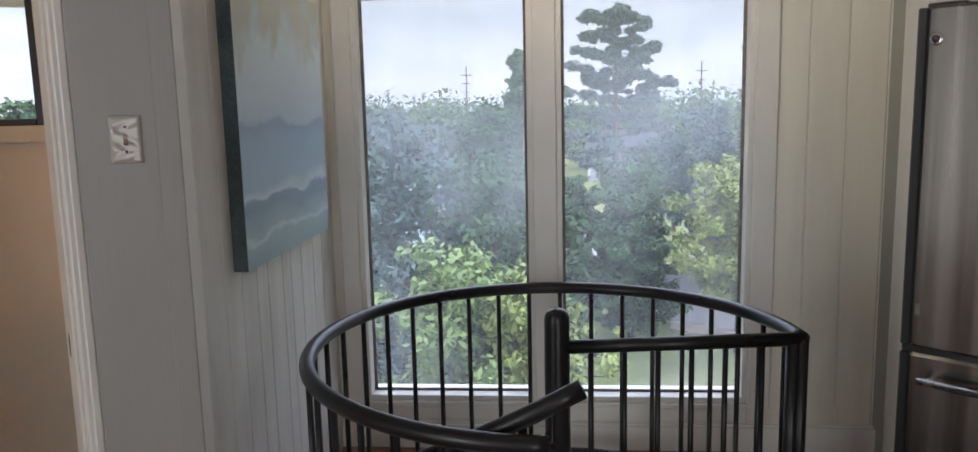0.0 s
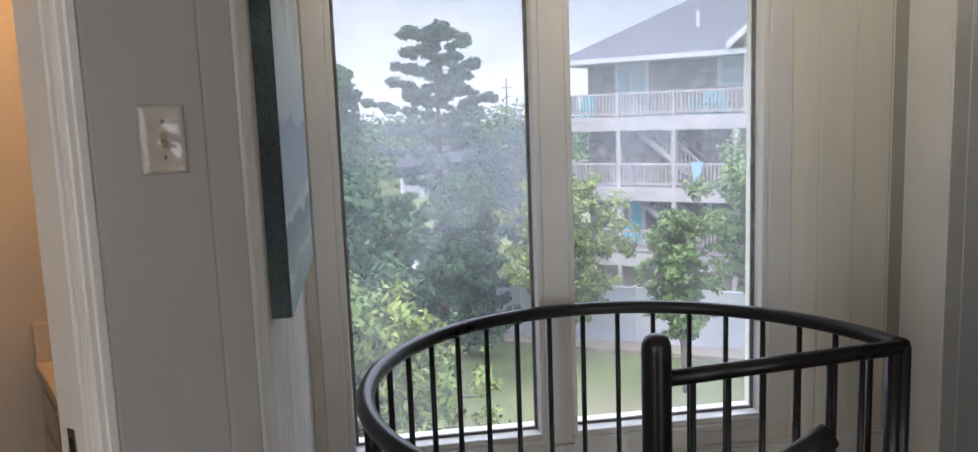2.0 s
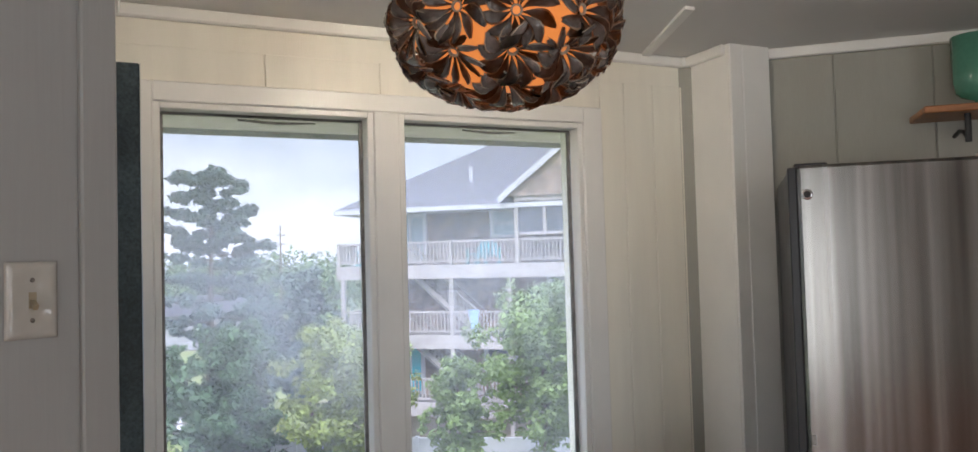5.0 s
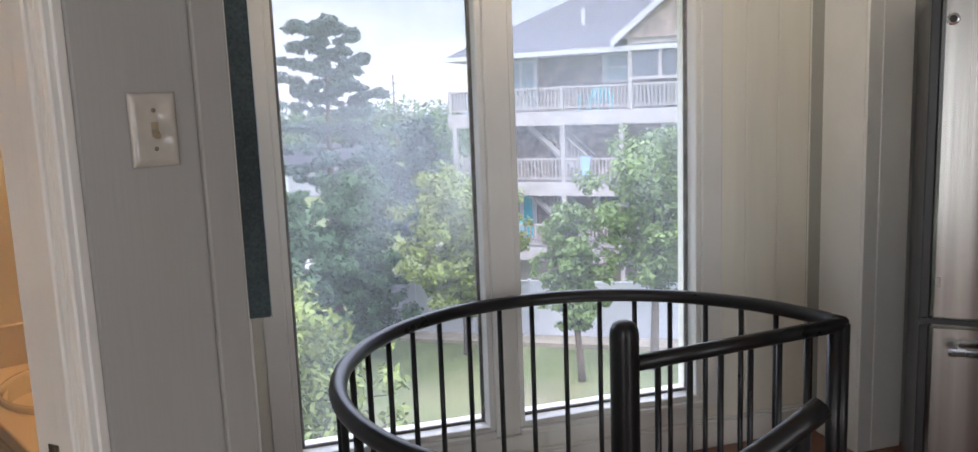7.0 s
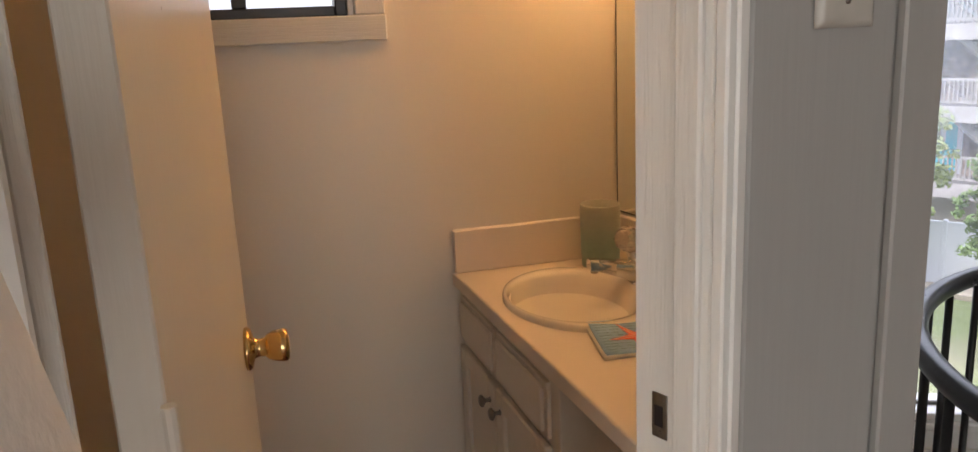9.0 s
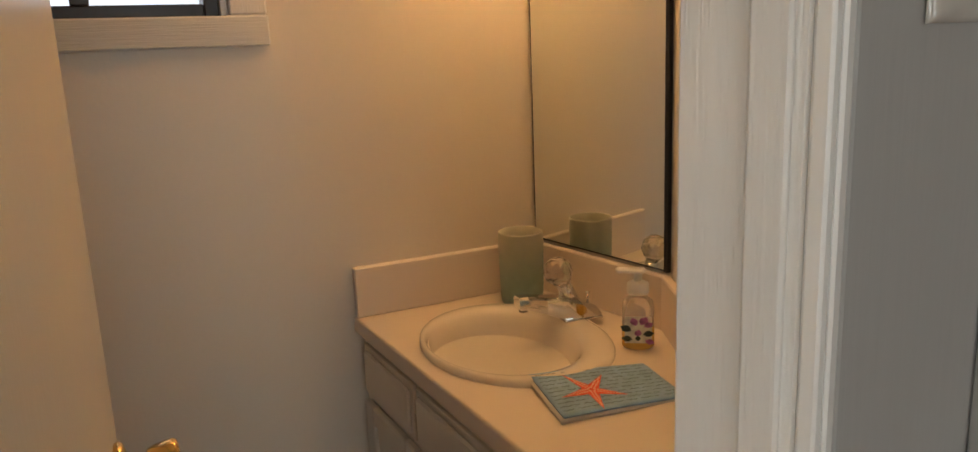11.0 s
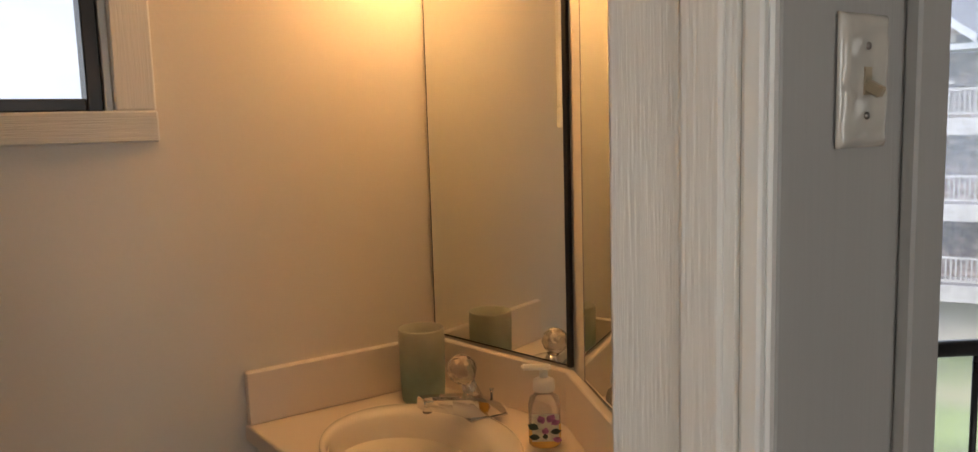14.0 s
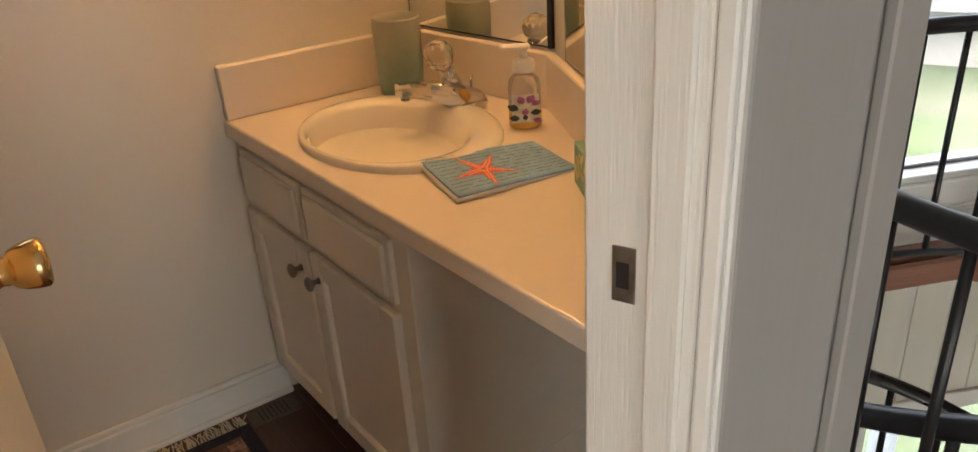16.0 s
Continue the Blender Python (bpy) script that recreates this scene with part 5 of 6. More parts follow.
def build_towel():
    """A folded paper hand towel: bent layers with a white underside, script lines and a starfish on top."""
    C = [Vector(p) for p in ((0.020, 2.592), (0.244, 2.540), (0.226, 2.388), (-0.012, 2.412))]
    t = thing("hand_towel", pose(0, 0, 0.752), "folded blue paper hand towel printed with script and a coral starfish", "towel")

    def at(u, w, z):
        p = C[0] * (1 - u) * (1 - w) + C[1] * u * (1 - w) + C[2] * u * w + C[3] * (1 - u) * w
        return Vector((p.x, p.y, z))

    def lift(u, w):
        return 0.0125 - 0.003 * u + 0.0025 * math.sin(3.1 * u + 1.0) + 0.002 * math.cos(4.0 * w)

    for name, mat, dz0, dz1, grow in (("upper_fold", M_TOWEL, -0.0035, 0.0, 0.0), ("lower_fold", M_TOWELWHITE, -0.0120, -0.0045, 0.022)):
        bm = bmesh.new()
        n = 14
        lay = []
        for dz in (dz1, dz0):
            lay.append([[bm.verts.new(at(i / n - (grow * (1 - i / n) if dz == dz0 or grow else 0), j / n + grow * 0.35 * (j / n), max(0.0005, lift(i / n, j / n) + dz))) for j in range(n + 1)] for i in range(n + 1)])
        for g in lay:
            for i in range(n):
                for j in range(n):
                    bm.faces.new((g[i][j], g[i + 1][j], g[i + 1][j + 1], g[i][j + 1]))
        a, b = lay
        for i in range(n):
            for (p, q) in (((i, 0), (i + 1, 0)), ((i, n), (i + 1, n)), ((0, i), (0, i + 1)), ((n, i), (n, i + 1))):
                bm.faces.new((a[p[0]][p[1]], a[q[0]][q[1]], b[q[0]][q[1]], b[p[0]][p[1]]))
        bmesh.ops.recalc_face_normals(bm, faces=bm.faces)
        fold = part(name, bm, mat, t, "", True)
        if name == "upper_fold":
            up = fold

    def ribbon(bm, pts, width, h):
        for (u0, w0), (u1, w1) in zip(pts, pts[1:]):
            d = Vector((u1 - u0, w1 - w0))
            nn = Vector((-d.y, d.x)).normalized() * width
            q = [(u0 + nn.x, w0 + nn.y), (u1 + nn.x, w1 + nn.y), (u1 - nn.x, w1 - nn.y), (u0 - nn.x, w0 - nn.y)]
            bm.faces.new([bm.verts.new(at(u, w, lift(u, w) + h)) for u, w in q])

    rnd = random.Random(3)
    bm = bmesh.new()
    for row in range(11):
        w = 0.06 + row * 0.083
        u = 0.03
        while u < 0.95:
            ln = rnd.uniform(0.05, 0.16)
            pts = [(u + ln * k / 6, w + 0.012 * math.sin(2.2 * k + row) * rnd.uniform(0.4, 1.2)) for k in range(7) if u + ln * k / 6 < 0.985]
            if len(pts) > 1:
                ribbon(bm, pts, 0.0045, 0.0006)
            u += ln + rnd.uniform(0.015, 0.05)
    part("script", bm, M_INK, up, "dark blue script lines")
    c = (0.36, 0.55)
    bm = bmesh.new()
    tips = []
    for k in range(5):
        a = radians(100 + 72 * k)
        tips.append((c[0] + 0.27 * math.cos(a), c[1] + 0.47 * math.sin(a)))
        i = a + radians(36)
        tips.append((c[0] + 0.068 * math.cos(i), c[1] + 0.125 * math.sin(i)))
    mid = bm.verts.new(at(c[0], c[1], lift(*c) + 0.0016))
    vs = [bm.verts.new(at(u, w, lift(u, w) + 0.0011)) for u, w in tips]
    for k in range(10):
        bm.faces.new((mid, vs[k], vs[(k + 1) % 10]))
    part("starfish_print", bm, M_CORAL, up, "coral red starfish with pale dots")
    bm = bmesh.new()
    for k in range(5):
        a = radians(100 + 72 * k)
        for q in range(9):
            f = 0.10 + 0.09 * q
            for off in ((-1, 1) if q < 6 else (0,)):
                u, w = c[0] + 0.25 * f * math.cos(a) - off * 0.011 * math.sin(a), c[1] + 0.44 * f * math.sin(a) + off * 0.022 * math.cos(a)
                pts = [(u + 0.0085 * math.cos(b), w + 0.015 * math.sin(b)) for b in [k2 * math.pi / 3 for k2 in range(6)]]
                bm.faces.new([bm.verts.new(at(x, y, lift(x, y) + 0.0021)) for x, y in pts])
    part("dots", bm, M_DOTS, up, "pale dots")


build_towel()


def build_tissue_box():
    b = thing("tissue_box", along((0.185, 2.352), (0.075, 2.150)) @ pose(0, 0, 0.752), "mint green tissue box with a cream leaf print", "tissue box")
    part("carton", boxes(((0.0, 0.0, 0.0), (0.23, 0.105, 0.075)), bevel=0.002), M_MINT, b)
    rnd = random.Random(8)
    for side in range(2):
        bm = bmesh.new()
        for i in range(30):
            x, h, a, s = rnd.uniform(0.012, 0.218), rnd.uniform(0.012, 0.065), rnd.uniform(0, 6.28), rnd.uniform(0.006, 0.011)
            pts = [(s * 1.6 * math.cos(k * math.pi / 3), s * 0.6 * math.sin(k * math.pi / 3)) for k in range(6)]
            q = [(x + p * math.cos(a) - r * math.sin(a), h + p * math.sin(a) + r * math.cos(a)) for p, r in pts]
            q = [(min(0.228, max(0.002, p)), min(0.073, max(0.002, r))) for p, r in q]
            bm.faces.new([bm.verts.new((p, -0.0006, r) if side == 0 else (p, 0.004 + r * 1.3, 0.0756)) for p, r in q])
        part("leaf_print", bm, M_MINTPAT, b)


build_tissue_box()

mir = thing("mirror", fm, "frameless wall mirror with a dark edge over the worktop", "mirror")
part("glass", boxes(((0.018, -0.0125, 0.886), (0.464, -0.0065, 1.812))), M_MIRROR, mir)
part("edge", boxes(((0.014, -0.0120, 0.882), (0.018, -0.0060, 1.816)), ((0.464, -0.0170, 0.882), (0.4745, -0.0060, 1.816)), ((0.018, -0.0120, 0.882), (0.466, -0.0060, 0.886)),
                   ((0.018, -0.0120, 1.812), (0.466, -0.0060, 1.816))), M_BLACK, mir)
mir2 = thing("mirror", ANGLED, "frameless wall mirror with a dark edge on the angled wall", "mirror")
part("glass", boxes(((0.110, -0.0125, 0.886), (0.62, -0.0065, 1.83))), M_MIRROR, mir2)
part("edge", boxes(((0.106, -0.0130, 0.882), (0.110, -0.0060, 1.834)), ((0.110, -0.0120, 0.882), (0.62, -0.0060, 0.886)), ((0.110, -0.0120, 1.83), (0.62, -0.0060, 1.834))), M_PEWTER, mir2)

def build_vanity_light():
    v = thing("vanity_light", fm, "white vanity light bar with three round lit bulbs", "lamp")
    part("back_box", boxes(((0.030, -0.030, 1.862), (0.408, -0.006, 1.982)), bevel=0.002), M_WHITE, v)
    part("bar", boxes(((0.022, -0.048, 1.852), (0.400, -0.030, 1.972)), bevel=0.002), M_BAR, v)
    for s in (0.080, 0.207, 0.334):
        part("socket", tube([(s, -0.048, 1.910), (s, -0.066, 1.910)], [0.023, 0.018], 20), M_BRASS, v, "brass socket ring", True)
        b = part("bulb", lathe([(0.0135, 0.0), (0.0145, 0.012), (0.022, 0.028), (0.0305, 0.046), (0.0325, 0.060), (0.029, 0.076), (0.018, 0.088), (0.0, 0.092)], 24), M_BULB, v,
                 "lit white bulb", True, pose(s, -0.062, 1.910, 90))


build_vanity_light()


def build_rug():
    r = thing("rug", along((-0.270, 3.090), (-0.905, 3.090)) @ pose(0, 0, 0.0), "small fringed oriental rug with a navy border on dark boards", "rug")
    W, L = 0.60, 0.95
    part("field", boxes(((0.035, 0.055, 0.001), (W - 0.035, L, 0.008))), M_RUG, r)
    part("border", boxes(((0.0, 0.020, 0.001), (0.035, L, 0.0075)), ((W - 0.035, 0.020, 0.001), (W, L, 0.0075)), ((0.035, 0.020, 0.001), (W - 0.035, 0.055, 0.0075))), M_RUGDARK, r, "navy border")
    rnd = random.Random(2)
    bm = bmesh.new()
    for i in range(9):
        for j in range(12):
            x, y, s = 0.06 + i * 0.06, 0.085 + j * 0.072, 0.022
            q = [(x + s * (1.0 if k % 2 else 0.5) * math.cos(k * math.pi / 4), y + s * (1.0 if k % 2 else 0.5) * math.sin(k * math.pi / 4)) for k in range(8)]
            bm.faces.new([bm.verts.new((a, b, 0.0086)) for a, b in q])
    part("medallions", bm, M_RUGPINK, r, "rose medallions")
    bm = bmesh.new()
    for i in range(150):
        x = W * (i + rnd.uniform(0.1, 0.9)) / 150
        tube([(x, 0.022, 0.005), (x + rnd.uniform(-0.006, 0.006), 0.002, 0.006), (x + rnd.uniform(-0.012, 0.012), -0.022 - rnd.uniform(0, 0.014), 0.003)], 0.0016, 4, bm)
    tagged(part("fringe", bm, M_FRINGE, r, "cream cotton fringe"), kind="stuff")


build_rug()

vent = thing("floor_register", pose(-0.262, 3.045, 0.0, 0, 0, 0), "brown slotted metal floor register beside the baseboard", "vent")
part("frame", boxes(((0.0, 0.0, 0.0), (0.125, 0.012, 0.004)), ((0.0, 0.066, 0.0), (0.125, 0.078, 0.004)), ((0.0, 0.012, 0.0), (0.018, 0.066, 0.004)), ((0.107, 0.012, 0.0), (0.125, 0.066, 0.004)), bevel=0.001), M_VENT, vent)
part("duct", boxes(((0.016, 0.010, 0.0002), (0.109, 0.068, 0.0008))), M_BLACK, vent)
for i in range(8):
    part("slat", boxes(((0.020 + i * 0.0115, 0.012, 0.0008), (0.0255 + i * 0.0115, 0.066, 0.0035))), M_VENT, vent)


# ---- outside ----
def leaf_cloud(centres, leaf, count, seed, flat=0.0):
    """Small folded leaves scattered through many clumps: (x, y, z, radius, squash)."""
    rng = np.random.default_rng(seed)
    cs = np.array(centres, float)
    wts = cs[:, 3] ** 2
    pick = rng.choice(len(cs), size=count, p=wts / wts.sum())
    d = rng.normal(size=(count, 3))
    d /= np.linalg.norm(d, axis=1)[:, None]
    d[:, 2] += 0.25
    rad = cs[pick, 3] * (0.20 + 1.05 * rng.random(count) ** 0.75)
    pos = cs[pick, :3] + d * rad[:, None] * np.c_[np.ones(count), np.ones(count), cs[pick, 4]]
    nrm = d * np.c_[np.ones(count), np.ones(count), 1.0 / cs[pick, 4]] + 0.95 * rng.normal(size=(count, 3))
    nrm[:, 2] += 0.25 + flat
    a = np.cross(nrm, rng.normal(size=(count, 3)))
    a /= np.linalg.norm(a, axis=1)[:, None] + 1e-9
    b = np.cross(a, nrm)
    b /= np.linalg.norm(b, axis=1)[:, None] + 1e-9
    s = (leaf * (0.6 + 0.8 * rng.random(count)))[:, None]
    verts = np.concatenate([pos - a * s, pos + b * s * 0.45, pos + a * s, pos - b * s * 0.45], axis=1).reshape(-1, 3)
    faces = np.arange(count * 4).reshape(-1, 4)
    return verts, faces


def cloud_mesh(name, verts, faces, mat, parent=None):
    me = bpy.data.meshes.new(name)
    me.from_pydata(verts.tolist(), [], faces.tolist())
    me.materials.append(mat)
    ob = new(name, me)
    if parent:
        ob.parent = parent
    return ob


def build_tree(x, y, top, spread, mat, seed, label, kind="broad", leaves=9000, leaf=0.11, base=GROUND, crown_from=0.25):
    """Tapered trunk, forked limbs and a crown of many small sprays; "cedar" carries uneven tiers of limbs with rising tips."""
    rnd = random.Random(seed)
    h = top - base
    t = thing("tree", pose(x, y, base), label, "tree")
    bm = bmesh.new()
    lean = (rnd.uniform(-0.3, 0.3), rnd.uniform(-0.3, 0.3))
    r0 = 0.05 + h * 0.014
    cedar = kind == "cedar"

    def spine(f):
        return Vector((lean[0] * f + 0.12 * math.sin(3 * f + seed), lean[1] * f + 0.12 * math.cos(2.3 * f + seed), h * f))

    tube([spine(f) for f in np.linspace(0, 0.95, 9)], [r0 * (1 - 0.9 * f) for f in np.linspace(0, 0.95, 9)], 8, bm)
    clumps = []
    n = 36 if cedar else 46
    for i in range(n):
        f = crown_from + (0.98 - crown_from) * (i + rnd.random()) / n
        g = (f - crown_from) / (1 - crown_from)
        a = i * 2.4 + rnd.uniform(-0.7, 0.7)
        if kind == "cone":
            reach = spread * (1.03 - g) * rnd.uniform(0.55, 1.0)
        elif cedar:
            reach = spread * (1.0 - 0.62 * g ** 2.2) * rnd.choice((0.55, 0.8, 1.0, 1.1, 1.25)) * (0.85 + 0.15 * math.sin(9.0 * g + seed))
        else:
            reach = spread * math.sin(math.pi * (0.18 + 0.74 * g)) * rnd.uniform(0.35, 1.25)
        p = spine(f)
        lift = rnd.uniform(-0.02, 0.22) if cedar else rnd.uniform(0.1, 0.4)
        e = p + Vector((math.cos(a) * reach, math.sin(a) * reach, lift * reach))
        mid = (p + e) / 2 + Vector((0, 0, (-0.05 if cedar else 0.05) * reach))
        tube([p, mid, e], [r0 * 0.32 * (1.05 - f), r0 * 0.2 * (1.05 - f), 0.012], 5, bm)
        rad = max(0.12, spread * (0.088 if cedar else 0.145))
        steps = 9 if cedar else 8
        for k in range(steps):
            w = 0.22 + 0.80 * k / (steps - 1)
            q = (p.lerp(mid, 2 * w) if w < 0.5 else mid.lerp(e, 2 * w - 1))
            j = rad * (1.5 - 0.7 * w if cedar else 1.7)
            clumps.append((q.x + rnd.uniform(-j, j), q.y + rnd.uniform(-j, j), q.z + rnd.uniform(-0.45, 0.60) * (1.1 if cedar else 1.6) * j,
                           rad * rnd.uniform(0.4, 1.2), 0.6 if cedar else 0.8))
    tip = spine(0.96)
    for k in range(4):
        clumps.append((tip.x + rnd.uniform(-0.1, 0.1), tip.y + rnd.uniform(-0.1, 0.1), tip.z + 0.12 * k, 0.16 - 0.02 * k, 1.2))
    part("trunk", bm, M_BARK, t, "", True)
    v, fc = leaf_cloud(clumps, leaf, leaves, seed, 0.0)
    cloud_mesh("crown", v, fc, mat, t)
    return t


TREES = [
    # haze is put into this crown by its paler needle colour
    (14.0, 24.8, 4.75, 2.47, M_BLUEHAZECEDAR, "cedar", 24000, 0.14, 0.46, "tall cedar with uneven tiers of limbs, paler colour standing for haze"),
    (9.9, 23.3, 2.99, 1.16, M_PINE, "cone", 16000, 0.13, 0.25, "dark cedar with a pointed top"),
    (13.0, 21.9, -0.80, 1.93, M_PINE, "broad", 30000, 0.12, 0.08, "bushy dark green cedar at the edge of the lawn"),
    (11.1, 22.9, -1.11, 1.52, M_PINE, "broad", 22000, 0.12, 0.12, "dense dark green cedar at the edge of the lawn"),
    (15.1, 19.4, -0.58, 1.80, M_LIME, "broad", 20000, 0.12, 0.26, "wide yellow-green leafy tree before the white fence"),
    (17.8, 14.3, 0.30, 1.95, M_LEAF, "broad", 15000, 0.12, 0.36, "bright green leafy tree before the neighbouring house"),
    (15.7, 15.2, -1.46, 1.06, M_LEAF, "broad", 9000, 0.11, 0.32, "small green leafy tree before the neighbouring house"),
    (20.3, 27.9, 0.91, 1.63, M_BLUEHAZECEDAR, "broad", 12000, 0.17, 0.25, "grey-green tree beside the decks"),
    (24.6, 37.4, -0.37, 1.70, M_BLUEHAZECEDAR, "broad", 8000, 0.2, 0.2, "hazy grey-green tree behind the yard"),
    (6.2, 17.5, 1.2, 1.9, M_PINE, "broad", 10000, 0.14, 0.25, "dark green cedar in the yard"),
    (3.4, 14.6, 0.9, 2.0, M_BLUEHAZECEDAR, "broad", 11000, 0.12, 0.2, "blue-grey cedar in the yard"),
    (5.4, 14.2, 0.3, 1.7, M_PINE, "broad", 10000, 0.12, 0.2, "dark green cedar in the yard"),
    (3.0, 9.6, -0.55, 1.35, M_LEAF, "broad", 12000, 0.085, 0.3, "leafy bright green shrub tree"),
    (4.3, 9.4, -1.0, 1.3, M_LIME, "broad", 12000, 0.085, 0.3, "yellow-green leafy shrub tree"),
    (2.0, 11.6, 0.0, 1.4, M_BLUEHAZECEDAR, "broad", 9000, 0.11, 0.2, "blue-grey cedar close to the house"),
    (9.8, 25.5, -0.5, 2.4, M_PINE, "broad", 8000, 0.18, 0.2, "dark green tree behind the yard"),
    (4.6, 24.0, -0.2, 2.6, M_PINE, "broad", 8000, 0.18, 0.2, "dark green tree behind the yard"),
    (0.2, 21.0, 0.2, 2.4, M_BLUEHAZECEDAR, "broad", 8000, 0.17, 0.2, "grey-green cedar behind the yard"),
    (-6.5, 40.0, 1.9, 2.6, M_PINE, "cedar", 5000, 0.25, 0.4, "flat-topped far tree behind the roofs"),
    (-1.5, 44.0, 1.2, 2.2, M_PINE, "broad", 4000, 0.25, 0.4, "far dark tree behind the roofs"),
]
for i, (x, y, ztop, spread, mt, kind, nl, lf, cf, lab) in enumerate(TREES):
    build_tree(x, y, ztop, spread, mt, 11 + i * 7, lab, kind, int(nl * 1.2), lf * 0.72, GROUND, cf)

bm = bmesh.new()
rr = [0, 6, 12, 20, 32, 50, 90, 160, 320, 700]
rows = []
for r in rr:
    rows.append([bm.verts.new((6 + r * math.cos(a), 10 + r * math.sin(a), GROUND + (0 if r > 100 else 0.10 * noise.noise(Vector((r * math.cos(a) * 0.11, r * math.sin(a) * 0.11, 0)))))) for a in [2 * math.pi * k / 48 for k in range(48)]])
for a, b in zip(rows[1:], rows[2:]):
    for k in range(48):
        bm.faces.new((a[k], b[k], b[(k + 1) % 48], a[(k + 1) % 48]))
c = bm.verts.new((6, 10, GROUND))
for k in range(48):
    bm.faces.new((c, rows[1][k], rows[1][(k + 1) % 48]))
for v in rows[0]:
    bm.verts.remove(v)
bmesh.ops.recalc_face_normals(bm, faces=bm.faces)
structure("ground", bm, M_GRASS, "mown grass with worn sandy patches", "ground", None, True)
structure("road", prism([(13.0, 27.5), (17.0, 30.5), (30.0, 60.0), (25.0, 62.0), (14.0, 36.0)], GROUND - 0.05, GROUND + 0.13), M_ROAD, "pale concrete drive between the houses", "road")
structure("pavement", prism([(14.6, 22.2), (20.2, 14.0), (23.5, 15.5), (17.0, 25.5)], GROUND - 0.05, GROUND + 0.11), M_SAND, "sandy strip along the fence", "pavement")


def far_woods():
    rng = np.random.default_rng(4)
    cl = []
    for i in range(620):
        a = radians(rng.uniform(18, 118))
        r = rng.uniform(84, 150)
        x, y = r * math.cos(a), r * math.sin(a)
        hgt = rng.uniform(4.2, 7.0) + r * 0.008
        for k in range(3):
            cl.append((x + rng.normal() * 1.6, y + rng.normal() * 1.6, GROUND + hgt * (0.35 + 0.27 * k), rng.uniform(1.6, 2.8), 0.8))
    v, f = leaf_cloud(cl, 0.36, 120000, 9)
    ob = cloud_mesh("far_woods", v, f, M_WOODS)
    tagged(ob, "hazy green line of low coastal woods", "woods", "", "stuff")


far_woods()


def far_house(at, w, d, eave, ridge, mat, trim, label):
    """Small gabled house with roof, windows and trim boards."""
    h = thing("house", at, label, "house")
    part("wall", boxes(((0, 0, 0), (w, d, eave))), mat, h)
    bm = bmesh.new()
    o = 0.35
    pts = [(-o, eave - 0.1), (d / 2, ridge), (d + o, eave - 0.1)]
    a = [bm.verts.new((-o, y, z)) for y, z in pts]
    b = [bm.verts.new((w + o, y, z)) for y, z in pts]
    for i in range(2):
        bm.faces.new((a[i], b[i], b[i + 1], a[i + 1]))
    bmesh.ops.solidify(bm, geom=bm.faces[:], thickness=0.18)
    part("roof", bm, M_ROOF, h)
    bm = bmesh.new()
    for x in (0.0, w):
        bm.faces.new([bm.verts.new((x, y, z)) for y, z in ((0, eave), (d, eave), (d / 2, ridge - 0.15))])
    part("gable", bm, trim, h)
    n = max(2, int(w / 2.2))
    for i in range(n):
        x = (i + 0.5) * w / n
        p = part("window", boxes(((x - 0.5, -0.05, eave * 0.45), (x + 0.5, 0.0, eave * 0.85))), M_HTRIM, h)
        part("pane", boxes(((x - 0.42, -0.07, eave * 0.45 + 0.08), (x + 0.42, -0.05, eave * 0.85 - 0.08))), M_PANE, p)
    part("corner_board", boxes(((-0.06, -0.06, 0), (0.12, 0.0, eave))), M_HTRIM, h)
    return h


M_GREYSIDING = material("grey_siding", (0.30, 0.31, 0.33), 0.8, var=0.12, scale=0.8)
M_BLUESIDING = material("pale_blue_siding", (0.42, 0.52, 0.60), 0.8, var=0.1, scale=0.8)
M_TEALROOF = material("pale_teal_siding", (0.38, 0.52, 0.52), 0.8, var=0.1, scale=0.8)
far_house(pose(8.5, 39.0, GROUND, 0, 0, -20), 6.5, 6.0, 4.2, 6.6, M_BLUESIDING, M_HTRIM, "pale blue house behind the cedars")
far_house(pose(8.0, 62.0, GROUND, 0, 0, -6), 7.0, 6.0, 4.4, 7.0, M_TEALROOF, M_TEALROOF, "pale teal house with a grey roof far behind the trees")
far_house(pose(35.7, 69.8, GROUND, 0, 0, -38), 7.0, 5.0, 3.2, 4.8, M_GREYSIDING, M_GREYSIDING, "grey sided house with white trim behind the yard")
shed = thing("shed", pose(29.6, 51.0, GROUND, 0, 0, -32), "grey wooden shed with a pale flat roof", "shed")
part("wall", boxes(((0, 0, 0), (2.6, 2.4, 2.3))), M_GREYSIDING, shed)
part("roof", boxes(((-0.2, -0.2, 2.3), (2.8, 2.6, 2.48)), bevel=0.03), M_HTRIM, shed)
part("door", boxes(((0.8, -0.04, 0.1), (1.7, 0.0, 2.0))), M_DECKWOOD, shed)


def utility_pole(x, y, h, label):
    p = thing("utility_pole", pose(x, y, GROUND), label, "utility pole", "utility poles along the road")
    part("pole", tube([(0, 0, 0), (0, 0, h)], [0.12, 0.055], 8), M_BARK, p)
    part("crossarm", boxes(((-0.55, -0.05, h - 0.9), (0.55, 0.05, h - 0.82))), M_BARK, p)
    part("crossarm", boxes(((-0.4, -0.05, h - 1.7), (0.4, 0.05, h - 1.63))), M_BARK, p)


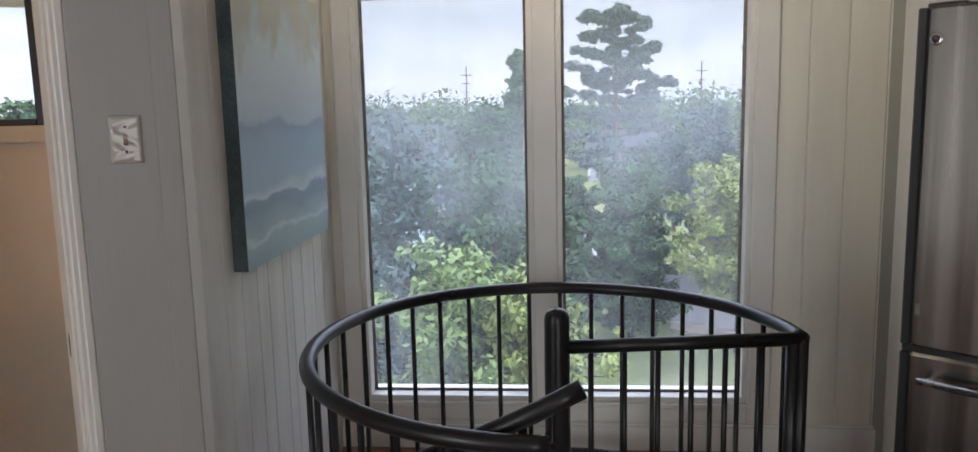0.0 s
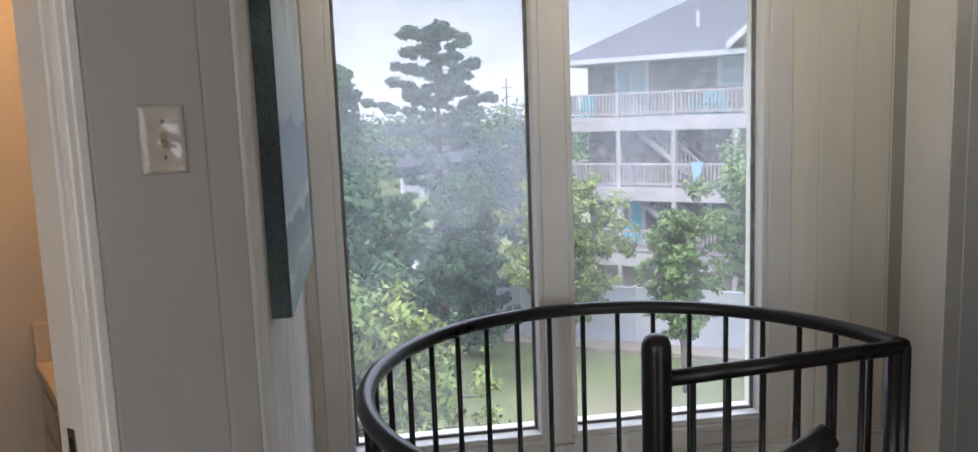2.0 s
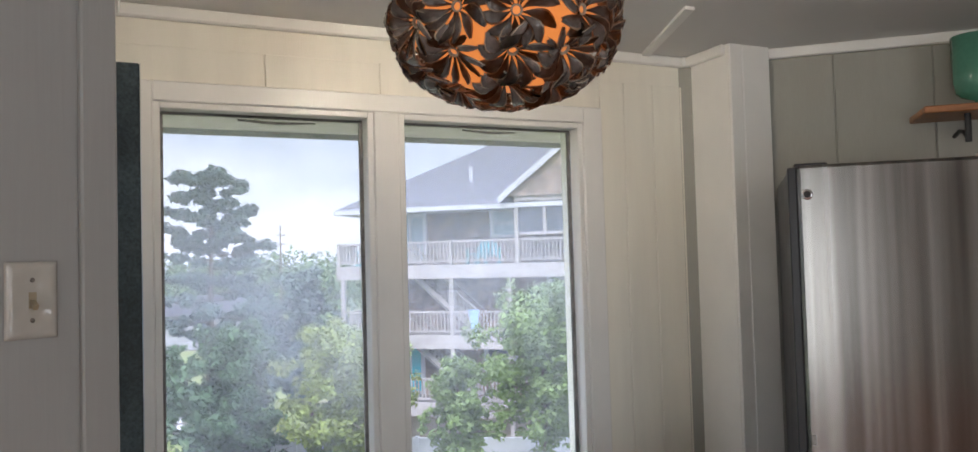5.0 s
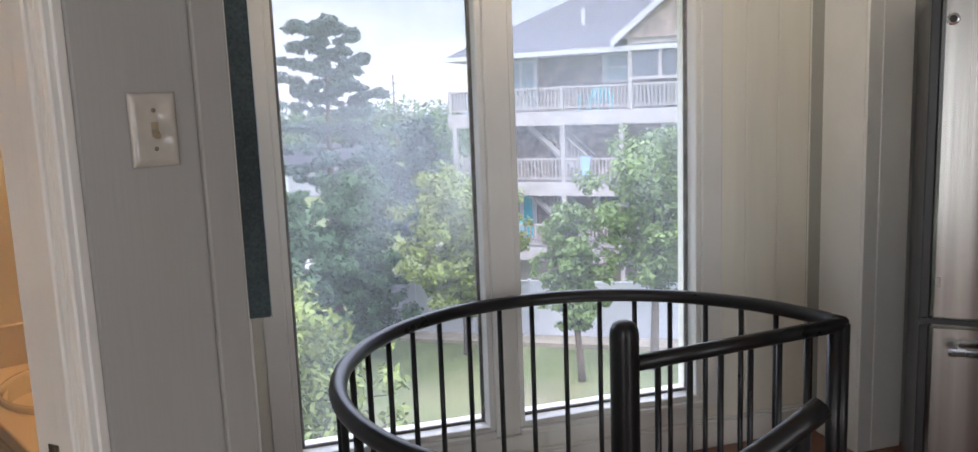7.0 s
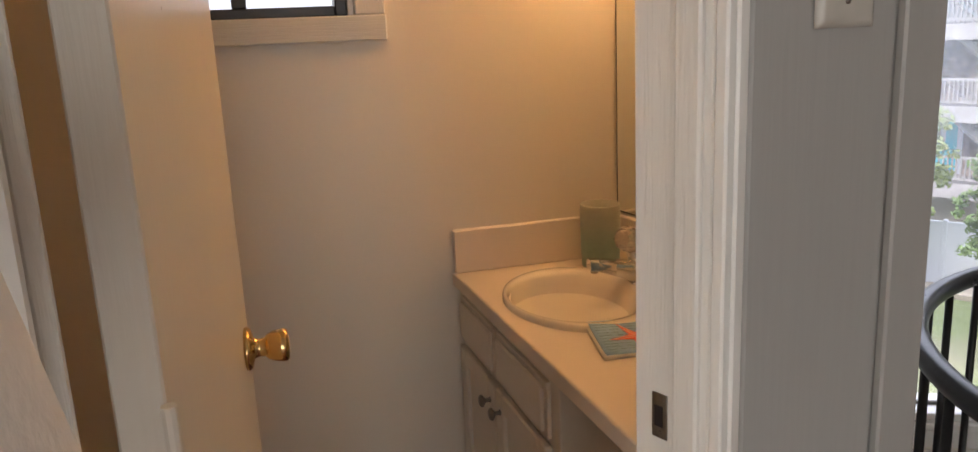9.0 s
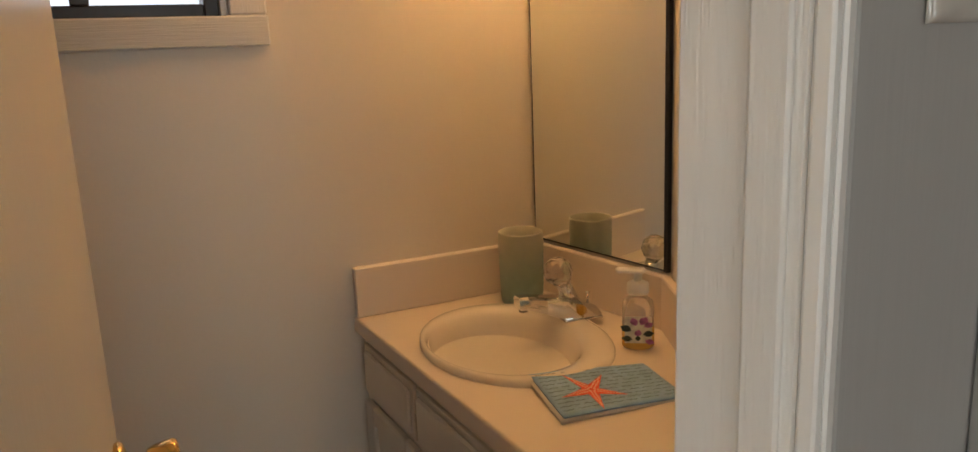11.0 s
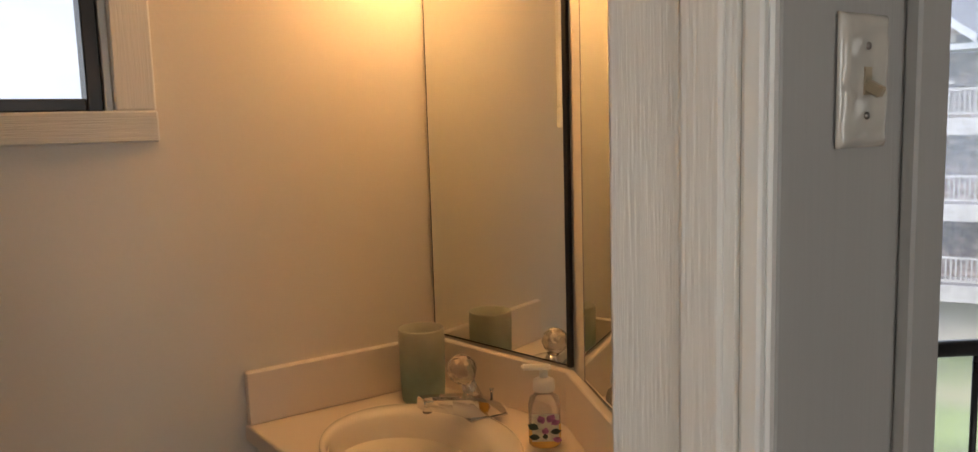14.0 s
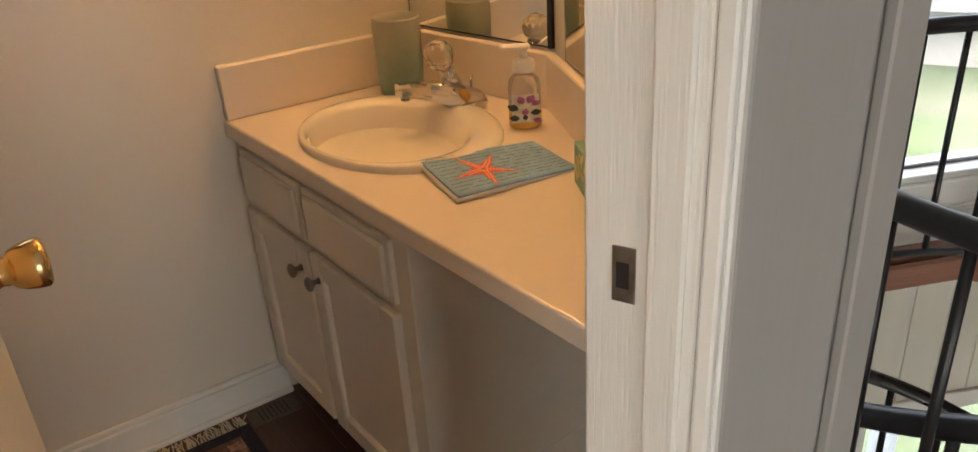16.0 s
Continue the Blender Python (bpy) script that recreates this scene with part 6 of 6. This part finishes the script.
utility_pole(25.5, 76.0, 11.3, "grey wooden utility pole with two crossarms")
utility_pole(43.0, 62.0, 11.0, "grey wooden utility pole with two crossarms")
utility_pole(10.0, 70.0, 10.6, "grey wooden utility pole with two crossarms")
utility_pole(-6.4, 60.0, 10.4, "grey wooden utility pole with two crossarms")


# fence of white boards
def build_fence():
    a, b = Vector((14.4, 24.2, GROUND)), Vector((21.2, 14.2, GROUND))
    f = thing("fence", along((a.x, a.y), (b.x, b.y)) @ pose(0, 0, GROUND), "long white vinyl privacy fence at the edge of the lawn", "fence")
    L = (b - a).length
    n = int(L / 2.0)
    for i in range(n + 1):
        part("post", boxes(((i * L / n - 0.06, -0.06, 0.0), (i * L / n + 0.06, 0.06, 2.0)), bevel=0.01), M_FENCE, f)
    for i in range(n):
        x0, x1 = i * L / n + 0.06, (i + 1) * L / n - 0.06
        part("board", boxes(((x0, -0.025, 0.08), (x1, 0.025, 1.85))), M_FENCE, f)
        part("rail", boxes(((x0, -0.04, 1.85), (x1, 0.04, 1.95)), bevel=0.008), M_FENCE, f)


build_fence()


def build_neighbour():
    h = thing("apartment_house", HOUSE_AT, "three-storey shingled beach house with grey timber decks and white trim", "house")
    L, G = 15.0, GROUND
    U2, U1, U0 = 1.23, -1.33, -3.78      # deck levels
    wy = 1.5                             # wall behind the deck edge
    wall = part("wall", boxes(((0.55, wy, G), (L, wy + 9.0, 3.45))), M_SHINGLE, h, "weathered cedar shingle wall")
    # shingle courses
    bm = bmesh.new()
    rnd = random.Random(6)
    for k in range(52):
        z = -5.4 + k * 0.17
        x = 0.55 + rnd.uniform(-0.2, 0)
        while x < L - 0.1:
            w = rnd.uniform(0.24, 0.5)
            x0, x1 = max(0.55, x), min(L, x + w - 0.012)
            if x1 > x0 and z < 3.3:
                vs = [bm.verts.new(p) for p in ((x0, wy - 0.035, z), (x1, wy - 0.035, z), (x1, wy - 0.008, z + 0.175), (x0, wy - 0.008, z + 0.175), (x0, wy, z), (x1, wy, z))]
                bm.faces.new(vs[:4])
                bm.faces.new((vs[4], vs[5], vs[1], vs[0]))
            x += w
    tagged(part("shingles", bm, M_SHINGLE, wall), kind="stuff")
    # hip roof
    bm = bmesh.new()
    e = [(-0.05, -0.15, 3.36), (L + 0.5, -0.15, 3.36), (L + 0.5, wy + 9.6, 3.36), (-0.05, wy + 9.6, 3.36)]
    rg = [(5.4, 5.3, 6.55), (L - 4.8, 5.3, 6.55)]
    ev = [bm.verts.new(p) for p in e]
    rv = [bm.verts.new(p) for p in rg]
    for f in ((ev[0], ev[1], rv[1], rv[0]), (ev[1], ev[2], rv[1]), (ev[2], ev[3], rv[0], rv[1]), (ev[3], ev[0], rv[0])):
        bm.faces.new(f)
    bmesh.ops.recalc_face_normals(bm, faces=bm.faces)
    roof = part("roof", bm, M_ROOF, h, "grey asphalt hip roof")
    part("fascia", boxes(((-0.05, -0.17, 3.20), (L + 0.5, -0.13, 3.37)), ((-0.05, -0.13, 3.20), (-0.01, wy + 9.6, 3.37))), M_HTRIM, roof, "white fascia board")
    part("soffit", boxes(((0.0, -0.12, 3.22), (L + 0.4, wy, 3.25))), M_HTRIM, roof)
    part("roof_vent", tube([(4.9, 1.6, 4.2), (4.9, 1.6, 4.95)], 0.07, 8), M_HTRIM, roof)
    # gable over the screened porch
    g0, g1, gz, gp = 6.5, 12.9, 3.60, 6.1
    bm = bmesh.new()
    gm = (g0 + g1) / 2
    f0 = [bm.verts.new(p) for p in ((g0, -0.35, gz), (gm, -0.35, gp), (g1, -0.35, gz))]
    f1 = [bm.verts.new(p) for p in ((g0, 5.5, gz), (gm, 5.5, gp), (g1, 5.5, gz))]
    for i in range(2):
        bm.faces.new((f0[i], f1[i], f1[i + 1], f0[i + 1]))
    bmesh.ops.recalc_face_normals(bm, faces=bm.faces)
    part("gable_roof", bm, M_ROOF, roof)
    bm = bmesh.new()
    bm.faces.new([bm.verts.new(p) for p in ((g0 + 0.3, -0.2, gz), (g1 - 0.3, -0.2, gz), (gm, -0.2, gp - 0.12))])
    part("gable", bm, M_SHINGLE, roof)
    bm = bmesh.new()
    for x0, x1 in ((g0, gm), (g1, gm)):
        vs = [(x0, gz), (x1, gp), (x1, gp - 0.26), (x0, gz - 0.26)]
        a = [bm.verts.new((x, -0.40, z)) for x, z in vs]
        b = [bm.verts.new((x, -0.34, z)) for x, z in vs]
        bm.faces.new(a)
        bm.faces.new(list(reversed(b)))
        for k in range(4):
            bm.faces.new((a[k], a[(k + 1) % 4], b[(k + 1) % 4], b[k]))
    part("rake_board", bm, M_HTRIM, roof, "white rake boards")
    # screened porch
    po = part("porch", boxes(((7.0, -0.1, 3.42), (12.4, 0.0, 3.60)), ((7.0, -0.1, U2), (7.14, 0.04, 3.42)), ((8.05, -0.1, 2.30), (8.17, 0.04, 3.42)), ((9.25, -0.1, U2), (9.39, 0.04, 3.42)),
                             ((10.5, -0.1, 2.30), (10.62, 0.04, 3.42)), ((11.6, -0.1, U2), (11.74, 0.04, 3.42)), ((7.14, -0.08, 2.22), (12.4, 0.02, 2.32))), M_DECKWOOD, h)
    for x0, x1 in ((7.14, 8.05), (8.17, 9.25), (9.39, 10.5), (10.62, 11.6)):
        part("screen", boxes(((x0, -0.04, 2.32), (x1, -0.02, 3.42))), M_PANE, po)
    # decks with rails
    for z, x0 in ((U2, -0.02), (U1, 0.34), (U0, 0.34)):
        d = part("deck", boxes(((x0, 0.0, z - 0.12), (L, wy, z)), ((x0, -0.05, z - 0.50), (L, 0.0, z - 0.02)), ((x0 - 0.04, -0.05, z - 0.50), (x0, wy, z - 0.02))), M_DECKWOOD, h, "grey timber deck")
        part("rail", boxes(((x0, -0.05, z + 0.80), (L, 0.06, z + 0.87)), ((x0, -0.02, z + 0.10), (L, 0.03, z + 0.17)), ((x0, 0.06, z + 0.80), (x0 + 0.1, wy, z + 0.87))), M_DECKWOOD, d)
        bm = bmesh.new()
        x = x0 + 0.12
        while x < L:
            box(bm, (x, -0.03, z + 0.10), (x + 0.045, 0.02, z + 0.82))
            x += 0.135
        y = 0.15
        while y < wy:
            box(bm, (x0 + 0.02, y, z + 0.10), (x0 + 0.065, y + 0.045, z + 0.82))
            y += 0.135
        tagged(part("balusters", bm, M_DECKWOOD, d), kind="stuff")
    for x in (0.20, 2.45, 4.55, 6.72, 9.2, 11.6, 14.0):
        part("post", boxes(((x - 0.08, -0.04, G), (x + 0.08, 0.12, U2 - 0.1)), bevel=0.01), M_DECKWOOD, h, "painted porch post")
    for x in (0.06, 2.45, 4.55):
        part("rail_post", boxes(((x - 0.05, -0.06, U2), (x + 0.05, 0.06, U2 + 0.9))), M_DECKWOOD, h)

    def opening(x0, x1, z0, z1, mat, bars):
        w = part("window", boxes(((x0, wy - 0.10, z0), (x1, wy - 0.04, z0 + 0.12)), ((x0, wy - 0.10, z1 - 0.14), (x1, wy - 0.04, z1)), ((x0, wy - 0.10, z0 + 0.12), (x0 + 0.16, wy - 0.04, z1 - 0.14)),
                                 ((x1 - 0.16, wy - 0.10, z0 + 0.12), (x1, wy - 0.04, z1 - 0.14)), *bars), M_HTRIM, h, "white window frame")
        part("pane", boxes(((x0 + 0.1, wy - 0.07, z0 + 0.1), (x1 - 0.1, wy - 0.05, z1 - 0.1))), mat, w)

    opening(1.72, 3.10, U2 + 0.05, 3.20, M_PANELIT, [((2.36, wy - 0.10, U2 + 0.1), (2.46, wy - 0.04, 3.1))])
    opening(5.65, 6.75, 2.18, 3.30, M_PANELIT, [((5.75, wy - 0.10, 2.70), (6.65, wy - 0.04, 2.77))])
    opening(7.8, 8.9, U1 + 0.05, 0.75, M_PANE, [])
    opening(10.0, 11.8, U1 + 0.05, 0.75, M_PANE, [])
    opening(5.3, 6.6, U0 + 0.6, -1.85, M_PANE, [((5.4, wy - 0.10, -2.55), (6.5, wy - 0.04, -2.48))])
    opening(2.2, 2.9, U0 + 0.05, -1.8, M_TURQ, [])
    opening(8.2, 10.0, U0 + 0.05, -1.8, M_PANE, [])
    # stairs between the decks
    for z0, z1 in ((U1, U2), (U0, U1)):
        bm = bmesh.new()
        n = 13
        for i in range(n):
            f = i / n
            box(bm, (2.6 + 2.6 * (1 - f) - 0.24, 0.55, z0 + (z1 - z0) * f), (2.6 + 2.6 * (1 - f), 1.35, z0 + (z1 - z0) * f + 0.05))
        s = part("stairs", bm, M_DECKWOOD, h, "grey timber outside stairs")
        for y in (0.50, 1.36):
            bm = tube([(5.3, y, z0 + 0.0), (2.5, y, z1 - 0.05)], 0.12, 4)
            part("stringer", bm, M_DECKWOOD, s)
            part("handrail", tube([(5.3, y, z0 + 0.9), (2.5, y, z1 + 0.80)], 0.05, 4), M_DECKWOOD, s)
        bm = bmesh.new()
        for i in range(20):
            f = (i + 0.5) / 20
            x, z = 5.3 - 2.8 * f, z0 + (z1 - z0) * f
            box(bm, (x - 0.02, 0.48, z), (x + 0.02, 0.52, z + 0.86))
        tagged(part("balusters", bm, M_DECKWOOD, s), kind="stuff")
    part("garage_wall", boxes(((0.6, wy - 0.4, G), (L, wy - 0.02, U0 - 0.5))), M_SANDPANEL, h, "pale panelled ground floor wall")


M_SANDPANEL = material("pale_tan_panel", (0.46, 0.42, 0.37), 0.8, var=0.1, scale=0.7)
build_neighbour()


def adirondack(m, label):
    c = thing("deck_chair", m, label, "chair", "turquoise chairs on the decks")
    part("seat", boxes(((0.0, 0.0, 0.34), (0.55, 0.52, 0.38)), bevel=0.01), M_TURQ, c)
    for i in range(5):
        part("back_slat", boxes(((0.02 + i * 0.107, 0.50, 0.36), (0.11 + i * 0.107, 0.53, 0.92 + 0.05 * (2 - abs(i - 2))))), M_TURQ, c, "", False, pose(0, 0.02, 0, -14))
    for x in (0.0, 0.49):
        part("leg", boxes(((x, 0.0, 0.0), (x + 0.06, 0.06, 0.55))), M_TURQ, c)
        part("leg", boxes(((x, 0.46, 0.0), (x + 0.06, 0.52, 0.40))), M_TURQ, c)
        part("arm", boxes(((x - 0.03, -0.04, 0.55), (x + 0.09, 0.56, 0.58))), M_TURQ, c)
    return c


chair = adirondack(HOUSE_AT @ pose(0.62, 0.30, 1.23, 0, 0, 10), "turquoise plastic slatted chair on the upper deck")
copy_thing(chair, HOUSE_AT @ pose(5.05, 0.35, 1.23, 0, 0, -20))
copy_thing(chair, HOUSE_AT @ pose(5.75, 0.45, 1.23, 0, 0, 25))
copy_thing(chair, HOUSE_AT @ pose(2.2, 0.25, -3.78, 0, 0, 5))
cl = thing("beach_towel", HOUSE_AT @ pose(5.4, -0.075, -1.33), "pale blue beach towel hung over the deck rail", "towel")
bm = bmesh.new()
for i in range(6):
    f0, f1 = i / 6, (i + 1) / 6
    w0, w1 = 0.20 * (1 - 0.6 * f0), 0.20 * (1 - 0.6 * f1)
    vs = [(-w0, 0.02 * math.sin(4 * f0), 0.92 - 0.8 * f0), (w0, 0.03, 0.92 - 0.8 * f0), (w1, 0.03, 0.92 - 0.8 * f1), (-w1, 0.02 * math.sin(4 * f1), 0.92 - 0.8 * f1)]
    bm.faces.new([bm.verts.new(p) for p in vs])
bmesh.ops.remove_doubles(bm, verts=bm.verts, dist=0.001)
bmesh.ops.solidify(bm, geom=bm.faces[:], thickness=0.02)
part("cloth", bm, M_BLUETOWEL, cl)

# white porch rail seen through the lower window
pr = thing("porch_railing", ANNEX @ pose(-0.9, 1.3, -2.55), "white porch railing of the floor below", "railing")
part("top_rail", boxes(((0, 0, 0.92), (2.4, 0.09, 0.98)), bevel=0.01), M_HTRIM, pr)
for i in range(20):
    part("baluster", boxes(((0.04 + i * 0.12, 0.02, 0.0), (0.085 + i * 0.12, 0.065, 0.92))), M_HTRIM, pr)
structure("porch_floor", boxes(((-1.4, 0.15, -2.7), (1.8, 1.5, -2.56))), M_DECKWOOD, "grey timber porch floor below the window", "deck", ANNEX)
structure("floor_lower", boxes(((-1.4, -2.6, -2.98), (1.8, 0.13, -2.9))), M_FLOOR, "wooden floor of the storey below", "floor", ANNEX)

# stairwell sides
structure("wall_stairwell", boxes(((-1.30, -2.0, -2.9), (-1.0, -0.005, 0.02)), ((0.95, -2.0, -2.9), (1.3, -0.2, 0.02)), ((-1.0, -2.0, -2.9), (0.95, -1.85, 0.02))), M_CREAM,
          "cream painted sides of the stairwell", "wall", ANNEX)

# ---- boards of walls and floors ----
rnd = random.Random(12)
v = -1.245
boards = []
while v < -0.01:
    w = min(rnd.choice((0.082, 0.095, 0.118, 0.140)), -0.003 - v)
    if w > 0.02:
        part("board", boxes(((PIC_U - 0.001, v, DECK), (PIC_U + 0.007, v + w - 0.004, 2.180)), bevel=0.003), M_WASH, pillar, "", False, ANNEX)
    v += w
for x0, x1, z0, z1 in ((0.803, 0.915, DECK + 0.118, 2.18), (0.919, 1.060, DECK + 0.118, 2.18), (1.064, 1.205, DECK + 0.118, 2.18), (1.209, 1.322, DECK + 0.118, 2.18),
                       (PIC_U + 0.01, -0.52, 2.068, 2.18), (-0.516, -0.122, 2.068, 2.18), (-0.118, 0.30, 2.068, 2.18), (0.304, 0.80, 2.068, 2.18),
                       (-0.93, -0.5, DECK + 0.118, WB - 0.10), (-0.496, 0.0, DECK + 0.118, WB - 0.10), (0.004, 0.5, DECK + 0.118, WB - 0.10), (0.504, 0.798, DECK + 0.118, WB - 0.10)):
    part("board", boxes(((x0, -0.006, z0), (x1, 0.001, z1)), bevel=0.0022), M_CREAM, wall_window, "")
x = -0.90
while x < 1.2:
    part("board", boxes(((x, -0.006, -0.60), (x + 0.136, 0.001, -0.02)), bevel=0.0022), M_CREAM, wall_window, "")
    x += 0.140
# cream boards on the kitchen wall, in the darkened colour that stands for shade
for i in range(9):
    part("board", boxes(((-0.48 + i * 0.36, -0.006, 0.0), (-0.124 + i * 0.36, 0.0, 2.262)), bevel=0.0022), M_KITCHEN_SHADED, bpy.data.objects["wall_east"], "", False, FRIDGE_AT @ pose(0, 0.80, 0))

# landing boards run along the windows and stop at the stair opening
y = -0.004
row = 0
while y > -2.5:
    y0 = y - 0.082
    span0, span1 = hole_span(y), hole_span(y0)
    spans = [s for s in (span0, span1) if s]
    xl, xr = PIC_U + 0.005 if y > -1.28 else -2.2, 1.9
    pieces = []
    if not spans:
        pieces.append(((xl, xl), (xr, xr)))
    else:
        s0, s1 = span0 or span1, span1 or span0
        pieces.append(((xl, xl), (s0[0], s1[0])))
        pieces.append(((s0[1], s1[1]), (xr, xr)))
    for (a0, a1), (b0, b1) in pieces:
        if min(b0 - a0, b1 - a1) > 0.01:
            cut = a0 + (0.35 + 0.22 * (row % 3)) * (b0 - a0)
            split = [(a0, a1, cut, cut), (cut + 0.001, cut + 0.001, b0, b1)] if b0 - a0 > 1.2 and a0 == a1 and b0 == b1 else [(a0, a1, b0, b1)]
            for p0, p1, q0, q1 in split:
                part("plank", prism([(p1, y0 + 0.0012), (q1, y0 + 0.0012), (q0, y), (p0, y)], DECK - 0.022, DECK), M_FLOOR, floor, "", False, ANNEX)
    y = y0
    row += 1
# nosing round the opening
for a, b in zip(HOLE, HOLE[1:] + HOLE[:1]):
    mm = ANNEX @ along((a.x, a.y), (b.x, b.y))
    L8 = (b - a).length
    part("nosing", boxes(((-0.006, -0.004, DECK - 0.075), (L8 + 0.006, 0.016, DECK + 0.004)), bevel=0.004), M_FLOOR, floor, "", False, mm)
# bathroom boards
for i in range(26):
    x0 = -2.28 + i * 0.094
    for y0, y1 in ((1.3, 2.2 + 0.25 * (i % 3)), (2.201 + 0.25 * (i % 3), 3.125)):
        part("plank", boxes(((x0, y0, -0.016), (x0 + 0.0928, y1, 0.0)), bevel=0.0008), M_FLOOR_DARK, floor_bath)
